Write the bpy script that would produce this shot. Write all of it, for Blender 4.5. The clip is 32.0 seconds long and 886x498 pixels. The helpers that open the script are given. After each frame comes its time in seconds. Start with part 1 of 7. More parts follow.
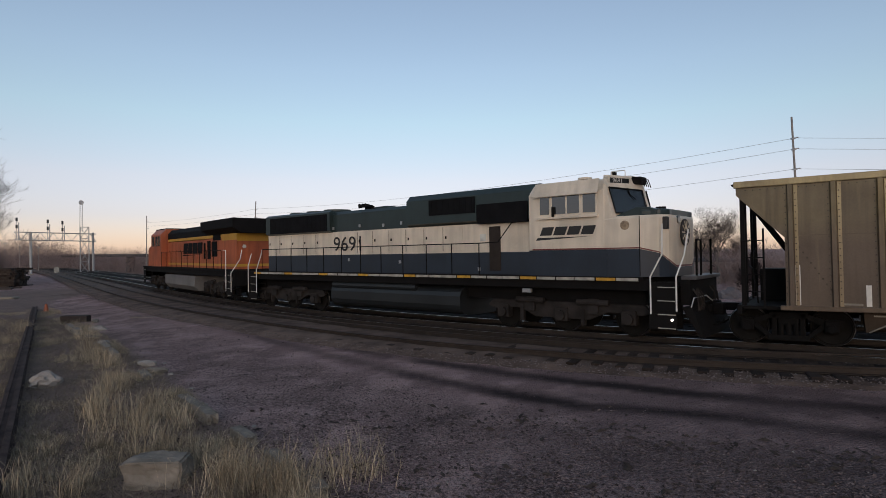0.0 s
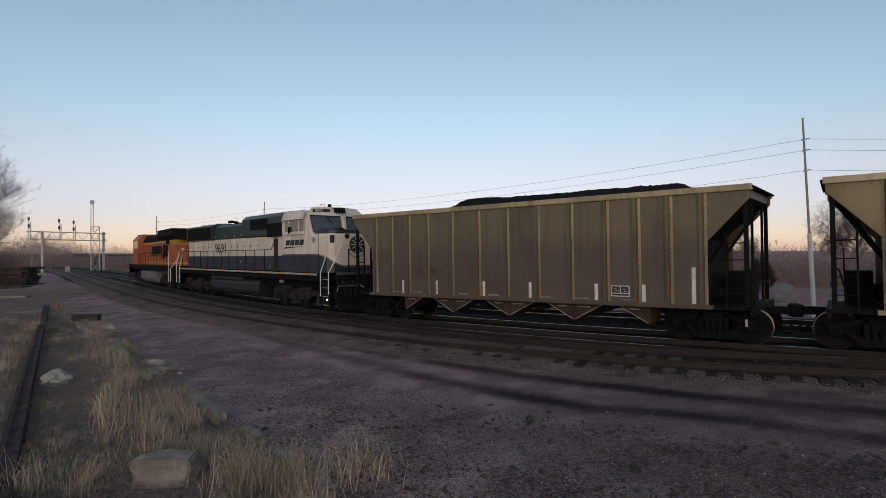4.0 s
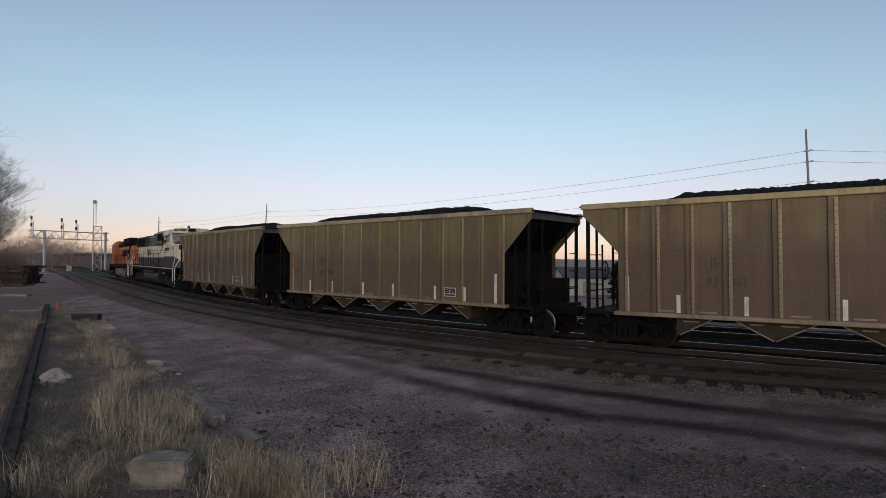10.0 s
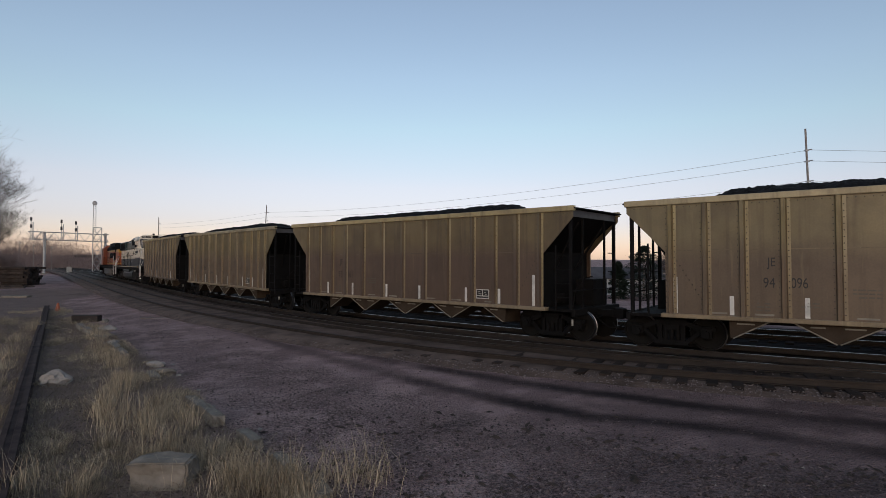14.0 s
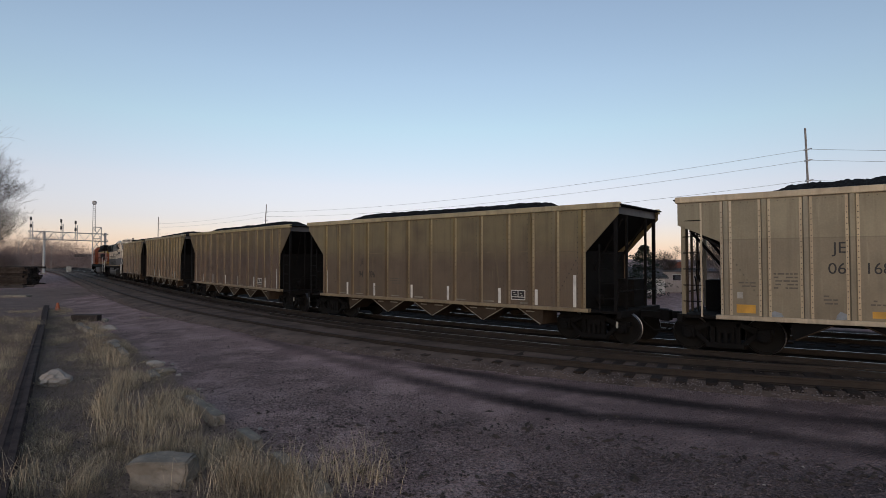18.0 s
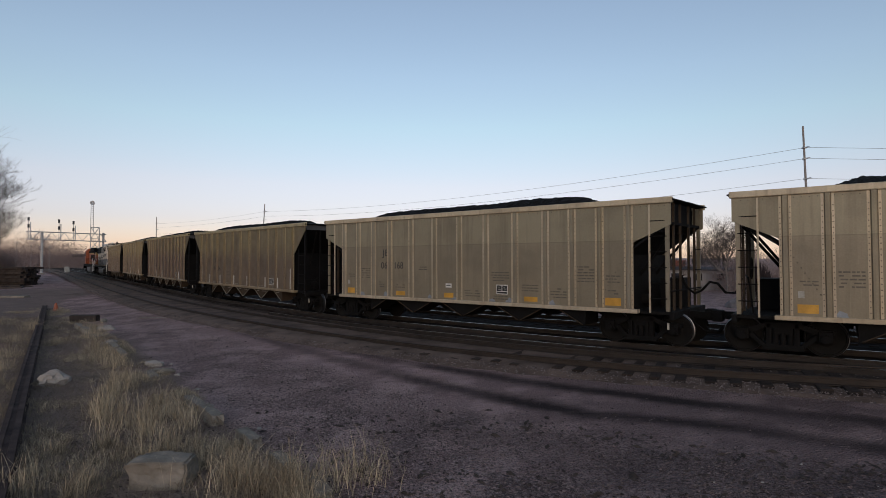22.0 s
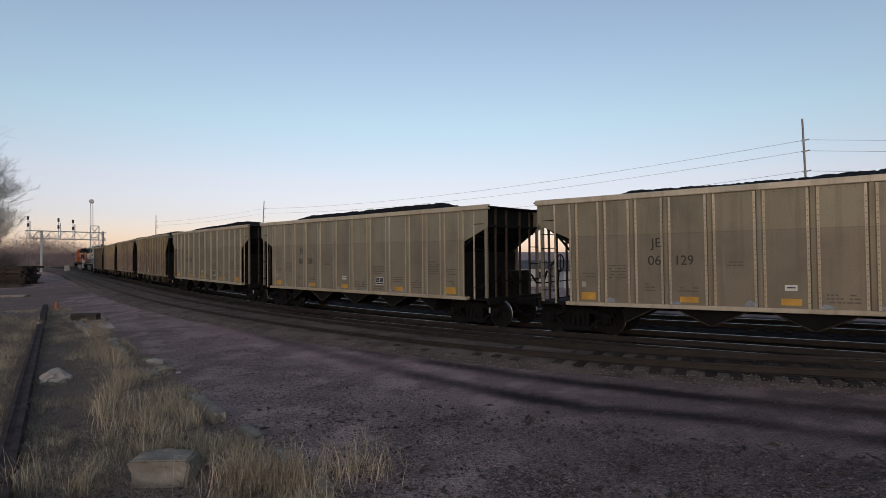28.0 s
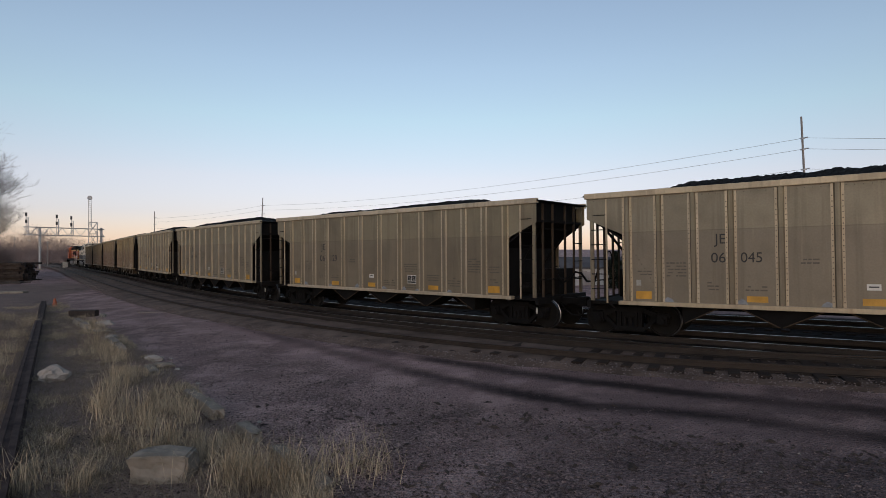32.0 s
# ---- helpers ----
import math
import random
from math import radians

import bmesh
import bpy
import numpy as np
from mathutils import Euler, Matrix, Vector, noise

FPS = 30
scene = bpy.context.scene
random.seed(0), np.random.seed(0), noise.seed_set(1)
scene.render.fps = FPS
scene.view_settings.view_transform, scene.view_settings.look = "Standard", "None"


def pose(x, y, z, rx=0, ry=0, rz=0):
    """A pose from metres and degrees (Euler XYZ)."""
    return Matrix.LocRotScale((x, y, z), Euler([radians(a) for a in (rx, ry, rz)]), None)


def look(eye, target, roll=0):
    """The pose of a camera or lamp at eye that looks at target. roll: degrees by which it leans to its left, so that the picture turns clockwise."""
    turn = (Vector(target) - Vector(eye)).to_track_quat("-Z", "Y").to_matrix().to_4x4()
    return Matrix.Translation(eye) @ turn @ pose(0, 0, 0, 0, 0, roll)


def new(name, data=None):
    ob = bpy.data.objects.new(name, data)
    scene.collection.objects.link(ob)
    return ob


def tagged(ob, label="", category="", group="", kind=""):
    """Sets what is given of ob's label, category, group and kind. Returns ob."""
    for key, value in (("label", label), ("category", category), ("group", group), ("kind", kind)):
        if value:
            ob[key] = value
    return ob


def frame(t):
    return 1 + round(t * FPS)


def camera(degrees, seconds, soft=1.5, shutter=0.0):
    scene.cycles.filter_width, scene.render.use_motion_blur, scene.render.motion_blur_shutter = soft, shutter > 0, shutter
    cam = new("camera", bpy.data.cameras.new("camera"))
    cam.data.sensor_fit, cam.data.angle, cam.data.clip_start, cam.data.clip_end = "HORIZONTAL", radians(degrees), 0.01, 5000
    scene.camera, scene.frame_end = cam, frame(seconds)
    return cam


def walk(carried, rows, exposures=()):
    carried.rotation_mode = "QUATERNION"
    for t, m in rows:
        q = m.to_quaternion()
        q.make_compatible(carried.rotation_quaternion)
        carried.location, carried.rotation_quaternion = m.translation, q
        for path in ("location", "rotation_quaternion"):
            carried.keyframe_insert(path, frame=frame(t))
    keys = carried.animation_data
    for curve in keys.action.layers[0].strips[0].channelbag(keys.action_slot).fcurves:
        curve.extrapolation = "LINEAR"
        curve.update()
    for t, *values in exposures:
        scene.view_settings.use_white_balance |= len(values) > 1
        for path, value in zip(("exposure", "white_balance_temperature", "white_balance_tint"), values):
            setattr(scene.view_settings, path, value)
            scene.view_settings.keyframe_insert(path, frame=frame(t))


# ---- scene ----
# The camera stands on a tripod that trembles a little: seconds, tilt, lean and turn in degrees.
CAM_TURNS = [
    (0, 90.17, 0.45, -1.13), (0.5, 90.19, 0.14, -0.99), (1, 90.11, 0.08, -0.72), (1.5, 90.05, 0.08, -0.50),
    (2, 90.01, 0.08, -0.45), (2.5, 90.05, 0.05, -0.49), (3, 90.14, 0.12, -0.45), (3.5, 90.20, 0.26, -0.37),
    (5.5, 90.35, 0.04, -0.16), (6, 90.40, -0.05, -0.10), (6.5, 90.46, -0.18, -0.08), (7, 90.53, -0.34, -0.05),
    (7.5, 90.56, -0.43, -0.02), (8, 90.60, -0.57, 0.01), (8.5, 90.68, -0.71, 0.02), (9, 90.73, -0.83, -0.02),
    (9.5, 90.77, -0.81, -0.11), (10, 90.79, -0.70, -0.22), (10.5, 90.81, -0.62, -0.25), (11, 90.78, -0.51, -0.25),
    (11.5, 90.72, -0.35, -0.25), (12, 90.70, -0.24, -0.27), (12.5, 90.70, -0.25, -0.25), (13, 90.73, -0.31, -0.23),
    (13.5, 90.79, -0.41, -0.23), (14, 90.83, -0.56, -0.23), (14.5, 90.87, -0.69, -0.19), (16.5, 90.78, -0.71, -0.26),
    (17, 90.86, -0.62, -0.24), (17.5, 90.83, -0.56, -0.25), (18, 90.77, -0.54, -0.25), (18.5, 90.74, -0.53, -0.25),
    (19, 90.76, -0.51, -0.28), (19.5, 90.83, -0.54, -0.29), (20, 90.90, -0.74, -0.30), (20.5, 90.88, -0.80, -0.35),
    (21, 90.88, -0.65, -0.39), (21.5, 90.82, -0.52, -0.39), (22, 90.68, -0.36, -0.39), (22.5, 90.60, -0.23, -0.37),
    (23, 90.57, -0.11, -0.37), (23.5, 90.52, -0.01, -0.40), (24, 90.51, 0.01, -0.48), (24.5, 90.51, 0.00, -0.50),
    (25, 90.50, 0.01, -0.45), (25.5, 90.39, 0.05, -0.39), (27.5, 90.29, 0.04, -0.38), (28, 90.24, 0.12, -0.40),
    (28.5, 90.23, 0.14, -0.40), (29, 90.24, 0.13, -0.39), (29.5, 90.25, 0.11, -0.37), (30, 90.28, 0.08, -0.37),
    (30.5, 90.25, 0.09, -0.40), (31, 90.20, 0.06, -0.37), (31.5, 90.11, 0.05, -0.43), (32, 89.96, -0.00, -0.52),
]
EYE = (0.0, 0.0, 2.580)
cam = camera(76.19, 32.0, soft=0.55)
walk(cam, [(t, pose(*EYE, a, b, c)) for t, a, b, c in CAM_TURNS])

# World: evening sky just after sunset, the glow behind the viewer.
world = bpy.data.worlds.new("evening_sky")
scene.world = world
world.use_nodes = True
wn = world.node_tree
sky = wn.nodes.new("ShaderNodeTexSky")
sky.sky_type, sky.sun_disc = "NISHITA", False
sky.sun_elevation, sky.sun_rotation = radians(20.0), radians(180)
sky.air_density, sky.dust_density, sky.ozone_density = 1.0, 0.3, 2.0
# pale cream and rose near the horizon, as after sunset
tc = wn.nodes.new("ShaderNodeTexCoord")
sep = wn.nodes.new("ShaderNodeSeparateXYZ")
wn.links.new(tc.outputs["Generated"], sep.inputs["Vector"])
ramp = wn.nodes.new("ShaderNodeValToRGB")
wn.links.new(sep.outputs["Z"], ramp.inputs["Fac"])
stops = ((0.0, (0.53, 0.42, 0.48)), (0.06, (0.59, 0.465, 0.525)), (0.12, (0.775, 0.572, 0.55)), (0.22, (0.89, 0.757, 0.632)), (0.30, (0.975, 0.812, 0.688)), (0.40, (1.02, 0.838, 0.712)), (0.8, (1.08, 0.82, 0.635)))
while len(ramp.color_ramp.elements) < len(stops):
    ramp.color_ramp.elements.new(0.5)
for el, (at_, c) in zip(ramp.color_ramp.elements, stops):
    el.position, el.color = at_, (*c, 1)
tint = wn.nodes.new("ShaderNodeMix")
tint.data_type, tint.blend_type = "RGBA", "MULTIPLY"
tint.inputs["Factor"].default_value = 1.0
wn.links.new(sky.outputs["Color"], tint.inputs["A"])
wn.links.new(ramp.outputs["Color"], tint.inputs["B"])
wn.nodes["Background"].inputs["Strength"].default_value = 0.20
wn.links.new(tint.outputs["Result"], wn.nodes["Background"].inputs["Color"])
sun = new("sun", bpy.data.lights.new("sun", "SUN"))
sun.data.energy, sun.data.angle, sun.data.color = 0.5, radians(25), (1.0, 0.80, 0.62)
sun.matrix_basis = look((-20, -60, 14), (0, 20, 0))
scene.view_settings.exposure = 0.0


# ---- materials ----
def material(name, colour, rough=0.7, metal=0.0, vary=0.25, scale=3.0, bump=0.15, bump_scale=60.0, other=None, streak=0.0, coords="Object", rand=0.0, island=0.0):
    """A surface of two tones mixed by large and fine noise, with fine relief; streak: vertical dirt runs."""
    mat = bpy.data.materials.new(name)
    mat.use_nodes = True
    nt = mat.node_tree
    n, l = nt.nodes, nt.links
    bsdf = n["Principled BSDF"]
    bsdf.inputs["Roughness"].default_value, bsdf.inputs["Metallic"].default_value = rough, metal
    if rough > 0.75:
        bsdf.inputs["Specular IOR Level"].default_value = 0.15
    tc = n.new("ShaderNodeTexCoord")
    src = tc.outputs[coords]
    big = n.new("ShaderNodeTexNoise")
    big.inputs["Scale"].default_value, big.inputs["Detail"].default_value = scale, 6
    l.new(src, big.inputs["Vector"])
    fine = n.new("ShaderNodeTexNoise")
    fine.inputs["Scale"].default_value, fine.inputs["Detail"].default_value = bump_scale, 4
    l.new(src, fine.inputs["Vector"])
    ramp = n.new("ShaderNodeMapRange")
    ramp.inputs["From Min"].default_value, ramp.inputs["From Max"].default_value = 0.3, 0.7
    l.new(big.outputs["Fac"], ramp.inputs["Value"])
    dark = other or tuple(c * (1 - vary) for c in colour)
    light = colour if other else tuple(min(1, c * (1 + vary * 0.6)) for c in colour)
    mix = n.new("ShaderNodeMix")
    mix.data_type = "RGBA"
    mix.inputs["A"].default_value, mix.inputs["B"].default_value = (*dark, 1), (*light, 1)
    l.new(ramp.outputs["Result"], mix.inputs["Factor"])
    out = mix.outputs["Result"]
    grain = n.new("ShaderNodeMix")
    grain.data_type, grain.blend_type = "RGBA", "OVERLAY"
    grain.inputs["Factor"].default_value = 0.25
    l.new(out, grain.inputs["A"])
    l.new(fine.outputs["Color"], grain.inputs["B"])
    bw = n.new("ShaderNodeRGBToBW")
    l.new(fine.outputs["Color"], bw.inputs["Color"])
    l.new(bw.outputs["Val"], grain.inputs["B"])
    out = grain.outputs["Result"]
    if streak:
        mp = n.new("ShaderNodeMapping")
        mp.inputs["Scale"].default_value = (3.2, 3.2, 0.3)
        l.new(src, mp.inputs["Vector"])
        st = n.new("ShaderNodeTexNoise")
        st.inputs["Scale"].default_value, st.inputs["Detail"].default_value = 1.2, 5
        l.new(mp.outputs["Vector"], st.inputs["Vector"])
        sr = n.new("ShaderNodeMapRange")
        sr.inputs["From Min"].default_value, sr.inputs["From Max"].default_value = 0.45, 0.75
        sr.inputs["To Max"].default_value = streak
        l.new(st.outputs["Fac"], sr.inputs["Value"])
        sm = n.new("ShaderNodeMix")
        sm.data_type = "RGBA"
        l.new(sr.outputs["Result"], sm.inputs["Factor"])
        l.new(out, sm.inputs["A"])
        sm.inputs["B"].default_value = (*(c * 0.45 for c in dark), 1)
        out = sm.outputs["Result"]
    if rand:
        info = n.new("ShaderNodeObjectInfo")
        hsv = n.new("ShaderNodeHueSaturation")
        rr = n.new("ShaderNodeMapRange")
        rr.inputs["To Min"].default_value, rr.inputs["To Max"].default_value = 1 - rand, 1 + rand
        l.new(info.outputs["Random"], rr.inputs["Value"])
        l.new(rr.outputs["Result"], hsv.inputs["Value"])
        l.new(out, hsv.inputs["Color"])
        out = hsv.outputs["Color"]
    if island:
        geo = n.new("ShaderNodeNewGeometry")
        hs = n.new("ShaderNodeHueSaturation")
        ir = n.new("ShaderNodeMapRange")
        ir.inputs["To Min"].default_value, ir.inputs["To Max"].default_value = 1 - island, 1 + island
        l.new(geo.outputs["Random Per Island"], ir.inputs["Value"])
        l.new(ir.outputs["Result"], hs.inputs["Value"])
        l.new(out, hs.inputs["Color"])
        out = hs.outputs["Color"]
    l.new(out, bsdf.inputs["Base Color"])
    if bump:
        bp = n.new("ShaderNodeBump")
        bp.inputs["Strength"].default_value, bp.inputs["Distance"].default_value = bump, 0.02
        l.new(fine.outputs["Fac"], bp.inputs["Height"])
        l.new(bp.outputs["Normal"], bsdf.inputs["Normal"])
    return mat


def car_skin(name, upper, lower, rough, metal, grime, seam=2.93, soft=0.03):
    """Side sheets of a hopper: an upper and a lower course, bay by bay a little different, blotched, with dusty
    streaks.
    """
    mat = bpy.data.materials.new(name)
    mat.use_nodes = True
    n, l = mat.node_tree.nodes, mat.node_tree.links
    bsdf = n["Principled BSDF"]
    bsdf.inputs["Metallic"].default_value = metal
    tc, info = n.new("ShaderNodeTexCoord"), n.new("ShaderNodeObjectInfo")
    sep = n.new("ShaderNodeSeparateXYZ")
    l.new(tc.outputs["Object"], sep.inputs["Vector"])

    def calc(op, a, b=0.0, c=None):
        m = n.new("ShaderNodeMath")
        m.operation = op
        for k, v in enumerate((a, b, c)):
            if v is None:
                continue
            if isinstance(v, (int, float)):
                m.inputs[k].default_value = v
            else:
                l.new(v, m.inputs[k])
        return m.outputs[0]

    def span(v, lo, hi, to0=0.0, to1=1.0):
        r = n.new("ShaderNodeMapRange")
        for k, w in (("From Min", lo), ("From Max", hi), ("To Min", to0), ("To Max", to1)):
            r.inputs[k].default_value = w
        l.new(v, r.inputs["Value"])
        return r.outputs["Result"]

    def blend(a, b, f, how="MIX"):
        m = n.new("ShaderNodeMix")
        m.data_type, m.blend_type = "RGBA", how
        for sock, v in (("A", a), ("B", b), ("Factor", f)):
            if isinstance(v, tuple):
                m.inputs[sock].default_value = (*v, 1)
            elif isinstance(v, float):
                m.inputs[sock].default_value = v
            else:
                l.new(v, m.inputs[sock])
        return m.outputs["Result"]

    far = calc("MULTIPLY", info.outputs["Random"], 70.0)

    def cloud(sx, sz, scale, detail):
        c = n.new("ShaderNodeCombineXYZ")
        l.new(calc("ADD", calc("MULTIPLY", sep.outputs["X"], sx), far), c.inputs["X"])
        l.new(sep.outputs["Y"], c.inputs["Y"])
        l.new(calc("MULTIPLY", sep.outputs["Z"], sz), c.inputs["Z"])
        t = n.new("ShaderNodeTexNoise")
        t.inputs["Scale"].default_value, t.inputs["Detail"].default_value = scale, detail
        l.new(c.outputs["Vector"], t.inputs["Vector"])
        return t.outputs["Fac"]

    wob = calc("MULTIPLY", cloud(1.0, 1.0, 1.5, 3), 0.03)
    low = span(calc("ADD", sep.outputs["Z"], wob), seam, seam + soft)
    col = blend(lower, upper, low)
    # each bay has aged in its own way
    bay = n.new("ShaderNodeTexWhiteNoise")
    bay.noise_dimensions = "1D"
    count = calc("FLOOR", far)
    for rib_x in (-5.92, -5.07, -4.21, -3.32, -2.23, -1.11, 0.0, 1.11, 2.23, 3.32, 4.21, 5.07, 5.92):
        count = calc("ADD", count, calc("GREATER_THAN", sep.outputs["X"], rib_x))
    l.new(count, bay.inputs["W"])
    hsv = n.new("ShaderNodeHueSaturation")
    l.new(span(bay.outputs["Value"], 0, 1, 0.90, 1.08), hsv.inputs["Value"])
    l.new(span(info.outputs["Random"], 0, 1, 0.88, 1.1), hsv.inputs["Saturation"])
    l.new(col, hsv.inputs["Color"])
    col = blend(hsv.outputs["Color"], grime, span(cloud(1.0, 1.0, 0.9, 7), 0.46, 0.72, 0.0, 0.55))
    col = blend(col, grime, span(cloud(4.0, 0.22, 1.6, 6), 0.50, 0.78, 0.0, 0.6))
    col = blend(col, tuple(c * 1.5 for c in upper), span(cloud(7.0, 0.5, 1.3, 5), 0.60, 0.80, 0.0, 0.35))
    edge = calc("SUBTRACT", 1.0, span(calc("ABSOLUTE", calc("SUBTRACT", sep.outputs["Z"], seam)), 0.006, 0.016))
    col = blend(col, tuple(c * 0.4 for c in grime), calc("MULTIPLY", edge, 0.28 if soft < 0.1 else 0.0))
    fine = cloud(1.0, 1.0, 24.0, 3)
    col = blend(col, span(fine, 0.3, 0.7, 0.38, 0.62), 0.25, "OVERLAY")
    l.new(col, bsdf.inputs["Base Color"])
    l.new(span(cloud(1.0, 1.0, 2.2, 5), 0.3, 0.7, rough - 0.12, rough + 0.15), bsdf.inputs["Roughness"])
    bp = n.new("ShaderNodeBump")
    bp.inputs["Strength"].default_value, bp.inputs["Distance"].default_value = 0.25, 0.05
    l.new(cloud(1.0, 0.7, 1.1, 2), bp.inputs["Height"])
    l.new(bp.outputs["Normal"], bsdf.inputs["Normal"])
    return mat


BROWN = car_skin("weathered_brown_aluminium", (0.208, 0.162, 0.083), (0.148, 0.105, 0.067), 0.44, 0.2, (0.085, 0.060, 0.040), 2.35, 0.75)
BROWN_RED = car_skin("weathered_red_brown_aluminium", (0.182, 0.137, 0.075), (0.126, 0.086, 0.061), 0.46, 0.2, (0.072, 0.050, 0.036), 2.55, 0.6)
BROWN_DARK = car_skin("sooty_olive_aluminium", (0.165, 0.128, 0.068), (0.120, 0.086, 0.058), 0.46, 0.2, (0.068, 0.049, 0.034), 2.45, 0.7)
# Tan of chords and sills, pale enough to paint the ribs' lit edge.
BROWN_RIB = car_skin("tan_rib_and_lit_edge", (0.42, 0.337, 0.185), (0.285, 0.217, 0.128), 0.42, 0.2, (0.12, 0.088, 0.055), 1.9, 1.6)
GREY = car_skin("dull_grey_aluminium", (0.285, 0.243, 0.160), (0.245, 0.203, 0.137), 0.46, 0.25, (0.150, 0.120, 0.082))
GREY_DARK = car_skin("sooty_grey_aluminium", (0.255, 0.213, 0.135), (0.215, 0.174, 0.116), 0.46, 0.25, (0.125, 0.098, 0.066))
GREY_RIB = car_skin("bare_aluminium_rib", (0.55, 0.45, 0.302), (0.473, 0.38, 0.258), 0.45, 0.2, (0.25, 0.19, 0.125))
DARK_RIVET = material("sooty_rivet_heads", (0.065, 0.049, 0.034), 0.6, 0.1, 0.3, 6.0, 0.0, 60)
PALE_EDGE = material("dusty_pale_angle_iron", (0.24, 0.215, 0.17), 0.7, 0.0, 0.4, 4.0, 0.1, 40)
BARE = material("bare_bluish_patch", (0.24, 0.26, 0.28), 0.6, 0.1, 0.3, 6.0, 0.05, 30)
# Near-black base colours also carry the shade under the cars and at their ends.
SOOT_SHADE = material("sooty_shaded_steel", (0.008, 0.0072, 0.007), 0.8, 0.0, 0.3, 2.0, 0.2, 30)
UNDER = material("shaded_black_running_gear", (0.006, 0.0055, 0.0055), 0.8, 0.0, 0.35, 3.0, 0.2, 40)
ENGINE_GEAR = material("dusty_engine_running_gear", (0.030, 0.026, 0.024), 0.8, 0.0, 0.45, 3.0, 0.2, 40)
DOOR_GAP = material("shadowed_door_joint", (0.18, 0.15, 0.115), 0.7, 0.0, 0.3, 3.0, 0.0, 40)
# Wheel colour is lowered too, for the shade the cars throw on it.
WHEEL = material("worn_shaded_wheel_steel", (0.009, 0.008, 0.007), 0.8, 0.0, 0.3, 4.0, 0.1, 40)
TREAD = material("polished_tread_steel", (0.20, 0.20, 0.205), 0.4, 1.0, 0.1, 4.0, 0.02, 40)
COAL = material("coal", (0.010, 0.010, 0.010), 0.85, 0.0, 0.5, 4.0, 1.0, 9)
DULL = material("dirty_white_paint", (0.38, 0.36, 0.31), 0.6, 0.0, 0.4, 5.0, 0.05, 40)
DULL_YELLOW = material("dirty_yellow_paint", (0.55, 0.30, 0.03), 0.6, 0.0, 0.35, 5.0, 0.05, 40)
WHITE = material("reflector_white", (0.66, 0.64, 0.58), 0.5, 0.0, 0.25, 4.0, 0.02, 60)
YELLOW = material("reflector_yellow", (0.54, 0.28, 0.035), 0.5, 0.0, 0.3, 3.0, 0.02, 60)
RIVET = material("dirty_rivet_heads", (0.17, 0.14, 0.10), 0.6, 0.2, 0.3, 6.0, 0.0, 60)
MARK = material("dark_stencil_paint", (0.024, 0.022, 0.02), 0.6, 0.0, 0.2, 6.0, 0.0, 60)
WORN_INK = material("worn_stencil_paint", (0.055, 0.040, 0.030), 0.6, 0.0, 0.4, 9.0, 0.0, 60)
FAINT = material("faded_stencil_paint", (0.112, 0.092, 0.066), 0.6, 0.0, 0.2, 6.0, 0.0, 60)
CREAM = material("dirty_cream_paint", (0.72, 0.63, 0.50), 0.45, 0.0, 0.20, 0.9, 0.04, 40, streak=0.32)
GREEN = material("dark_green_blue_paint", (0.021, 0.036, 0.034), 0.4, 0.0, 0.25, 0.8, 0.04, 40, streak=0.3)
NAVY = material("dark_navy_paint", (0.017, 0.026, 0.040), 0.4, 0.0, 0.25, 0.8, 0.04, 40, streak=0.3)
ORANGE = material("faded_orange_paint", (0.42, 0.105, 0.038), 0.5, 0.0, 0.32, 0.8, 0.04, 40, streak=0.55)
GOLD = material("yellow_stripe_paint", (0.52, 0.29, 0.035), 0.45, 0.0, 0.15, 0.8, 0.04, 40, streak=0.2)
GRILLE = material("black_grille", (0.008, 0.008, 0.009), 0.9, 0.0, 0.3, 3.0, 0.3, 80)
TANK = material("grey_black_tank_paint", (0.016, 0.018, 0.019), 0.45, 0.1, 0.3, 1.0, 0.05, 30)
TANK_GREY = material("dusty_grey_tank_paint", (0.16, 0.155, 0.15), 0.6, 0.1, 0.2, 1.0, 0.05, 30)
RAIL_PAINT = material("white_handrail_paint", (0.75, 0.73, 0.68), 0.45, 0.0, 0.15, 3.0, 0.02, 60)
GLASS = material("dark_cab_glass", (0.02, 0.025, 0.03), 0.05, 0.0, 0.05, 2.0, 0.0, 60)
GLASS.node_tree.nodes["Principled BSDF"].inputs["IOR"].default_value = 2.1
RUST = material("rusty_rail_steel", (0.036, 0.026, 0.020), 0.7, 0.4, 0.35, 3.0, 0.2, 50)
SHINE = material("polished_rail_head", (0.28, 0.27, 0.265), 0.35, 1.0, 0.12, 2.0, 0.02, 50)
TIE = material("old_timber_tie", (0.040, 0.029, 0.023), 0.9, 0.0, 0.4, 4.0, 0.5, 30, rand=0.3)
BALLAST = material("ballast_stone", (0.135, 0.098, 0.080), 0.95, 0.0, 0.5, 1.3, 0.9, 14)
BALLAST_DARK = material("dark_brown_ballast", (0.062, 0.046, 0.038), 0.95, 0.0, 0.5, 1.3, 0.9, 14)
# Near-black: coal dust plus the shade under the train, set in the colour.
SHADED_BED = material("dusted_shaded_ballast", (0.014, 0.0115, 0.0105), 0.95, 0.0, 0.4, 2.0, 0.9, 14)
DARK_TIE = material("dark_timber_tie", (0.033, 0.026, 0.023), 0.95, 0.0, 0.4, 4.0, 0.5, 30, rand=0.3)
BALLAST_STONE = material("dirty_ballast_stone", (0.15, 0.122, 0.115), 0.9, 0.0, 0.3, 1.5, 0.4, 30, island=0.6)
END_STEEL = material("grey_end_steel", (0.10, 0.092, 0.092), 0.5, 0.3, 0.3, 2.0, 0.1, 30, streak=0.4)
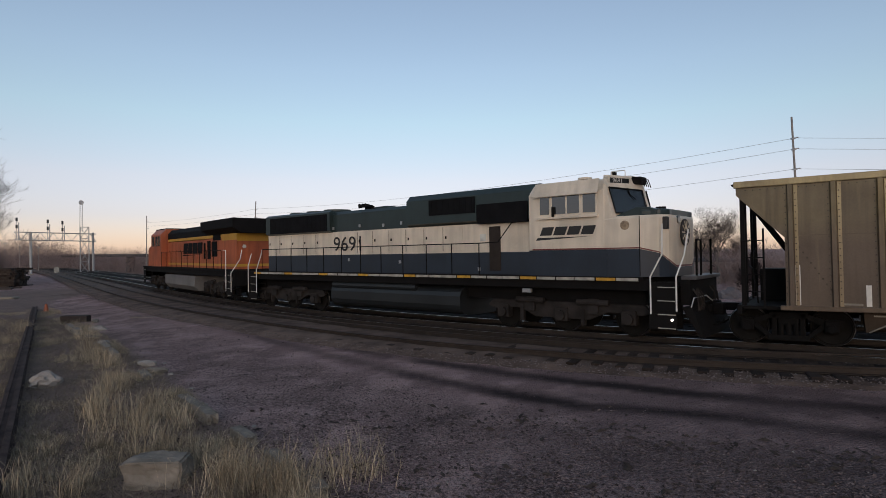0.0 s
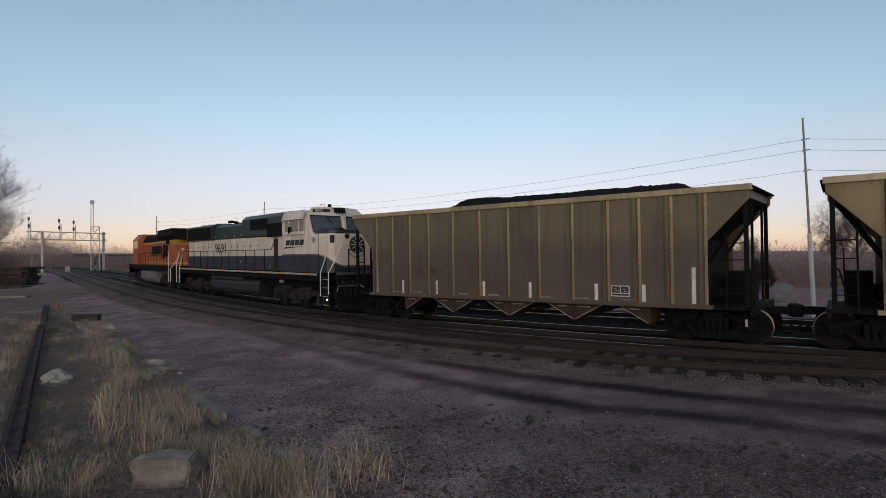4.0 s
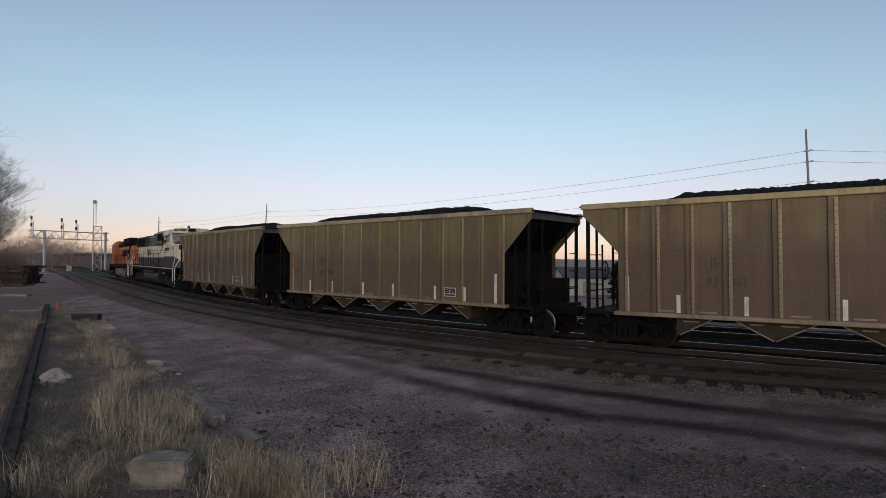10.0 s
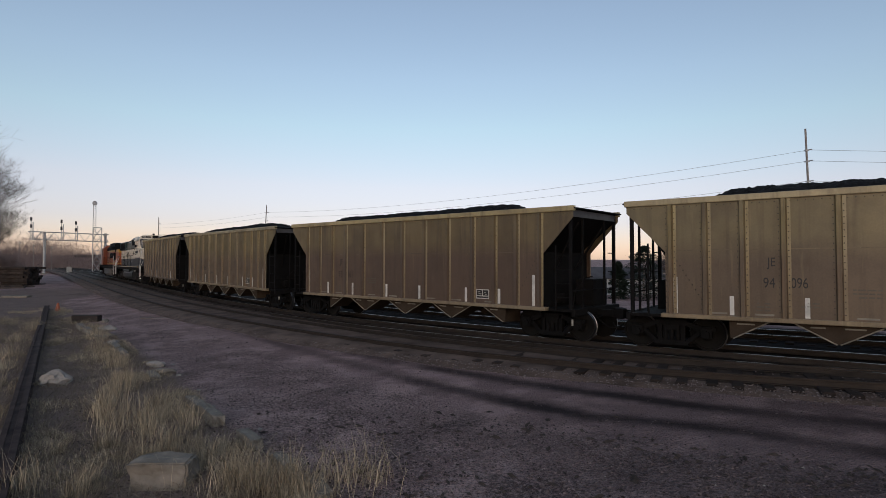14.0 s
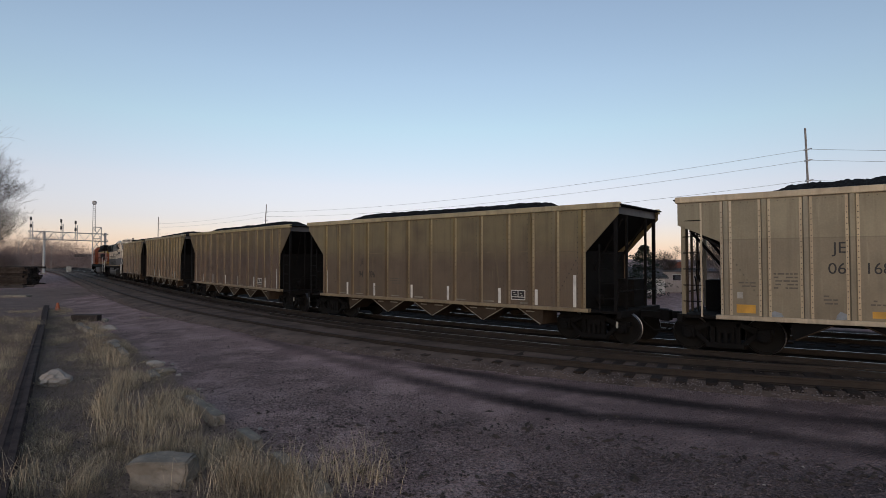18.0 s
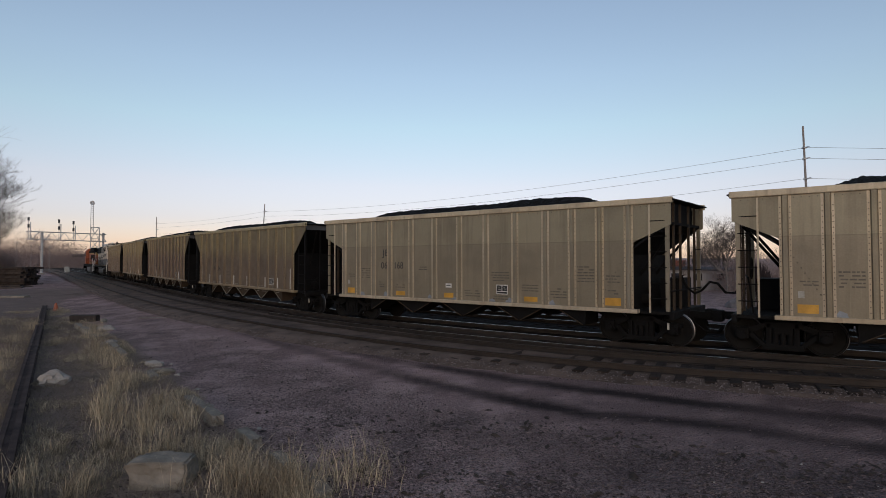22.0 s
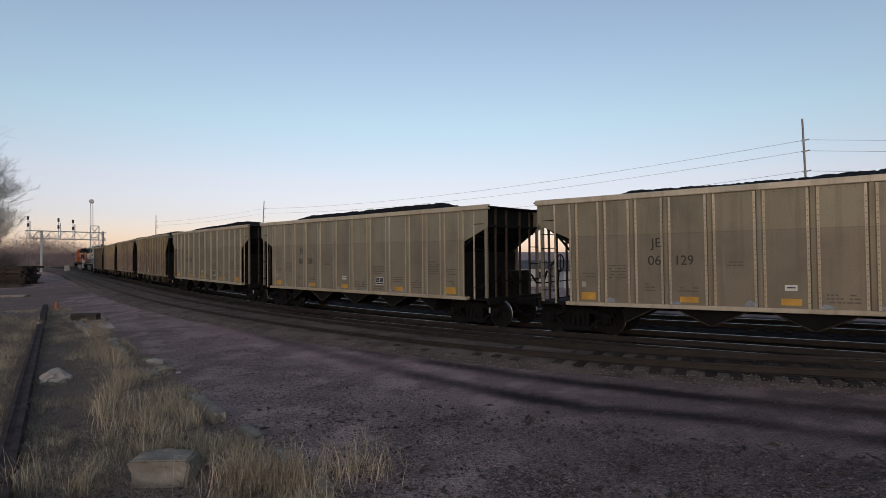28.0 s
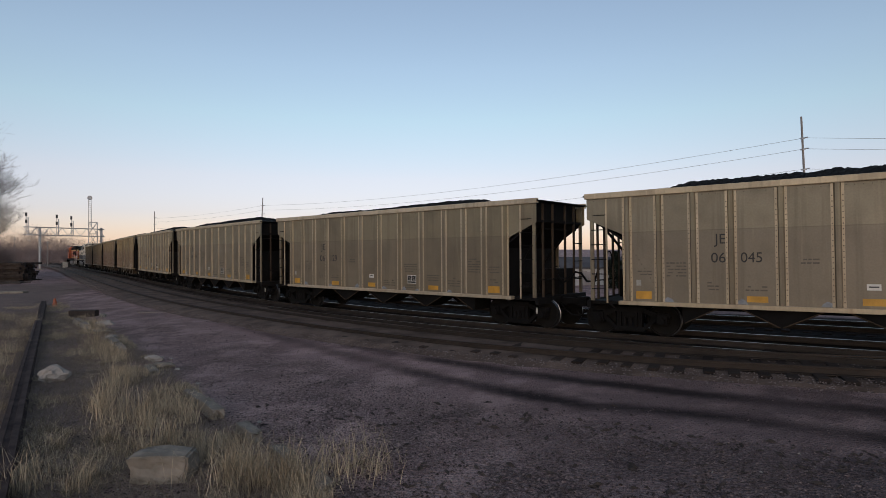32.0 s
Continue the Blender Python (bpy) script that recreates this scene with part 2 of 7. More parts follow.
LAMP_GLOW = bpy.data.materials.new("lit_step_lamp")
LAMP_GLOW.use_nodes = True
LAMP_GLOW.node_tree.nodes["Principled BSDF"].inputs["Emission Color"].default_value = (1.0, 0.93, 0.8, 1)
LAMP_GLOW.node_tree.nodes["Principled BSDF"].inputs["Emission Strength"].default_value = 3.0
RUST_STAIN = material("rust_stain_on_cream", (0.34, 0.25, 0.16), 0.7, 0.0, 0.5, 9.0, 0.0, 30)
CHUTE = material("dirty_chute_sheet", (0.055, 0.040, 0.028), 0.8, 0.0, 0.3, 2.0, 0.1, 30)
OLD_RAIL = material("dull_brown_old_rail", (0.066, 0.046, 0.041), 0.95, 0.0, 0.5, 2.5, 0.4, 30)
STONE = material("pale_gravel_stone", (0.135, 0.104, 0.098), 0.9, 0.0, 0.3, 1.5, 0.4, 30, island=0.75)
CONCRETE = material("weathered_concrete", (0.245, 0.215, 0.178), 0.95, 0.0, 0.35, 3.0, 0.8, 18)
GALV = material("galvanised_steel", (0.42, 0.42, 0.42), 0.5, 0.6, 0.15, 3.0, 0.05, 50)
POLE = material("grey_timber_pole", (0.30, 0.27, 0.25), 0.85, 0.0, 0.25, 2.0, 0.3, 30)
WIRE = material("wire", (0.22, 0.22, 0.23), 0.5, 0.3, 0.1, 2.0, 0.0, 30)
BARK = material("bare_bark", (0.22, 0.185, 0.165), 0.9, 0.0, 0.3, 3.0, 0.3, 30)


# ---- mesh helpers ----
def part(name, bm, mat, parent=None, label="", smooth=False):
    """Links a bmesh as one mesh object under a thing or a part."""
    if not isinstance(bm, bpy.types.Mesh):
        me = bpy.data.meshes.new(name)
        bmesh.ops.recalc_face_normals(bm, faces=bm.faces[:])
        bm.to_mesh(me)
        bm.free()
        me.materials.append(mat)
        if smooth:
            me.polygons.foreach_set("use_smooth", [True] * len(me.polygons))
    else:
        me = bm
    ob = new(name, me)
    if parent is not None:
        ob.parent = parent
    if label:
        tagged(ob, label)
    return ob


def raw(name, verts, faces, mat, parent=None, smooth=False):
    me = bpy.data.meshes.new(name)
    me.from_pydata(verts, [], faces)
    me.materials.append(mat)
    if smooth:
        me.polygons.foreach_set("use_smooth", [True] * len(me.polygons))
    ob = new(name, me)
    if parent is not None:
        ob.parent = parent
    return ob


def box(bm, x0, x1, y0, y1, z0, z1, bevel=0.0):
    v = [bm.verts.new((x, y, z)) for x in (x0, x1) for y in (y0, y1) for z in (z0, z1)]
    fs = [bm.faces.new([v[i] for i in q]) for q in ((0, 1, 3, 2), (4, 6, 7, 5), (0, 4, 5, 1), (2, 3, 7, 6), (0, 2, 6, 4), (1, 5, 7, 3))]
    if bevel:
        es = list({e for f in fs for e in f.edges})
        bmesh.ops.bevel(bm, geom=es, offset=bevel, segments=2, affect="EDGES", profile=0.6)
    return bm


def cube(*a, **k):
    return box(bmesh.new(), *a, **k)


def tube(bm, p, q, r, seg=8, r2=None):
    p, q = Vector(p), Vector(q)
    d = (q - p).normalized()
    a = d.orthogonal().normalized()
    b = d.cross(a)
    r2 = r if r2 is None else r2
    rings = []
    for c, rr in ((p, r), (q, r2)):
        rings.append([bm.verts.new(c + (a * math.cos(2 * math.pi * i / seg) + b * math.sin(2 * math.pi * i / seg)) * rr) for i in range(seg)])
    for i in range(seg):
        j = (i + 1) % seg
        bm.faces.new((rings[0][i], rings[0][j], rings[1][j], rings[1][i]))
    bm.faces.new(rings[0][::-1])
    bm.faces.new(rings[1])
    return bm


def path_tube(bm, pts, r, seg=6):
    """One unbroken tube through the points."""
    pts = [Vector(p) for p in pts]
    rings = []
    a = None
    for i, p in enumerate(pts):
        d = (pts[min(i + 1, len(pts) - 1)] - pts[max(i - 1, 0)]).normalized()
        a = d.orthogonal().normalized() if a is None else (a - d * a.dot(d)).normalized()
        b = d.cross(a)
        rings.append([bm.verts.new(p + (a * math.cos(2 * math.pi * k / seg) + b * math.sin(2 * math.pi * k / seg)) * r) for k in range(seg)])
    for u, v in zip(rings, rings[1:]):
        for k in range(seg):
            bm.faces.new((u[k], u[(k + 1) % seg], v[(k + 1) % seg], v[k]))
    bm.faces.new(rings[0][::-1])
    bm.faces.new(rings[-1])
    return bm


def prism(bm, pts, axis, lo, hi, bevel=0.0):
    """pts: an outline in the two other axes, pushed from lo to hi along the axis."""
    def at3(a, b, c):
        return {"x": (c, a, b), "y": (a, c, b), "z": (a, b, c)}[axis]
    A = [bm.verts.new(at3(a, b, lo)) for a, b in pts]
    B = [bm.verts.new(at3(a, b, hi)) for a, b in pts]
    n = len(pts)
    fs = [bm.faces.new(A[::-1]), bm.faces.new(B)]
    for i in range(n):
        j = (i + 1) % n
        fs.append(bm.faces.new((A[i], A[j], B[j], B[i])))
    if bevel:
        bmesh.ops.bevel(bm, geom=list({e for f in fs for e in f.edges}), offset=bevel, segments=2, affect="EDGES", profile=0.6)
    return bm


def disc(bm, y0, y1, r, x=0.0, z=0.0, seg=28):
    return tube(bm, (x, y0, z), (x, y1, z), r, seg)


def lettering(text, size, mat, parent, x, y, z, bold=0.0, sx=1.0):
    """Flat letters on the near side (+y) of a thing, read from that side."""
    cu = bpy.data.curves.new("lettering", "FONT")
    cu.body, cu.size, cu.extrude, cu.offset = text, size, 0.002, bold
    tmp = bpy.data.objects.new("lettering", cu)
    scene.collection.objects.link(tmp)
    dg = bpy.context.evaluated_depsgraph_get()
    me = bpy.data.meshes.new_from_object(tmp.evaluated_get(dg))
    bpy.data.objects.remove(tmp)
    me.materials.clear()
    me.materials.append(mat)
    ob = new("lettering", me)
    ob.parent = parent
    ob.matrix_basis = pose(x, y, z, 90, 0, 180) @ Matrix.Diagonal((sx, 1, 1, 1))
    return ob


def thing(name, label, category, group="", kind=""):
    return tagged(new(name), label, category, group, kind)


# ---- the line of the railway ----
KNOT_S = (-70, -40, -20, 0, 30, 60, 90, 120, 160)
KNOT_K = (0.0, -0.00411, -0.00412, 0.01265, 0.00222, -0.00019, -0.00015, -0.00112, -0.00011)
LINE_S = np.arange(-70, 420, 0.5)
line_psi = np.cumsum(np.interp(LINE_S, KNOT_S, KNOT_K)) * 0.5
i0 = int(np.argmin(abs(LINE_S)))
line_psi += 0.70517 - line_psi[i0]
line_x = np.cumsum(-np.cos(line_psi)) * 0.5
line_y = np.cumsum(np.sin(line_psi)) * 0.5
line_x -= line_x[i0]
line_y += 21.807 - line_y[i0]


def rise(x):
    """The land is level along the yard, climbs to the east and falls away far to the west."""
    return float(np.interp(x, (-150, -90, -60, -40, -30, -20, -10, -3, 5, 12, 60), (-2.6, -1.55, -1.05, -0.56, -0.32, -0.19, -0.10, -0.045, 0.07, 0.231, 1.16)))


def on_line(s, off=0.0, z=0.0):
    """A point off metres to the near side of the main track, z above its rail head."""
    x, y, p = (float(np.interp(s, LINE_S, a)) for a in (line_x, line_y, line_psi))
    x, y = x - math.sin(p) * off, y - math.cos(p) * off
    return Vector((x, y, z + rise(x)))


def seat(s, half):
    """The pose of a vehicle whose centre is at s, its trucks half apart from it; it faces along the line."""
    a, b = on_line(s + half), on_line(s - half)
    d = a - b
    c = (a + b) / 2
    return Matrix.Translation(c) @ Matrix.Rotation(math.atan2(d.y, d.x), 4, "Z") @ Matrix.Rotation(-math.atan2(d.z, math.hypot(d.x, d.y)), 4, "Y")


def head_s(t):
    """Where the coupling behind the second engine is at t seconds."""
    return -10.720 + 3.62435 * t - 0.00215 * t * t + 0.5 * max(0.0, 1 - t / 4) ** 2


PITCH, ENGINE_2, ENGINE_1 = 15.603, 22.25, 22.3
# play in the couplers, car by car
SLACK = (0.0, 0.0, -0.05, -0.01, 0.02, 0.14, -0.01, 0.0)


# ---- the ground ----
def off_line(x, y):
    """How far a point lies to the near side of the main track."""
    i = int(np.argmin((line_x - x) ** 2 + (line_y - y) ** 2))
    return float(-(x - line_x[i]) * np.sin(line_psi[i]) - (y - line_y[i]) * np.cos(line_psi[i])), float(LINE_S[i])


def siding(s):
    """The empty siding runs beside the main track and closes in on it to the east."""
    return 3.65 - 0.0105 * max(0.0, min(13.5, -2.0 - s)) ** 2


def ground_height(x, y):
    d = math.hypot(x, y)
    off, s = off_line(x, y)
    # the yard slopes evenly to the west and meets the track's formation at its foot
    yard = 0.0205 * max(-150.0, min(60.0, x))
    k = max(0.0, min(1.0, (off - 5.0) / 3.5)) if x > -45 else 1.0
    z = rise(x) * (1 - k) + yard * k - 0.27
    if y > -40:
        if off < -7.5:
            z -= 3.3 * (0.5 - 0.5 * math.cos(math.pi * min(1.0, (-7.5 - off) / 16.0)))
    if d < 80:
        z += 0.05 * noise.noise((x * 0.15, y * 0.15, 0)) + 0.018 * noise.noise((x * 0.9, y * 0.9, 3))
    return z


TRACKS = (((-40, -20, -10, -5.17, -1.05, 0.84, 2.61, 4.75, 6.34, 14), (57.5, 36.2, 24.6, 18.66, 13.64, 11.63, 9.96, 9.1, 8.02, 4.6), 0.42, 1.0),
          ((-40, -20, -10, -5.74, -1.2, 0.32, 3.09, 5.02, 7.37, 14), (60, 38.4, 25.9, 20.68, 15.48, 14.26, 11.8, 10.63, 9.33, 6.4), 0.46, 1.0),
          ((-30, -10, -3, 2, 8), (37.0, 19.2, 12.2, 7.6, 5.2), 0.7, 0.25))


def rubble(x, y):
    """1 on the churned, stony ground nearer than the wheel tracks, 0 on the packed lane."""
    d = float(np.interp(x, TRACKS[0][0], TRACKS[0][1])) - y
    k = max(0.0, min(1.0, (d + 0.7 * noise.noise((x * 0.6, y * 0.6, 31)) - 0.7) / 1.4))
    return k * (1.0 - 0.35 * max(0.0, min(1.0, (y - 12) / 6)))


def wear_and_shade(x, y):
    """Dark bands where lorries drive along the line, and the painted shade under the train."""
    off, s = off_line(x, y)
    # the strip under the train is painted fully dark for its shade
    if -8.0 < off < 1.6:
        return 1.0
    w = 0.0
    for xs_, ys_, half, k in TRACKS:
        i = int(np.searchsorted(xs_, x))
        i = max(1, min(len(xs_) - 1, i))
        slope = (ys_[i] - ys_[i - 1]) / (xs_[i] - xs_[i - 1])
        d = abs(y - float(np.interp(x, xs_, ys_)) - 0.15 * noise.noise((x * 0.25, half, 2))) / math.hypot(1, slope)
        w = max(w, k * max(0.0, 1 - (d / half) ** 2))
    return w * max(0.5, min(1.0, 0.85 + 0.08 * x)) * max(0.0, 0.82 + 0.4 * noise.noise((x * 0.4, y * 0.4, 7)))


def east_tone(x, y):
    """Rises from 0 to 1 to the east and towards the viewer."""
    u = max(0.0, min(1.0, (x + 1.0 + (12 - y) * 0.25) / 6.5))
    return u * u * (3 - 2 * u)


def cinder():
    """Cinders and gravel: three tones, wet-dark wheel tracks, painted shade under the train, fine stones."""
    mat = bpy.data.materials.new("cinder_gravel")
    mat.use_nodes = True
    n, l = mat.node_tree.nodes, mat.node_tree.links
    bsdf = n["Principled BSDF"]
    bsdf.inputs["Roughness"].default_value, bsdf.inputs["Specular IOR Level"].default_value = 0.95, 0.1
    tc = n.new("ShaderNodeTexCoord")

    def noise_node(scale, detail):
        t = n.new("ShaderNodeTexNoise")
        t.inputs["Scale"].default_value, t.inputs["Detail"].default_value = scale, detail
        l.new(tc.outputs["Object"], t.inputs["Vector"])
        return t

    def mix(a, b, f):
        m = n.new("ShaderNodeMix")
        m.data_type = "RGBA"
        for sock, v in (("A", a), ("B", b), ("Factor", f)):
            if isinstance(v, tuple):
                m.inputs[sock].default_value = (*v, 1)
            else:
                l.new(v, m.inputs[sock])
        return m.outputs["Result"]

    def ramp(v, lo, hi, to=1.0):
        r = n.new("ShaderNodeMapRange")
        r.inputs["From Min"].default_value, r.inputs["From Max"].default_value, r.inputs["To Max"].default_value = lo, hi, to
        l.new(v, r.inputs["Value"])
        return r.outputs["Result"]

    big, mid, fine = noise_node(0.35, 10), noise_node(1.1, 12), noise_node(34, 4)
    cells = n.new("ShaderNodeTexVoronoi")
    cells.inputs["Scale"].default_value = 22
    l.new(tc.outputs["Object"], cells.inputs["Vector"])
    col = mix(GROUND_DARK, GROUND_MID, ramp(big.outputs["Fac"], 0.35, 0.65))
    col = mix(col, GROUND_PALE, ramp(mid.outputs["Fac"], 0.48, 0.62, 1.0))
    churn = n.new("ShaderNodeAttribute")
    churn.attribute_name = "rubble"

    def only_churned(v, least):
        m = n.new("ShaderNodeMath")
        m.operation = "MULTIPLY"
        l.new(v, m.inputs[0])
        l.new(span_churn(least), m.inputs[1])
        return m.outputs[0]

    def span_churn(least):
        r = n.new("ShaderNodeMapRange")
        r.inputs["To Min"].default_value = least
        l.new(churn.outputs["Fac"], r.inputs["Value"])
        return r.outputs["Result"]

    stones = n.new("ShaderNodeRGBToBW")
    l.new(cells.outputs["Color"], stones.inputs["Color"])
    col = mix(col, GROUND_STONE, only_churned(ramp(stones.outputs["Val"], 0.58, 0.85, 0.8), 0.3))
    rubble, clumps = noise_node(15.0, 8), noise_node(0.8, 6)
    both = n.new("ShaderNodeMath")
    l.new(rubble.outputs["Fac"], both.inputs[0])
    l.new(clumps.outputs["Fac"], both.inputs[1])
    col = mix(col, (0.034, 0.027, 0.026), only_churned(ramp(both.outputs[0], 1.02, 1.18, 0.6), 0.2))
    chips = n.new("ShaderNodeTexVoronoi")
    chips.inputs["Scale"].default_value = 60
    l.new(tc.outputs["Object"], chips.inputs["Vector"])
    chip = n.new("ShaderNodeRGBToBW")
    l.new(chips.outputs["Color"], chip.inputs["Color"])
    col = mix(col, (0.03, 0.024, 0.024), only_churned(ramp(chip.outputs["Val"], 0.5, 0.2, 0.6), 0.25))
    col = mix(col, (0.46, 0.37, 0.34), only_churned(ramp(chip.outputs["Val"], 0.62, 0.9, 0.65), 0.3))
    # the ground gets darker to the east and towards the viewer
    toning = n.new("ShaderNodeAttribute")
    toning.attribute_name = "east_tone"
    col = mix(col, (0.050, 0.041, 0.042), ramp(toning.outputs["Fac"], 0.0, 1.0, 0.45))
    soil = n.new("ShaderNodeAttribute")
    soil.attribute_name = "soil"
    col = mix(col, SOIL, ramp(soil.outputs["Fac"], 0.0, 1.0, 0.75))
    # one mask darkens both the wheel tracks and the shade under the train
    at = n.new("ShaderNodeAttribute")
    at.attribute_name = "track_and_shade"
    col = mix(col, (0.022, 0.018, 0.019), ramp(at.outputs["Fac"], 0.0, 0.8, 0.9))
    l.new(col, bsdf.inputs["Base Color"])
    add = n.new("ShaderNodeMath")
    l.new(fine.outputs["Fac"], add.inputs[0])
    l.new(cells.outputs["Distance"], add.inputs[1])
    bp = n.new("ShaderNodeBump")
    bp.inputs["Strength"].default_value, bp.inputs["Distance"].default_value = 1.0, 0.06
    l.new(add.outputs[0], bp.inputs["Height"])
    l.new(bp.outputs["Normal"], bsdf.inputs["Normal"])
    return mat


GROUND_DARK, GROUND_MID, GROUND_PALE, GROUND_STONE = (0.275, 0.188, 0.182), (0.40, 0.278, 0.268), (0.52, 0.365, 0.345), (0.56, 0.42, 0.39)
SOIL = (0.21, 0.165, 0.14)


def strip_edge(y):
    """Where the weedy strip ends and the gravel begins."""
    return float(np.interp(y, (4, 6.9, 9.7, 12.2, 21.4, 32.5, 40), (-0.6, -1.3, -3.7, -5.3, -12.2, -21.3, -27)))


def build_ground():
    xs = sorted({round(float(v), 2) for v in list(np.arange(-30, 18, 0.25)) + list(np.arange(-200, -30, 6)) + list(np.arange(18, 200, 8)) + [-3000, -1200, -500, 500, 1200, 3000]})
    ys = sorted({round(float(v), 2) for v in list(np.arange(5, 36, 0.25)) + list(np.arange(36, 48, 1.0)) + list(np.arange(48, 260, 6)) + [-3000, -800, -200, -60, -20, 0, 500, 1200, 3000]})
    verts = [(x, y, ground_height(x, y)) for y in ys for x in xs]
    w = len(xs)
    faces = [(j * w + i, j * w + i + 1, j * w + w + i + 1, j * w + w + i) for j in range(len(ys) - 1) for i in range(w - 1)]
    ob = raw("ground", verts, faces, cinder(), smooth=True)
    at = ob.data.attributes.new("track_and_shade", "FLOAT", "POINT")
    at.data.foreach_set("value", [wear_and_shade(x, y) if -45 < x < 30 and 3 < y < 60 else 0.0 for x, y, z in verts])
    near = [-45 < x < 30 and 3 < y < 60 for x, y, z in verts]
    at = ob.data.attributes.new("east_tone", "FLOAT", "POINT")
    at.data.foreach_set("value", [east_tone(v[0], v[1]) if k else 0.0 for v, k in zip(verts, near)])
    at = ob.data.attributes.new("rubble", "FLOAT", "POINT")
    at.data.foreach_set("value", [rubble(v[0], v[1]) if k else 0.3 for v, k in zip(verts, near)])
    at = ob.data.attributes.new("soil", "FLOAT", "POINT")
    at.data.foreach_set("value", [max(0.0, min(1.0, (strip_edge(v[1]) - v[0]) / 0.8 + 0.6 + noise.noise((v[0], v[1], 5)))) if k else 0.0 for v, k in zip(verts, near)])
    return tagged(ob, "dark cinder and gravel yard ground with worn wheel tracks", "ground", kind="structure")


build_ground()


def build_bed(where, mat, w=1.75):
    """A ballast bed: raised strip with sloped shoulders."""
    verts, faces = [], []
    off = 0.0
    prof = ((off + w + 0.1, -0.33), (off + w - 0.3, -0.20), (off + 0.9, -0.155), (off, -0.16), (off - 0.9, -0.155), (off - w, -0.19), (off - w - 0.6, -0.30))
    ss = np.arange(-60, 330, 0.6)
    for s in ss:
        for o, z in prof:
            v = on_line(s, where(s) + o, z)
            if where is siding:
                v.z += float(np.interp(v.x, (-6, 2, 7), (0.045, 0.01, -0.04)))
            v.z += 0.03 * noise.noise((v.x * 1.3, v.y * 1.3, 1))
            verts.append(v)
    k = len(prof)
    for i in range(len(ss) - 1):
        for j in range(k - 1):
            a = i * k + j
            faces.append((a, a + 1, a + k + 1, a + k))
    bed = raw("ballast_bed", verts, faces, mat)
    # main and siding beds take a darker stone to the east
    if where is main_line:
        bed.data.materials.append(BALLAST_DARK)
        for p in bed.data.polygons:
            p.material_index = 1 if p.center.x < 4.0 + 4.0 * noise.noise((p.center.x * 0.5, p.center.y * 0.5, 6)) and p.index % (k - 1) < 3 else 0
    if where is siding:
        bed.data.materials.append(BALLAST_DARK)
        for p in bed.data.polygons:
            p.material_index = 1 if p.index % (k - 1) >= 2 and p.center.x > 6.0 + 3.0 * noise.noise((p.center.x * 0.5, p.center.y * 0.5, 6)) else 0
    return tagged(bed, "dirty brown crushed stone ballast bed under the track", "ballast", kind="structure")


def build_rail(name, off, s0, s1, parent, shiny, zt=0.0):
    """One rail: foot, web and head, swept along the line."""
    prof = ((0.07, -0.172), (0.07, -0.160), (0.012, -0.145), (0.012, -0.045), (0.036, -0.035), (0.036, -0.004), (0.030, 0.0), (-0.030, 0.0), (-0.036, -0.004), (-0.036, -0.035), (-0.012, -0.045), (-0.012, -0.145), (-0.07, -0.160), (-0.07, -0.172))
    ss = list(np.arange(s0, s1, 1.5)) + [s1]
    verts, faces = [], []
    k = len(prof)
    for s in ss:
        for o, z in prof:
            verts.append(on_line(s, off(s) + o, z + zt))
    for i in range(len(ss) - 1):
        for j in range(k):
            a, b = i * k + j, i * k + (j + 1) % k
            faces.append((a, b, b + k, a + k))
    faces += [tuple(range(k)), tuple(range((len(ss) - 1) * k, len(ss) * k))]
    ob = raw(name, verts, faces, RUST, parent)
    ob.data.materials.append(SHINE if shiny else RUST)
    if shiny:
        for i in range(len(ss) - 1):
            ob.data.polygons[i * k + 6].material_index = 1
    return ob


def build_track(where, s0, s1, label, shiny, ties):
    tr = thing("railway_track", label, "railway track", "parallel tracks", "structure")
    for e in (0.7525, -0.7525):
        build_rail("rail", lambda s, e=e: where(s) + e, s0, s1, tr, shiny)
    rnd = random.Random(int(where(50) * 10) + 50)
    meshes = []
    for i in range(6):
        bm = bmesh.new()
        box(bm, -0.115, 0.115, -1.28 + rnd.uniform(-.06, .06), 1.28 + rnd.uniform(-.06, .06), -0.17, 0.0, 0.012)
        for v in bm.verts:
            v.co += Vector((rnd.uniform(-1, 1), rnd.uniform(-1, 1), rnd.uniform(-1, 1))) * 0.008
        me = bpy.data.meshes.new("tie")
        bm.to_mesh(me)
        bm.free()
        # main and far ties are darkened for the shade under the train
        me.materials.append(DARK_TIE if shiny else TIE)
        meshes.append(me)
    dark = [me.copy() for me in meshes]
    for me in dark:
        me.materials.clear()
        me.materials.append(DARK_TIE)
    s = s0 + 0.3
    n = 0
    while s < s1:
        p = on_line(s, where(s), -0.165 + rnd.uniform(-0.02, 0.015))
        q = on_line(s + 0.5, where(s + 0.5), 0)
        m = Matrix.Translation(p) @ Matrix.Rotation(math.atan2(q.y - p.y, q.x - p.x) + rnd.uniform(-.03, .03), 4, "Z")
        if ties[0] < s < ties[1]:
            # ties are darker to the east
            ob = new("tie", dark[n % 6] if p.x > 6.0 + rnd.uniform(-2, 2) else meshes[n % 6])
            ob.parent = tr
            ob.matrix_basis = m
        n += 1
        s += 0.52 + rnd.uniform(-0.04, 0.04)
    return tr


def main_line(s):
    return 0.0


def far_line(s):
    return -4.2


# The main and far beds hold the train's shade in their near-black colour.
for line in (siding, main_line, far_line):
    build_bed(line, BALLAST if line is siding else SHADED_BED)
build_track(siding, -30, 150, "rusty empty siding track on old timber ties", False, (-15, 75))
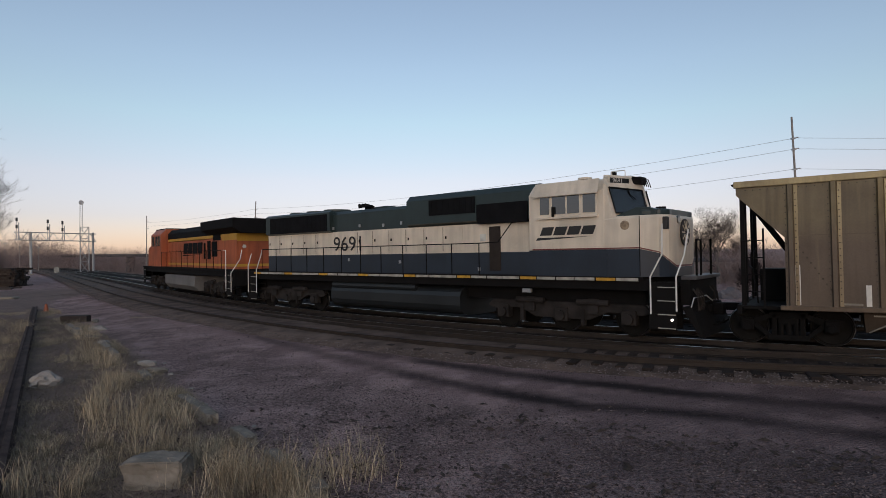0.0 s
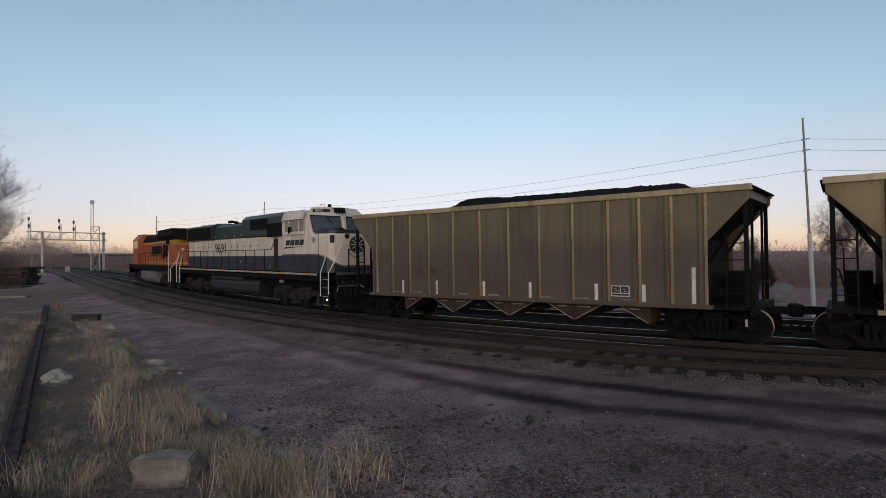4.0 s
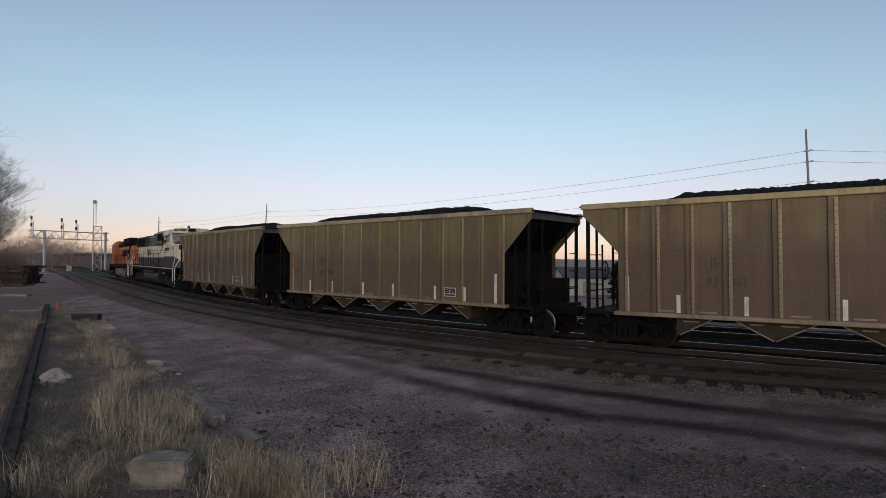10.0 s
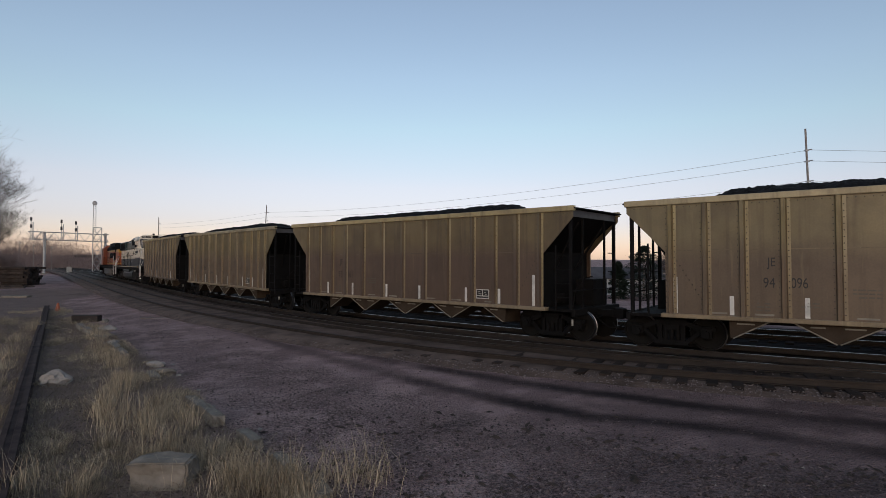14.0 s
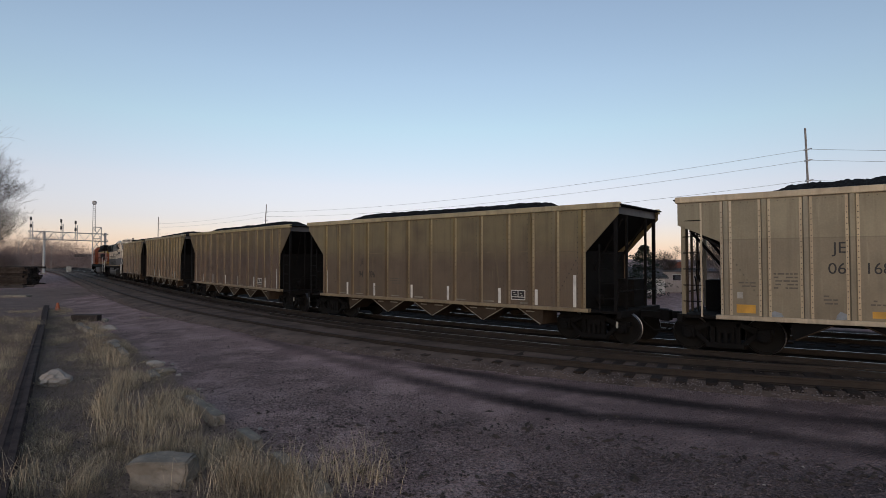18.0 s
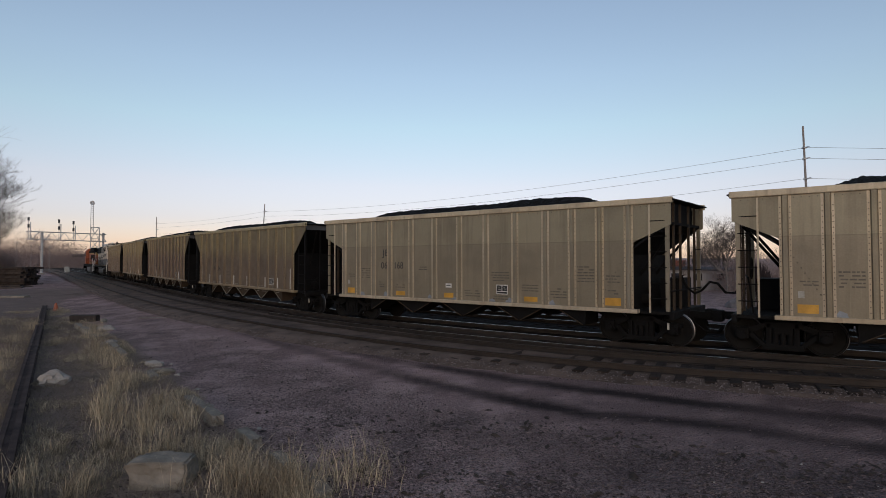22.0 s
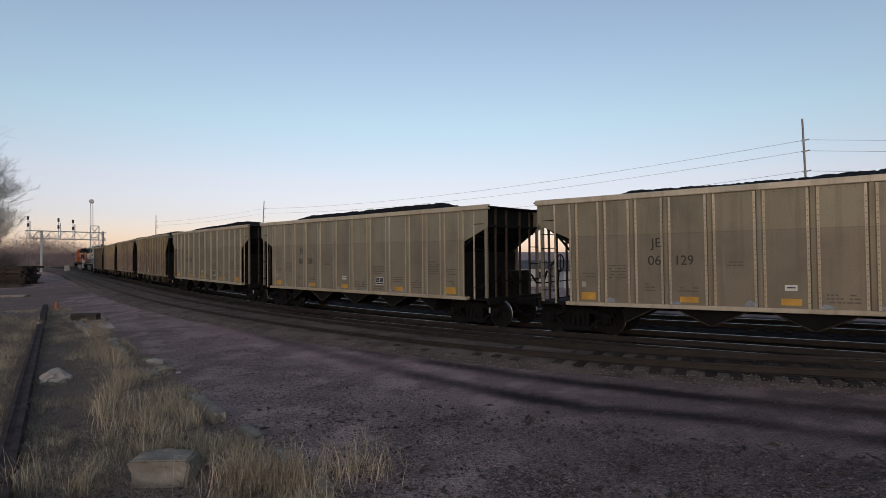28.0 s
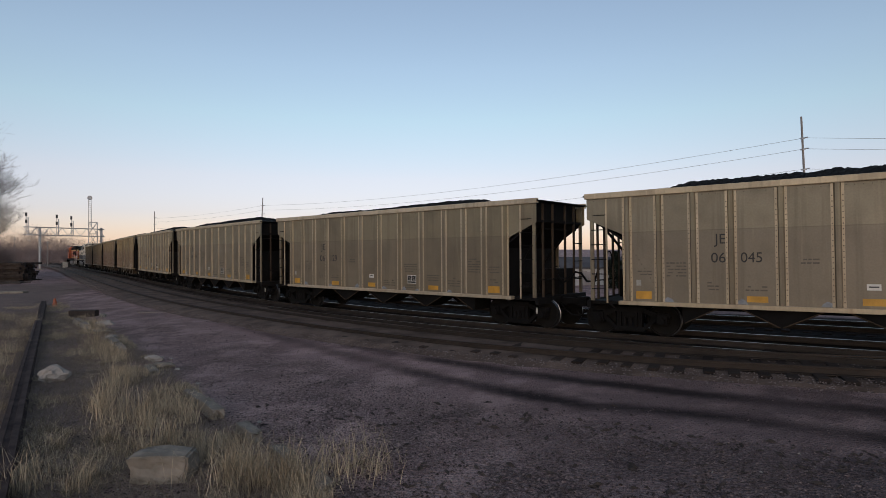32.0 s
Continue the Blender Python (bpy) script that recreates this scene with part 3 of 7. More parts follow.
build_track(main_line, -45, 320, "main railway track with polished rail heads on timber ties", True, (-15, 75))
spare = thing("spare_rail", "long spare steel rail lying on the ties between two tracks", "rail")
build_rail("bar", lambda s: 1.78 + 0.012 * (s + 12), -14, 9, spare, True, -0.03)
build_track(far_line, -45, 320, "far parallel railway track seen beneath the train", True, (-25, 20))


# ---- rolling stock: +x is the way the train goes, +y the near side, z = 0 the rail head ----
def wheel_mesh(r, name="wheel_set"):
    """Two wheels on an axle, each with flange, rim, dished plate and hub."""
    bm = bmesh.new()
    for sgn in (1, -1):
        ring = ((0.685, r + 0.025), (0.705, r + 0.02), (0.715, r), (0.815, r - 0.006), (0.82, r - 0.05), (0.80, r - 0.06), (0.775, r * 0.45), (0.80, 0.14), (0.86, 0.13), (0.86, 0.0))
        seg = 32
        rows_ = [[bm.verts.new((math.sin(2 * math.pi * i / seg) * rr, sgn * y, math.cos(2 * math.pi * i / seg) * rr)) for i in range(seg)] if rr else None for y, rr in ring]
        for a, b in zip(rows_, rows_[1:]):
            if b is None:
                bm.faces.new(a)
                continue
            for i in range(seg):
                bm.faces.new((a[i], a[(i + 1) % seg], b[(i + 1) % seg], b[i]))
        bm.faces.new(rows_[0])
    disc(bm, -0.69, 0.69, 0.085, seg=12)
    me = bpy.data.meshes.new(name)
    bmesh.ops.recalc_face_normals(bm, faces=bm.faces[:])
    bm.to_mesh(me)
    bm.free()
    me.materials.append(WHEEL)
    me.materials.append(TREAD)
    for p in me.polygons:
        rr = math.hypot(p.center.x, p.center.z)
        if rr > r - 0.02 and 0.70 < abs(p.center.y) < 0.816:
            p.material_index = 1
    return me


WHEEL_R, ENGINE_R = 0.457, 0.52
FREIGHT_WHEELS = wheel_mesh(WHEEL_R)
ENGINE_WHEELS = wheel_mesh(ENGINE_R)
def side_frame_bm(y):
    """A cast three-piece truck side frame with its spring window."""
    bm = bmesh.new()
    for sgn in (1, -1):
        prism(bm, ((sgn * 0.32, 0.80), (sgn * 0.80, 0.66), (sgn * 1.12, 0.66), (sgn * 1.12, 0.55), (sgn * 0.74, 0.50), (sgn * 0.42, 0.64)), "y", y - 0.07, y + 0.07)
        prism(bm, ((sgn * 0.70, 0.56), (sgn * 0.84, 0.53), (sgn * 0.42, 0.16), (sgn * 0.28, 0.16)), "y", y - 0.07, y + 0.07)
        box(bm, sgn * 0.89 - 0.15, sgn * 0.89 + 0.15, y - 0.11, y + 0.13, 0.36, 0.64, 0.03)
        box(bm, sgn * 0.30 - 0.06, sgn * 0.30 + 0.06, y - 0.08, y + 0.08, 0.18, 0.80, 0.02)
        disc(bm, y + 0.10, y + 0.20, 0.10, sgn * 0.89, 0.457, 14)
    box(bm, -0.40, 0.40, y - 0.08, y + 0.08, 0.66, 0.82, 0.02)
    box(bm, -0.44, 0.44, y - 0.09, y + 0.09, 0.12, 0.26, 0.02)
    for k in (-0.16, 0.0, 0.16):
        disc_ = bmesh.ops.create_cone(bm, cap_ends=True, segments=10, radius1=0.07, radius2=0.07, depth=0.30)
        bmesh.ops.translate(bm, verts=disc_["verts"], vec=(k, y + 0.02, 0.41))
    return bm


FRAME_MESH = {}


def freight_truck(parent, x):
    bm = bmesh.new()
    box(bm, -0.22, 0.22, -1.05, 1.05, 0.50, 0.78, 0.03)
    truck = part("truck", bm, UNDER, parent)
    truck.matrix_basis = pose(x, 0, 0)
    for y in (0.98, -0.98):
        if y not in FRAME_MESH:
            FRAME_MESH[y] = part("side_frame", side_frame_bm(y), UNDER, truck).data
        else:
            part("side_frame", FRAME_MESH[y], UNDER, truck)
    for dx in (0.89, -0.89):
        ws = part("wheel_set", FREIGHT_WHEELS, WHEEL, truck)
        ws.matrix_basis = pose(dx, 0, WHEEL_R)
    return truck


def coupler(parent, x, sgn):
    """Drawbar and knuckle head, with a hanging air hose."""
    bm = bmesh.new()
    x1 = x + sgn * 0.62
    box(bm, min(x, x1), max(x, x1), -0.09, 0.09, 0.74, 0.94, 0.02)
    box(bm, min(x1, x1 + sgn * 0.28), max(x1, x1 + sgn * 0.28), -0.17, 0.15, 0.68, 1.00, 0.05)
    part("coupler", bm, UNDER, parent)
    bm = bmesh.new()
    pts = [(x + sgn * 0.1, 0.35, 0.80), (x + sgn * 0.25, 0.34, 0.62), (x + sgn * 0.5, 0.30, 0.42), (x + sgn * 0.78, 0.22, 0.42), (x + sgn * 0.9, 0.1, 0.55)]
    part("air_hose", path_tube(bm, pts, 0.025), UNDER, parent)


ZT, ZB = 4.08, 1.01


def coal_load(parent, seed, half=6.75, high=0.42):
    rnd = random.Random(seed)
    nx, ny = 230, 24
    verts, faces = [], []
    lumps = [(rnd.uniform(-3.5, 3.5), rnd.uniform(-0.03, 0.05)) for _ in range(4)]
    for i in range(nx + 1):
        x = -half + 2 * half * i / nx
        for j in range(ny + 1):
            y = -1.48 + 2.96 * j / ny
            e = max(0.0, 1 - (abs(x - (-1.4 if seed == 20 else 0.3)) / (4.6 if seed == 20 else 5.35)) ** 3)
            h = high * min(1, e * 2.0) * (1 - (abs(y) / 1.55) ** 2) ** 0.8 if e > 0 else 0
            h += sum(a * math.exp(-((x - c) / 1.6) ** 2) for c, a in lumps) * (1 - (y / 1.5) ** 2)
            n = 0.05 * noise.noise((x * 2.2, y * 2.2, seed)) + rnd.uniform(-0.028, 0.028) + 0.02 * noise.noise((x * 9, y * 9, seed))
            verts.append((x, y, ZT - 0.22 + h + (n if 0 < j < ny else 0)))
    for i in range(nx):
        for j in range(ny):
            a = i * (ny + 1) + j
            faces.append((a, a + ny + 1, a + ny + 2, a + 1))
    ob = raw("coal_load", verts, faces, COAL, parent)
    return tagged(ob, "heaped black coal")


def rivet_line(bm, pts, r=0.017, y=1.575):
    for x, z in pts:
        v = [bm.verts.new((x + r * math.cos(k * math.pi / 3), y, z + r * math.sin(k * math.pi / 3))) for k in range(6)]
        t = bm.verts.new((x, y + 0.014, z))
        for k in range(6):
            bm.faces.new((v[k], v[(k + 1) % 6], t))


EDGE, TOP_HALF = 6.05, 7.07
RIBS = (-5.92, -5.07, -4.21, -3.32, -2.23, -1.11, 0.0, 1.11, 2.23, 3.32, 4.21, 5.07, 5.92)


def hopper(old, label, seed):
    """An open-top coal hopper; old: the brown riveted kind, else the newer grey kind with corner cut-outs."""
    h = thing("coal_hopper", label, "railcar", "coal hoppers in the train")
    skin, rib_mat = ({20: BROWN_DARK, 22: BROWN_RED}.get(seed, BROWN), BROWN_RIB) if old else (GREY_DARK if seed > 25 else GREY, GREY_RIB)
    cut = 2.66 if old else 2.88
    top = 3.74 if old else 3.34
    for sgn in (1, -1):
        bm = bmesh.new()
        if old:
            outline = [(TOP_HALF, ZT - 0.1), (TOP_HALF, top), (EDGE, cut), (EDGE, ZB), (-EDGE, ZB), (-EDGE, cut), (-TOP_HALF, top), (-TOP_HALF, ZT - 0.1)]
        else:
            outline = [(TOP_HALF, ZT - 0.1), (TOP_HALF, top), (6.18, cut + 0.06), (6.06, cut), (EDGE, cut - 0.14), (EDGE, ZB), (-EDGE, ZB), (-EDGE, cut - 0.14), (-6.06, cut), (-6.18, cut + 0.06), (-TOP_HALF, top), (-TOP_HALF, ZT - 0.1)]
        prism(bm, outline, "y", min(sgn * 1.55, sgn * 1.575), max(sgn * 1.55, sgn * 1.575))
        part("side_sheet", bm, skin, h)
        bm = bmesh.new()
        box(bm, -TOP_HALF - 0.05, TOP_HALF + 0.05, min(sgn * 1.50, sgn * 1.64), max(sgn * 1.50, sgn * 1.64), ZT - 0.16, ZT, 0.02)
        part("top_chord", bm, rib_mat, h)
        bm = bmesh.new()
        box(bm, -EDGE - 0.12, EDGE + 0.12, min(sgn * 1.42, sgn * 1.65), max(sgn * 1.42, sgn * 1.65), ZB - 0.09, ZB + 0.02, 0.015)
        part("side_sill", bm, skin if seed == 20 else rib_mat, h)
        # hat-shaped ribs: two flat flanges riveted on, a folded ridge between
        bm = bmesh.new()
        d = 0.075 if old else 0.045
        prism(bm, [(a, sgn * b) for a, b in ((-0.072, 0), (-0.045, d), (0.045, d), (0.072, 0))], "z", ZB + 0.02, ZT - 0.16)
        rib = part("rib", bm, skin, h)
        bm = bmesh.new()
        # on old cars a single pale flange paints the rib's lit edge
        for a, wide in ((-0.150, 0.074),) if old else ((-0.132, 0.058), (0.074, 0.058)):
            box(bm, a, a + wide, min(0, sgn * 0.010), max(0, sgn * 0.010), ZB + 0.03, ZT - 0.17)
        flange = part("flange", bm, rib_mat, rib)
        rib.matrix_basis = pose(RIBS[0], sgn * 1.575, 0)
        for x in RIBS[1:]:
            r2 = part("rib", rib.data, rib_mat, h)
            r2.matrix_basis = pose(x, sgn * 1.575, 0)
            part("flange", flange.data, rib_mat, r2)
    # the lapped joint of the upper and lower side sheets
    if old:
        bm = bmesh.new()
        for a, b in zip(RIBS, RIBS[1:]):
            box(bm, a + 0.075, b - 0.152, 1.575, 1.583, 2.69, 2.712)
        part("lap_joint", bm, skin, h)
    # rivets of the near side
    bm = bmesh.new()
    for x in RIBS:
        for dx in (-0.103, 0.103):
            if abs(x + dx) < EDGE - 0.02:
                step = 0.15 if old else 0.13
                rivet_line(bm, [(x + dx, ZB + 0.15 + k * step) for k in range(int((ZT - 0.35 - ZB) / step))], 0.0155, 1.585)
    tagged(part("rivets", bm, DARK_RIVET if old else RIVET, h), kind="stuff")
    bm = bmesh.new()
    for sgn in (1, -1):
        rivet_line(bm, [(sgn * (5.76 - 0.075 * k), 2.42 - 0.125 * k) for k in range(10)], 0.022, 1.576)
    rivet_line(bm, [(-6.9 + 0.16 * k, ZT - 0.225) for k in range(87)], 0.015, 1.576)
    tagged(part("brace_rivets", bm, DARK_RIVET if old else RIVET, h), kind="stuff")
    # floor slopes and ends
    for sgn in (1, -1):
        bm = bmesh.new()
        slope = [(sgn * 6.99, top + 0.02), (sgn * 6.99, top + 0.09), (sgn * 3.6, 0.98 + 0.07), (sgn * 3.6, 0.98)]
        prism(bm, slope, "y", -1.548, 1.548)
        part("slope_sheet", bm, SOOT_SHADE, h)
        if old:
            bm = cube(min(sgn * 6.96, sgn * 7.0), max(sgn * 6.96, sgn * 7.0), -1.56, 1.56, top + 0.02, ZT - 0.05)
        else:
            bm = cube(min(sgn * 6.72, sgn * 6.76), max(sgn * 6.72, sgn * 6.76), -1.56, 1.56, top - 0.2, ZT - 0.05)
        part("end_sheet", bm, END_STEEL if old else SOOT_SHADE, h)
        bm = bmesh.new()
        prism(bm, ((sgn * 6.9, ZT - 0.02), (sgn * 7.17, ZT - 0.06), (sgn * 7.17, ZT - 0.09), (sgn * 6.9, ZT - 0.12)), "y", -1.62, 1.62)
        part("end_cap", bm, SOOT_SHADE, h)
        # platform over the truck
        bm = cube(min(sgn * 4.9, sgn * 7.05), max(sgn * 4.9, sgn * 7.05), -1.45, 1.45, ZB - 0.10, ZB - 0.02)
        part("end_platform", bm, SOOT_SHADE, h)
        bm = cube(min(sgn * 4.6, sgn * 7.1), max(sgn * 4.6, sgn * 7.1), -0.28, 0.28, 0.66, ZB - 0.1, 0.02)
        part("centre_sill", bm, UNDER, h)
        # near-black sheet painting the shade below the slope sheet
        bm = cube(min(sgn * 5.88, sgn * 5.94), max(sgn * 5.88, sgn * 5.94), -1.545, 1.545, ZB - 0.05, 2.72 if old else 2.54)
        part("bulkhead", bm, SOOT_SHADE, h)
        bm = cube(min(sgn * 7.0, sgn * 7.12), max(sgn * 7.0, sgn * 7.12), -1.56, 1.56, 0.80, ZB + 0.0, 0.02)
        part("end_sill", bm, SOOT_SHADE, h)
        post_mat = SOOT_SHADE if old else skin
        for y in (1.53, -1.53):
            bm = cube(min(sgn * 6.90, sgn * 7.0), max(sgn * 6.90, sgn * 7.0), min(y, y - math.copysign(0.07, y)), max(y, y - math.copysign(0.07, y)), ZB, top + 0.1 if old else ZT - 0.1)
            part("corner_post", bm, post_mat, h)
        for y in (0.75, -0.75) if old else (1.0, 0.4, -0.4, -1.0):
            bm = cube(min(sgn * 6.93, sgn * 6.99), max(sgn * 6.93, sgn * 6.99), y - 0.03, y + 0.03, ZB, top + 0.1 if old else ZT - 0.1)
            part("end_post", bm, SOOT_SHADE if old else CHUTE, h)
        for z in (1.5, 2.1, 2.7):
            bm = bmesh.new()
            tube(bm, (sgn * 7.0, -1.5, z), (sgn * 7.0, -0.95, z), 0.014)
            part("grab_iron", bm, SOOT_SHADE, h)
        bm = bmesh.new()
        tube(bm, (sgn * 7.02, -1.5, 1.55), (sgn * 7.02, 1.5, 1.55), 0.018)
        part("hand_rail", bm, SOOT_SHADE, h)
        part("equipment_box", cube(min(sgn * 6.15, sgn * 6.75), max(sgn * 6.15, sgn * 6.75), -1.40, -0.35, ZB - 0.02, 1.85, 0.02), SOOT_SHADE, h)
        part("brake_pipe", path_tube(bmesh.new(), [(sgn * 6.7, 0.9, ZB), (sgn * 6.75, 0.85, 1.5), (sgn * 6.85, 0.5, 1.9), (sgn * 6.95, 0.1, 1.95)], 0.022), SOOT_SHADE, h)
        bm = bmesh.new()
        tube(bm, (sgn * 5.2, 0.5, ZB), (sgn * 6.9, 0.9, top - 0.1), 0.04)
        tube(bm, (sgn * 5.2, -0.5, ZB), (sgn * 6.9, -0.9, top - 0.1), 0.04)
        part("brace", bm, SOOT_SHADE, h)
        # ladder at the near corner
        xs = (sgn * 6.50, sgn * 6.92)
        bm = bmesh.new()
        box(bm, xs[0] - 0.022, xs[0] + 0.022, 1.56, 1.60, ZB - 0.05, (2.9 if old else ZT - 0.18))
        part("ladder_stile", bm, SOOT_SHADE if old else rib_mat, h)
        for k in range(5 if old else 6):
            z = 1.35 + 0.42 * k
            if z < (2.9 if old else 3.8):
                bm = bmesh.new()
                tube(bm, (xs[0], 1.59, z), (xs[1] + sgn * 0.03, 1.56, z), 0.014, 6)
                part("rung", bm, SOOT_SHADE, h)
        coupler(h, sgn * 7.08, sgn)
        freight_truck(h, sgn * 6.05)
    bm = cube(-4.7, 4.7, -0.2, 0.2, 0.72, ZB)
    part("centre_sill", bm, UNDER, h)
    # brake gear on one end
    bm = bmesh.new()
    path_tube(bm, [(6.75, 0.62 + 0.27 * math.cos(0.3142 * k), 2.15 + 0.27 * math.sin(0.3142 * k)) for k in range(21)], 0.018)
    for k in range(4):
        a = math.pi * k / 2
        tube(bm, (6.75, 0.62, 2.15), (6.75, 0.62 + 0.27 * math.cos(a), 2.15 + 0.27 * math.sin(a)), 0.012, 6)
    part("brake_wheel", bm, SOOT_SHADE, h)
    part("brake_cylinder", tube(bmesh.new(), (-5.0, 0.5, 1.25), (-6.2, 0.5, 1.25), 0.16, 14), SOOT_SHADE, h)
    part("air_tank", tube(bmesh.new(), (5.1, -0.7, 1.3), (6.3, -0.7, 1.3), 0.22, 14), SOOT_SHADE, h)
    # discharge chutes under the sill: three full vees between two half ones, edged with angle iron
    zt, d = ZB - 0.09, 0.47 if old else 0.44
    for x, left, right in ((4.5, 0.06, 0.86), (2.27, 0.9, 0.9), (0.0, 0.94, 0.94), (-2.27, 0.9, 0.9), (-4.5, 0.86, 0.06)):
        # left is the +x side; the apex lies under x
        outline = ((x + left, zt), (x + min(left, 0.03), zt - d), (x - min(right, 0.03), zt - d), (x - right, zt))
        bm = bmesh.new()
        prism(bm, outline, "y", 0.5, 1.40)
        prism(bm, outline, "y", -1.40, -0.5)
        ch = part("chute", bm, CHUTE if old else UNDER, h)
        bm = bmesh.new()
        for p, q in ((outline[0], outline[1]), (outline[3], outline[2])):
            if abs(p[0] - q[0]) > 0.2:
                tube(bm, (p[0], 1.42, p[1]), (q[0], 1.42, q[1]), 0.017, 6)
        part("chute_edge", bm, PALE_EDGE if old else CHUTE, ch)
        if old:
            for x0, x1 in ((0.55, 0.25), (-0.12, -0.52)):
                if x0 < left + 0.1 and -x1 < right + 0.1:
                    part("chute_strip", cube(x + x1, x + x0, 1.405, 1.42, zt - 0.11, zt - 0.075), PALE_EDGE, ch)
    part("marker_bar", cube(-6.90, -6.85, 1.24, 1.27, 0.50, 0.68), DULL, h)
    if not old:
        part("brake_hose", path_tube(bmesh.new(), [(-6.95, 0.3, 1.95), (-7.1, 0.3, 1.62), (-7.3, 0.3, 1.45), (-7.5, 0.3, 1.55), (-7.7, 0.3, 1.78), (-7.9, 0.3, 1.75), (-8.1, 0.3, 1.5), (-8.35, 0.3, 1.5), (-8.5, 0.3, 1.9)], 0.035), UNDER, h)
    coal_load(h, seed, high=0.52 if old else 0.44 if seed == 26 else 0.50)
    return h


def panel(parent, name, mat, x, z, w, hgt, y=1.578, label=""):
    ob = part(name, cube(x - w / 2, x + w / 2, y, y + 0.003, z, z + hgt), mat, parent, label)
    return ob


def data_plate(h, x, z, k=1.0):
    """A dark stencil panel with a white frame and two fields of writing."""
    panel(h, "data_plate", WHITE, x, z, 0.44 * k, 0.31)
    for u in (0.105, -0.105):
        panel(h, "plate_field", MARK, x + u * k, z + 0.105, 0.185 * k, 0.18, 1.582)
    panel(h, "plate_bar", MARK, x, z + 0.025, 0.40 * k, 0.055, 1.582)
    for u, v, w in ((0.12, 0.22, 0.08), (0.09, 0.15, 0.10), (-0.09, 0.20, 0.06), (-0.12, 0.14, 0.05)):
        panel(h, "plate_mark", DULL, x + u * k, z + v, w * k, 0.022, 1.586)


def stencil(h, x, z, w, rows_, mat=None):
    """A block of small writing too faint to read: short uneven bars."""
    rnd = random.Random(int(x * 100) + int(z * 37))
    for k in range(rows_):
        u = x - w / 2
        while u < x + w / 2 - 0.05:
            n = min(rnd.uniform(0.07, 0.2), x + w / 2 - u)
            if rnd.random() < 0.86:
                panel(h, "stencil_bar", mat or FAINT, u + n / 2, z + 0.085 * k, n - 0.025, 0.036)
            u += n


def mark_old(h, number):
    for x, hh in ((5.80, 0.95), (4.46, 0.48), (2.86, 0.48), (0.86, 0.48), (-0.88, 0.48), (-3.05, 0.48), (-4.42, 0.48), (-5.72, 0.95)):
        panel(h, "reflector", WHITE, x, ZB + 0.04, 0.10, hh)
    for x in (4.78, 3.75, 1.72, 0.50, -1.45, -2.62, -4.05):
        panel(h, "stencil_bar", PALE_EDGE, x, ZB + 0.06, 0.42, 0.045)
    data_plate(h, -3.76, ZB + 0.17, 1.2)
    if number:
        ink = WORN_INK if number == "93161" else MARK
        lettering("JE", 0.31, ink, h, 3.67, 1.579, 2.28, sx=0.75)
        lettering(number[:2], 0.35, ink, h, 3.77, 1.579, 1.76, sx=0.75)
        lettering(number[2:], 0.35, ink, h, 3.19, 1.579, 1.76, sx=0.68)
        stencil(h, 1.72, 1.55, 0.56, 3)
        stencil(h, 3.78, 1.18, 0.34, 3)
        stencil(h, 2.80, 1.30, 0.40, 2)


def mark_new(h, number):
    for x, w, hh in ((5.49, 0.42, 0.21), (2.76, 0.46, 0.15), (0.47, 0.42, 0.16), (-2.80, 0.48, 0.15), (-5.46, 0.46, 0.22)):
        panel(h, "reflector", YELLOW, x, ZB + 0.09, w, hh)
    panel(h, "label_plate", WHITE, 0.47, 1.45, 0.26, 0.14)
    panel(h, "plate_bar", MARK, 0.47, 1.51, 0.18, 0.03, 1.582)
    panel(h, "label_plate", DULL, 5.62, 1.46, 0.13, 0.16)
    data_plate(h, -1.74, 1.29)
    lettering("JE", 0.36, MARK, h, 3.70, 1.579, 2.57)
    lettering(number[:2], 0.36, MARK, h, 3.80, 1.579, 2.09)
    lettering(number[2:], 0.36, MARK, h, 3.12, 1.579, 2.09, sx=0.92)
    for x, z, w, n in ((4.64, 1.72, 0.52, 5), (5.46, 1.75, 0.40, 2), (3.76, 1.38, 0.30, 3), (2.78, 1.38, 0.5, 2), (1.66, 2.05, 0.40, 2), (-0.55, 1.18, 0.66, 3), (-1.67, 1.72, 0.7, 4), (-1.67, 1.12, 0.6, 2), (-2.78, 1.42, 0.6, 3), (-3.76, 1.25, 0.56, 4), (-4.64, 1.75, 0.56, 6), (-5.46, 1.75, 0.46, 3), (-5.46, 1.42, 0.34, 2)):
        stencil(h, x, z, w, n)


def patches(h, seed):
    """Bluish bare patches where the rib feet have been mended."""
    rnd = random.Random(seed)
    for k in (3, 4, 5, 6, 7, 9, 11):
        x = RIBS[k] + rnd.choice((-0.22, 0.22))
        bm = bmesh.new()
        w, hh = rnd.uniform(0.10, 0.17), rnd.uniform(0.10, 0.22)
        prism(bm, [(x - w, ZB + 0.03), (x + w, ZB + 0.03), (x + w * rnd.uniform(.5, .9), ZB + hh * 0.6), (x + w * rnd.uniform(-.3, .3), ZB + hh), (x - w * rnd.uniform(.5, .9), ZB + hh * 0.7)], "y", 1.577, 1.580)
        part("mended_patch", bm, BARE, h)


HOPPERS = []
NUMBERS_OLD = ("93065", "95070", "93161", "94096")
NUMBERS_NEW = ("06168", "06081", "06129", "06045")
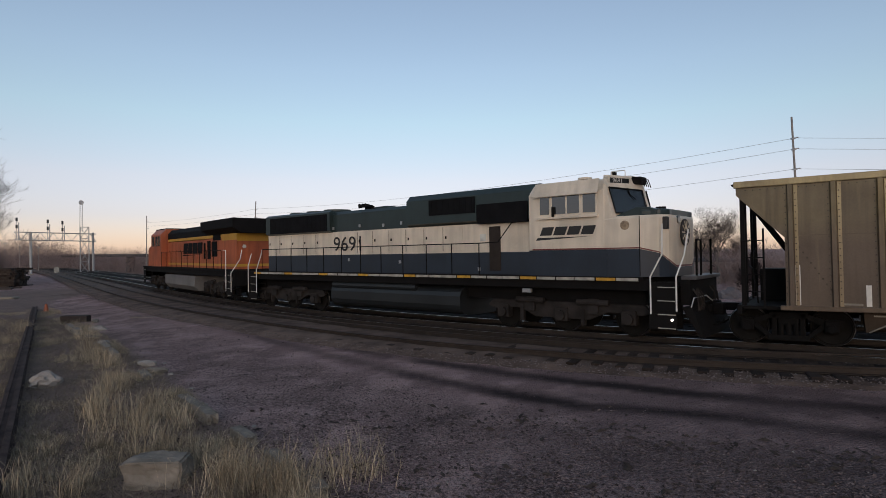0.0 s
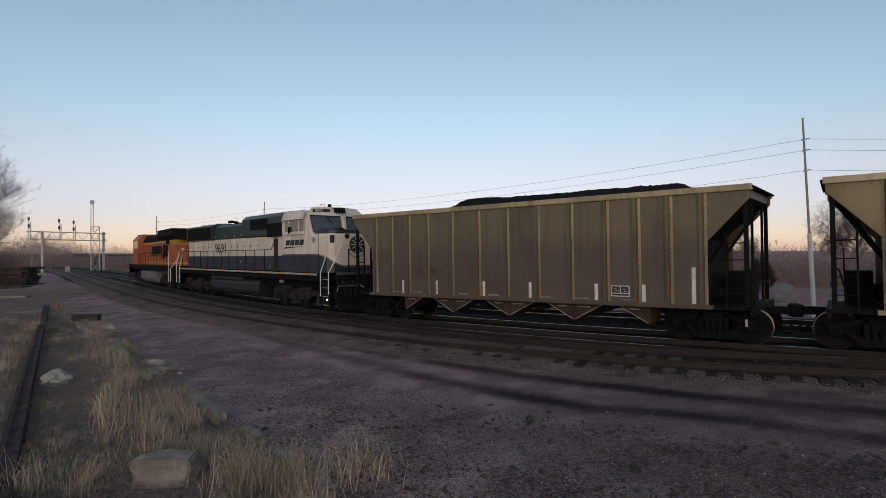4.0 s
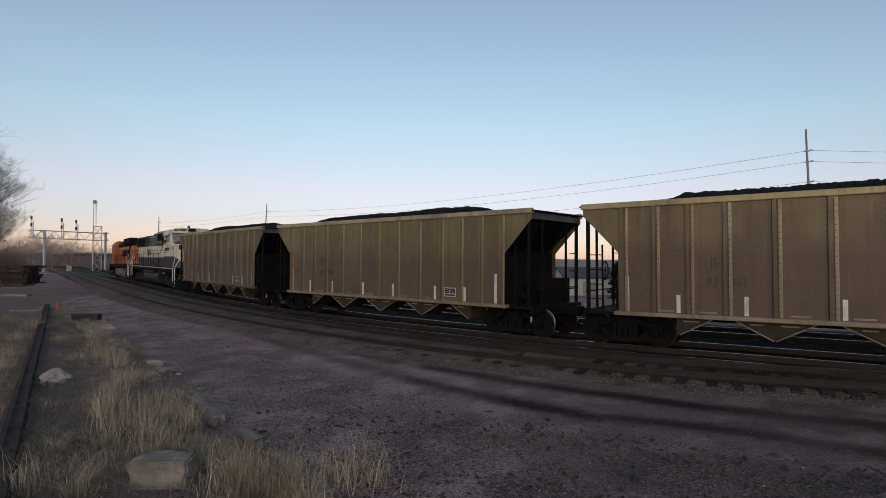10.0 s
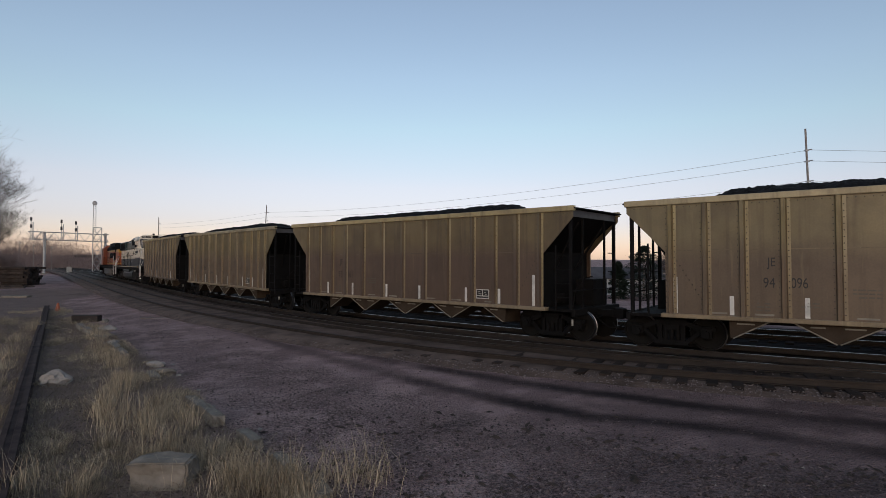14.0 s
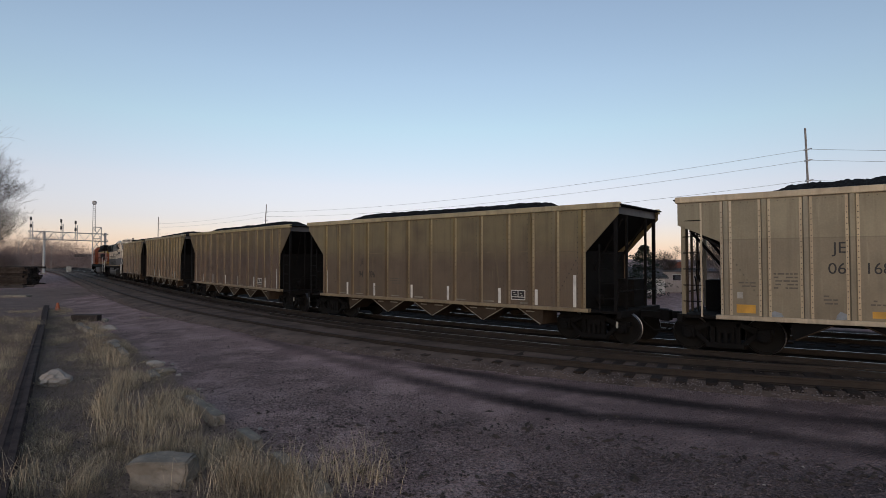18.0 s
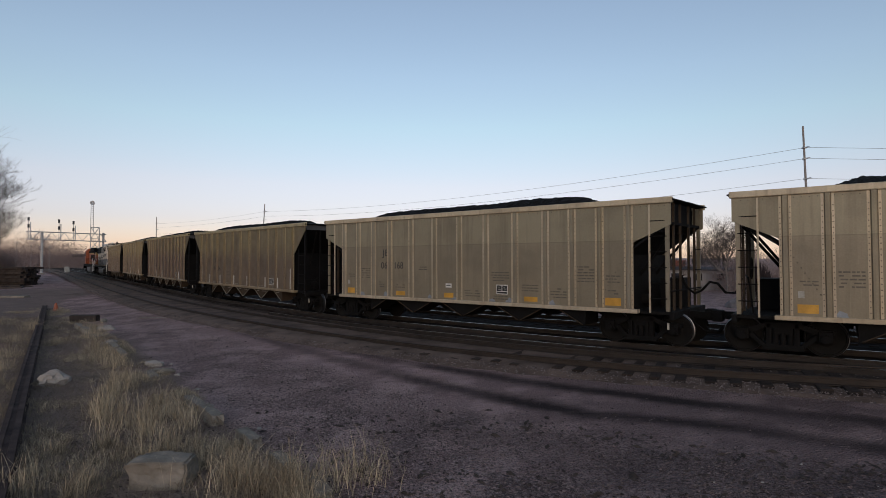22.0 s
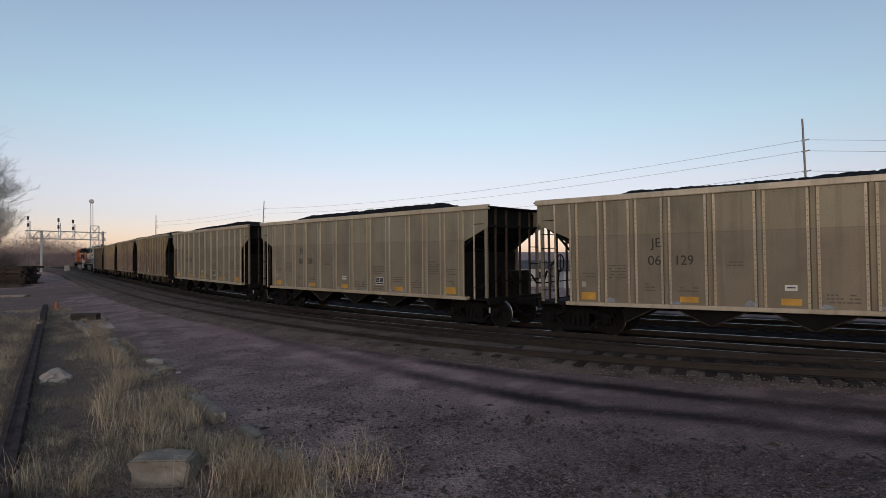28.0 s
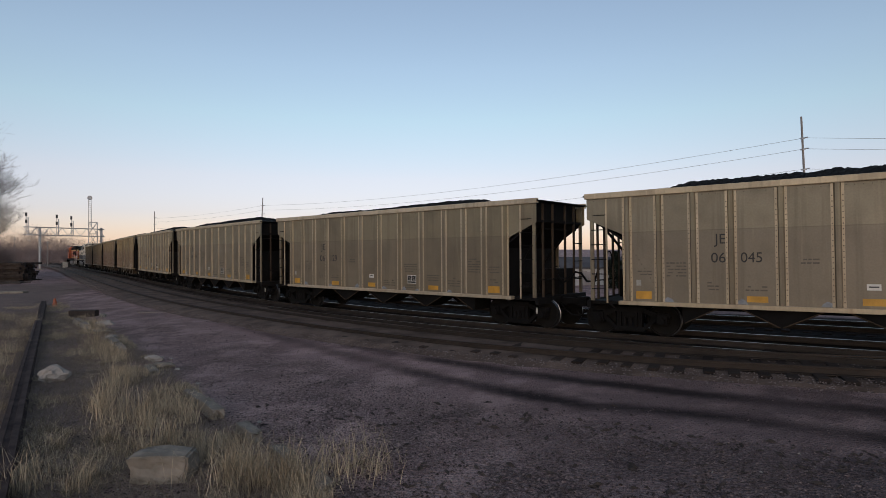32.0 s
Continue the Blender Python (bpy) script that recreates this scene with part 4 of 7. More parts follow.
for i in range(8):
    old = i < 4
    lab = "weathered brown ribbed coal hopper heaped with coal" if old else "grey aluminium ribbed coal hopper heaped with coal"
    car = hopper(old, lab, 20 + i)
    (mark_old if old else mark_new)(car, (NUMBERS_OLD + NUMBERS_NEW)[i])
    if not old:
        patches(car, i)
    HOPPERS.append(car)


# ---- engines ----
BRICK_PAINT = material("dark_red_pinstripe", (0.16, 0.03, 0.025), 0.5, 0.0, 0.2, 3.0, 0.0, 40)

def engine_truck(parent, x, spacing=2.1):
    bm = bmesh.new()
    box(bm, -2.2, 2.2, -0.5, 0.5, 0.55, 0.85, 0.03)
    truck = part("truck", bm, ENGINE_GEAR, parent)
    truck.matrix_basis = pose(x, 0, 0)
    for y in (1.02, -1.02):
        bm = bmesh.new()
        prism(bm, ((-2.75, 0.72), (-2.55, 0.92), (2.55, 0.92), (2.75, 0.72), (2.5, 0.62), (1.5, 0.70), (0.9, 0.42), (-0.9, 0.42), (-1.5, 0.70), (-2.5, 0.62)), "y", y - 0.08, y + 0.08, 0.015)
        for k in (-1, 0, 1):
            box(bm, k * spacing - 0.22, k * spacing + 0.22, y - 0.12, y + 0.16, 0.34, 0.76, 0.04)
            disc(bm, y + 0.14, y + 0.24, 0.15, k * spacing, 0.52, 14)
        for k in (-0.5, 0.5):
            box(bm, k * spacing - 0.16, k * spacing + 0.16, y + 0.05, y + 0.20, 0.60, 1.05, 0.03)
            tube(bm, (k * spacing - 0.5, y + 0.16, 0.95), (k * spacing + 0.5, y + 0.16, 0.95), 0.09, 10)
            box(bm, k * spacing + 0.30, k * spacing + 0.42, y - 0.05, y + 0.10, 0.25, 0.75)
        part("side_frame", bm, ENGINE_GEAR, truck)
    for k in (-1, 0, 1):
        ws = part("wheel_set", ENGINE_WHEELS, WHEEL, truck)
        ws.matrix_basis = pose(k * spacing, 0, ENGINE_R)
    return truck


def stanchion_rail(parent, xs, y, z0, z1, mat):
    """A handrail on stanchions, each a part."""
    for x in xs:
        part("stanchion", tube(bmesh.new(), (x, y, z0), (x, y, z1), 0.018, 6), mat, parent)
    part("hand_rail", tube(bmesh.new(), (xs[0], y, z1), (xs[-1], y, z1), 0.018, 6), mat, parent)


def grab(parent, pts, mat, r=0.022, name="hand_rail"):
    return part(name, path_tube(bmesh.new(), pts, r, 8), mat, parent)


def steps(parent, x, sgn, mat):
    """Corner steps: well plates and four treads with pale edges."""
    for y in (1.0, 1.50):
        part("step_plate", cube(x - 0.36, x + 0.36, y, y + 0.03, 0.35, 1.6), SOOT_SHADE, parent)
    for k in range(4):
        z = 0.38 + 0.36 * k
        part("step", cube(x - 0.34, x + 0.34, 1.03, 1.54, z, z + 0.035), SOOT_SHADE, parent)
        part("step_edge", cube(x - 0.34, x + 0.12, 1.545, 1.56, z, z + 0.025), DULL, parent)


def screen(parent, name, x0, x1, y, z0, z1, bars=10, mat=None):
    """A framed grille with upright louvres."""
    g = part(name, cube(x0, x1, y, y + 0.02, z0, z1), mat or GRILLE, parent)
    for k in range(bars):
        x = x0 + (x1 - x0) * (k + 0.5) / bars
        part("louvre", cube(x - 0.02, x + 0.02, y + 0.02, y + 0.028, z0 + 0.03, z1 - 0.03), GRILLE, g)
    return g


def plain_mark(parent, x0, x1, z0, z1, y, mat):
    """A company mark drawn as plain slanted bars over a swoosh."""
    n = 4
    w = (x1 - x0) / n
    for k in range(n):
        a = x0 + w * k
        bm = bmesh.new()
        s = -0.10
        prism(bm, ((a + 0.03, z0 + 0.15), (a + w - 0.03, z0 + 0.15), (a + w - 0.03 + s, z1), (a + 0.03 + s, z1)), "y", y, y + 0.004)
        part("emblem_bar", bm, mat, parent)
    bm = bmesh.new()
    prism(bm, ((x0 + 0.1, z0 + 0.09), (x1 + 0.05, z0 + 0.08), (x1 + 0.12, z0)), "y", y, y + 0.004)
    part("emblem_swoosh", bm, mat, parent)


def rings(levels):
    """A closed solid through outlines of equal count; each level's height is one number or one for every corner."""
    bm = bmesh.new()
    rows_ = [[bm.verts.new((x, y, z if isinstance(z, float) else z[k])) for k, (x, y) in enumerate(plan)] for plan, z in levels]
    for u, w in zip(rows_, rows_[1:]):
        for k in range(len(u)):
            j = (k + 1) % len(u)
            bm.faces.new((u[k], u[j], w[j], w[k]))
    bm.faces.new(rows_[0][::-1])
    bm.faces.new(rows_[-1])
    return bm


def engine_cream():
    """Six-axle engine, cab trailing: its nose looks back along the train (-x)."""
    e = thing("locomotive", "cream and dark green six-axle diesel locomotive with navy lower band", "locomotive", "engines of the train")
    # frame and walkway
    part("underframe", cube(-9.9, 9.85, -1.45, 1.45, 1.35, 1.66, 0.02), SOOT_SHADE, e)
    part("walkway", cube(-9.75, 9.9, -1.54, 1.54, 1.66, 1.73), SOOT_SHADE, e)
    for k in range(15):
        x = -9.0 + 1.27 * k
        part("sill_stripe", cube(x - 0.62, x + 0.0, 1.545, 1.552, 1.615, 1.70), DULL, e)
        part("sill_stripe", cube(x + 0.03, x + 0.6, 1.545, 1.552, 1.615, 1.70), DULL_YELLOW if k % 2 == 0 else DULL, e)
    # long hood in three bands
    part("hood_base", cube(-6.3, 8.9, -1.04, 1.04, 1.73, 2.47), NAVY, e)
    part("hood_side", cube(-6.3, 8.9, -1.04, 1.04, 2.47, 3.46), CREAM, e)
    bm = bmesh.new()
    prism(bm, ((-1.04, 3.46), (1.04, 3.46), (1.03, 4.20), (0.88, 4.33), (-0.88, 4.33), (-1.03, 4.20)), "x", -0.6, 8.9)
    part("hood_roof", bm, GREEN, e)
    # flared cooling section at the far end
    bm = bmesh.new()
    prism(bm, ((-1.04, 3.44), (1.04, 3.44), (1.22, 3.50), (1.22, 4.32), (1.08, 4.40), (-1.08, 4.40), (-1.22, 4.32), (-1.22, 3.50)), "x", 3.95, 8.82)
    part("radiator_hood", bm, GREEN, e)
    screen(e, "radiator_grille", 4.12, 8.45, 1.221, 3.50, 4.24, 14)
    for x in (4.9, 6.2, 7.5):
        part("radiator_fan", tube(bmesh.new(), (x, 0, 4.38), (x, 0, 4.52), 0.62, 20), GREEN, e)
    # dynamic brake and blower section by the cab
    bm = bmesh.new()
    prism(bm, ((-1.04, 3.50), (1.04, 3.50), (1.18, 3.56), (1.17, 4.44), (0.95, 4.64), (-0.95, 4.64), (-1.17, 4.44), (-1.18, 3.56)), "x", -6.3, -0.6)
    part("brake_hood", bm, GREEN, e)
    screen(e, "brake_grille", -3.85, -1.75, 1.186, 3.84, 4.40, 8)
    part("air_intake", cube(-5.95, -3.95, 1.04, 1.24, 3.44, 4.10), GRILLE, e)
    # stack, horn and roof details
    part("exhaust_stack", cube(1.2, 2.0, -0.4, 0.4, 4.31, 4.46, 0.03), GREEN, e)
    for dx in (-0.18, 0.0, 0.18):
        bm = bmesh.new()
        tube(bm, (2.4 + dx, 0.3, 4.52), (2.4 + dx, 0.72, 4.52), 0.035, 8, 0.09)
        part("horn", bm, SOOT_SHADE, e)
    part("horn_bracket", cube(2.15, 2.65, 0.25, 0.35, 4.32, 4.52), SOOT_SHADE, e)
    part("band_line", cube(-8.7, -6.3, 1.50, 1.506, 2.51, 2.545), BRICK_PAINT, e)
    # hood doors and latches
    for k in range(13):
        x = 8.4 - 0.93 * k
        if 2.0 < x < 4.3:
            continue
        d = part("hood_door", cube(x - 0.44, x + 0.44, 1.04, 1.055, 2.55, 3.38, 0.008), CREAM, e)
        part("latch", cube(x + 0.30, x + 0.36, 1.055, 1.075, 2.98, 3.08), SOOT_SHADE, d)
        part("door_gap", cube(x + 0.465, x + 0.485, 1.04, 1.046, 2.53, 3.40), DOOR_GAP, d)
    part("cabinet_door", cube(-4.80, -4.34, 1.04, 1.06, 1.85, 3.34, 0.01), RUST, e, "rust-brown hood door")
    part("notice", cube(-4.2, -3.95, 1.056, 1.060, 2.85, 3.1), WHITE, e)
    lettering("9691", 0.86, MARK, e, 3.92, 1.062, 2.64, 0.0, 1.16)
    for x, z in ((3.9, 3.56), (2.2, 3.60), (0.8, 3.56), (-0.2, 3.60), (2.9, 2.2), (-0.1, 2.1), (-3.9, 1.85)):
        part("lift_lug", cube(x - 0.05, x + 0.05, 1.04, 1.07, z, z + 0.12), GALV, e)
    # cab
    bm = bmesh.new()
    prism(bm, ((-1.50, 2.50), (1.50, 2.50), (1.50, 4.20), (1.18, 4.52), (0.6, 4.63), (-0.6, 4.63), (-1.18, 4.52), (-1.50, 4.20)), "x", -8.65, -6.18, 0.03)
    cab = part("cab", bm, CREAM, e)
    part("cab_base", cube(-8.72, -6.18, -1.50, 1.50, 1.73, 2.50), NAVY, e)
    # sloped front in three facets, with raked windscreens
    low = [(-8.62, 1.48), (-8.88, 1.46), (-9.46, 0.05), (-9.46, -0.05), (-8.88, -1.46), (-8.62, -1.48)]
    mid = [(-8.62, 1.48), (-8.68, 1.46), (-9.22, 0.05), (-9.22, -0.05), (-8.68, -1.46), (-8.62, -1.48)]
    top = [(-8.50, 1.15), (-8.58, 1.13), (-9.08, 0.05), (-9.08, -0.05), (-8.58, -1.13), (-8.50, -1.15)]
    part("cab_front", rings(((low, 3.36), (mid, 4.36), (top, 4.66))), CREAM, e)
    for sgn in (1, -1):
        bm = bmesh.new()
        corners = []
        for u, w in ((0.06, 0.90), (0.93, 0.86), (0.95, 0.18), (0.10, 0.16)):
            a, b = (Vector((x, sgn * y, 0)) for x, y in (low[1], low[2]))
            c, d = (Vector((x, sgn * y, 0)) for x, y in (mid[1], mid[2]))
            p = a.lerp(b, u).lerp(c.lerp(d, u), w)
            p.z = 3.36 + w
            corners.append(p + Vector((-0.90, sgn * 0.37, 0.2)) * 0.012)
        bm.faces.new([bm.verts.new(p) for p in corners])
        bmesh.ops.solidify(bm, geom=bm.faces[:], thickness=0.014)
        pane = part("windscreen", bm, GLASS, e)
        out = Vector((-0.90, sgn * 0.37, 0.2)) * 0.02
        part("gasket", path_tube(bmesh.new(), [p + out for p in corners + corners[:1]], 0.02), SOOT_SHADE, pane)
        m = corners[0].lerp(corners[1], 0.55) + out * 1.5
        part("wiper", path_tube(bmesh.new(), [m + Vector((0, 0, 0.03)), m + Vector((-0.04, -sgn * 0.05, -0.16)), m + Vector((-0.16, -sgn * 0.2, -0.3))], 0.014), SOOT_SHADE, pane)
    bm = bmesh.new()
    a, b = Vector((-8.66, 1.30, 0)), Vector((-8.98, 0.45, 0))
    out = Vector((-0.93, 0.36, 0.0))
    for lo_, hi_, deep in ((4.375, 4.585, 0.05),):
        v = [bm.verts.new(p + out * d_ + Vector((0, 0, z))) for d_ in (-0.12, deep) for p, z in ((a, lo_), (b, lo_), (b, hi_), (a, hi_))]
        for q in ((0, 1, 2, 3), (7, 6, 5, 4), (0, 4, 5, 1), (1, 5, 6, 2), (2, 6, 7, 3), (3, 7, 4, 0)):
            bm.faces.new([v[k] for k in q])
    board = part("number_board", bm, CREAM, e)
    bm = bmesh.new()
    bm.faces.new([bm.verts.new(p + out * 0.056 + Vector((0, 0, z))) for p, z in ((a.lerp(b, 0.08), 4.41), (a.lerp(b, 0.92), 4.41), (a.lerp(b, 0.92), 4.555), (a.lerp(b, 0.08), 4.555))])
    bmesh.ops.solidify(bm, geom=bm.faces[:], thickness=0.006)
    part("number_field", bm, MARK, board)
    num = lettering("9691", 0.17, WHITE, board, 0, 0, 0, 0.0, 1.2)
    q = a.lerp(b, 0.18) + out * 0.066
    num.matrix_basis = Matrix.Translation((q.x, q.y, 4.425)) @ Matrix.Rotation(math.atan2(b.y - a.y, b.x - a.x), 4, "Z") @ Matrix.Rotation(math.pi / 2, 4, "X") @ Matrix.Diagonal((1.2, 1, 1, 1))
    # grab irons and bell gear on the brow
    for k in range(4):
        y = 0.45 - 0.16 * k
        part("grab_iron", path_tube(bmesh.new(), [(-9.06, y, 4.62), (-9.36, y, 4.54), (-9.44, y, 4.3)], 0.014), SOOT_SHADE, e)
    part("headlight_box", cube(-9.30, -9.0, -0.1, 0.36, 4.40, 4.62, 0.04), SOOT_SHADE, e)
    # side windows under an awning
    wf = part("window_frame", cube(-8.45, -6.56, 1.50, 1.53, 3.46, 4.24, 0.01), CREAM, e)
    for x0, x1 in ((-8.40, -8.02), (-7.90, -7.52), (-7.46, -7.02), (-6.92, -6.60)):
        part("pane", cube(x0, x1, 1.53, 1.538, 3.58, 4.12), GLASS, wf)
    part("window_sill", cube(-8.48, -6.52, 1.50, 1.60, 3.44, 3.50), CREAM, e)
    bm = bmesh.new()
    prism(bm, ((1.50, 4.50), (1.47, 4.54), (1.64, 4.12), (1.61, 4.10)), "x", -8.52, -6.42)
    part("sun_awning", bm, CREAM, e)
    part("mirror", cube(-7.10, -7.04, 1.54, 1.62, 3.5, 3.8), SOOT_SHADE, e)
    plain_mark(e, -8.34, -6.54, 2.80, 3.20, 1.503, MARK)
    part("roof_rail", path_tube(bmesh.new(), [(-9.0, 0.8, 4.6), (-9.0, 0.8, 4.78), (-8.6, 0.8, 4.78), (-8.6, 0.8, 4.62)], 0.018), RAIL_PAINT, e)
    part("beacon", tube(bmesh.new(), (-8.4, 0.2, 4.68), (-8.4, 0.2, 4.84), 0.09, 12), SOOT_SHADE, e)
    part("antenna", tube(bmesh.new(), (-7.6, 0.5, 4.66), (-7.6, 0.5, 4.72), 0.22, 12), CREAM, e)
    # nose
    def nose_plan(g):
        return [(-8.62, 1.49 - g), (-9.64, 1.47 - g), (-10.12, 1.34 - g), (-10.30, 1.08 - g), (-10.36 + g, 0.70), (-10.36 + g, -0.70), (-10.30, -1.08 + g), (-10.12, -1.34 + g), (-9.64, -1.47 + g), (-8.62, -1.49 + g)]
    # the navy band sweeps down round the front of the nose
    plan = nose_plan(0.0)
    sweep = [2.50, 2.50, 2.38, 2.16, 1.98, 1.98, 2.16, 2.38, 2.50, 2.50]
    part("nose_base", rings(((nose_plan(-0.003), 1.73), (nose_plan(-0.003), sweep))), NAVY, e)
    part("nose", rings(((plan, sweep), (plan, 3.34), (nose_plan(0.05), 3.42))), CREAM, e)
    part("nose_stripe", rings(((nose_plan(-0.006), [z + 0.015 for z in sweep]), (nose_plan(-0.006), [z + 0.045 for z in sweep]))), BRICK_PAINT, e)
    bm = bmesh.new()
    prism(bm, nose_plan(0.10)[1:-1], "z", 3.40, 3.58, 0.05)
    part("nose_top", bm, GREEN, e)
    part("nose_ramp", prism(bmesh.new(), ((-8.85, 3.34), (-8.9, 3.44), (-9.50, 3.66), (-9.85, 3.64), (-10.05, 3.56), (-10.05, 3.34)), "y", -1.30, 1.30, 0.02), GREEN, e)
    part("nose_seam", cube(-9.655, -9.635, 1.468, 1.476, 1.75, 3.40), SOOT_SHADE, e)
    part("sand_hatch", tube(bmesh.new(), (-9.9, 0.5, 3.56), (-9.9, 0.5, 3.68), 0.14, 14), SOOT_SHADE, e)
    part("side_light", cube(-10.32, -10.16, 1.08, 1.24, 3.02, 3.36, 0.03), MARK, e)
    # a rust blotch on the nose side, shaped as a thin disc
    part("vent", tube(bmesh.new(), (-9.24, 1.47, 3.16), (-9.24, 1.485, 3.16), 0.13, 14), RUST_STAIN, e, "round rust stain on the cream nose")
    bm = bmesh.new()
    tube(bm, (-10.37, 0.0, 2.95), (-10.41, 0.0, 2.95), 0.38, 28)
    part("emblem_disc", bm, MARK, e)
    for k in range(10):
        a = 2 * math.pi * k / 10
        part("emblem_bar", tube(bmesh.new(), (-10.415, 0.1 * math.cos(a), 2.95 + 0.1 * math.sin(a)), (-10.415, 0.33 * math.cos(a), 2.95 + 0.33 * math.sin(a)), 0.018, 6), CREAM, e)
    part("headlight", tube(bmesh.new(), (-10.34, 0.5, 3.30), (-10.40, 0.5, 3.30), 0.11, 14), GLASS, e)
    # pilot, plough and corner steps
    part("pilot", cube(-10.88, -10.62, -1.25, 1.25, 1.0, 1.66, 0.02), SOOT_SHADE, e)
    part("frame_beam", cube(-9.6, 9.4, -0.95, 0.95, 0.92, 1.352), UNDER, e)
    bm = bmesh.new()
    prism(bm, ((-10.7, 0.95), (-10.95, 0.95), (-11.25, 0.2), (-11.15, 0.18)), "y", -1.4, 1.4)
    part("plough", bm, SOOT_SHADE, e)
    part("anticlimber", cube(-11.0, -10.62, -1.2, 1.2, 1.66, 1.76, 0.02), END_STEEL, e)
    steps(e, -10.25, -1, RAIL_PAINT)
    grab(e, [(-9.95, 1.56, 0.75), (-9.95, 1.56, 1.75), (-10.25, 1.50, 2.35), (-10.25, 1.45, 3.15)], RAIL_PAINT)
    grab(e, [(-10.62, 1.56, 0.85), (-10.62, 1.56, 1.75), (-10.75, 1.30, 2.3), (-10.78, 1.0, 3.0)], RAIL_PAINT)
    part("step_lamp", tube(bmesh.new(), (-10.5, 1.54, 0.62), (-10.5, 1.57, 0.62), 0.034, 12), LAMP_GLOW, e, "small lit white step lamp")
    part("ditch_light", tube(bmesh.new(), (-10.88, 0.95, 1.36), (-10.92, 0.95, 1.36), 0.07, 12), GLASS, e)
    for y in (1.05, 0.9, 0.75, 0.55, -0.5, -0.8):
        part("air_hose", path_tube(bmesh.new(), [(-10.88, y, 1.42), (-11.0, y + 0.02, 1.25), (-11.02, y - 0.03, 0.95), (-10.96, y - 0.05, 0.75)], 0.025), ENGINE_GEAR, e)
    part("chain", path_tube(bmesh.new(), [(-10.9, 0.75 - 0.1 * k, 2.6 - 0.22 * math.sin(math.pi * k / 8)) for k in range(9)], 0.014), SOOT_SHADE, e)
    part("uncoupling_lever", path_tube(bmesh.new(), [(-10.92, 1.35, 0.95), (-10.98, 1.3, 1.2), (-10.98, 0.2, 1.2), (-11.1, 0.05, 1.05)], 0.018), GALV, e)
    # front platform gear
    for y in (0.75, 0.35, -0.6):
        part("stanchion", tube(bmesh.new(), (-10.9, y, 1.75), (-10.9, y, 2.75), 0.03, 8), SOOT_SHADE, e)
    part("hand_rail", tube(bmesh.new(), (-10.9, 0.35, 2.72), (-10.9, 0.75, 2.72), 0.03, 8), SOOT_SHADE, e)
    # walkway rail on the near side
    stanchion_rail(e, [8.75 - 1.18 * k for k in range(12)], 1.50, 1.73, 2.78, SOOT_SHADE)
    grab(e, [(-4.2, 1.50, 2.78), (-5.0, 1.50, 2.80), (-5.5, 1.45, 3.4), (-6.0, 1.45, 3.45)], SOOT_SHADE, 0.018)
    # far end steps and rails
    steps(e, 9.55, 1, RAIL_PAINT)
    grab(e, [(9.17, 1.56, 0.7), (9.17, 1.56, 1.8), (8.85, 1.5, 2.5), (8.75, 1.5, 2.78)], RAIL_PAINT)
    grab(e, [(9.9, 1.56, 0.7), (9.9, 1.56, 2.0), (9.85, 1.4, 2.6)], RAIL_PAINT)
    part("pilot", cube(9.85, 10.1, -1.45, 1.45, 0.9, 1.70, 0.02), SOOT_SHADE, e)
    # tank, trucks and air gear
    bm = bmesh.new()
    prism(bm, [(1.38 * (1 if c > 0 else -1) * abs(c) ** 0.45, 0.80 + 0.54 * (1 if q > 0 else -1) * abs(q) ** 0.6) for c, q in ((math.cos(0.2618 * k + 0.13), math.sin(0.2618 * k + 0.13)) for k in range(24))], "x", -3.3, 3.7)
    part("fuel_tank", bm, TANK, e)
    for y in (1.25, -1.25):
        part("air_reservoir", tube(bmesh.new(), (-1.2, y, 1.22), (3.6, y, 1.22), 0.16, 14), TANK, e)
    part("box_valve", cube(-6.2, -5.9, 1.40, 1.5, 1.2, 1.32), GALV, e)
    engine_truck(e, -7.05, 2.12)
    engine_truck(e, 7.2, 2.0)
    coupler(e, -10.5, -1)
    coupler(e, 9.98, 1)
    return e


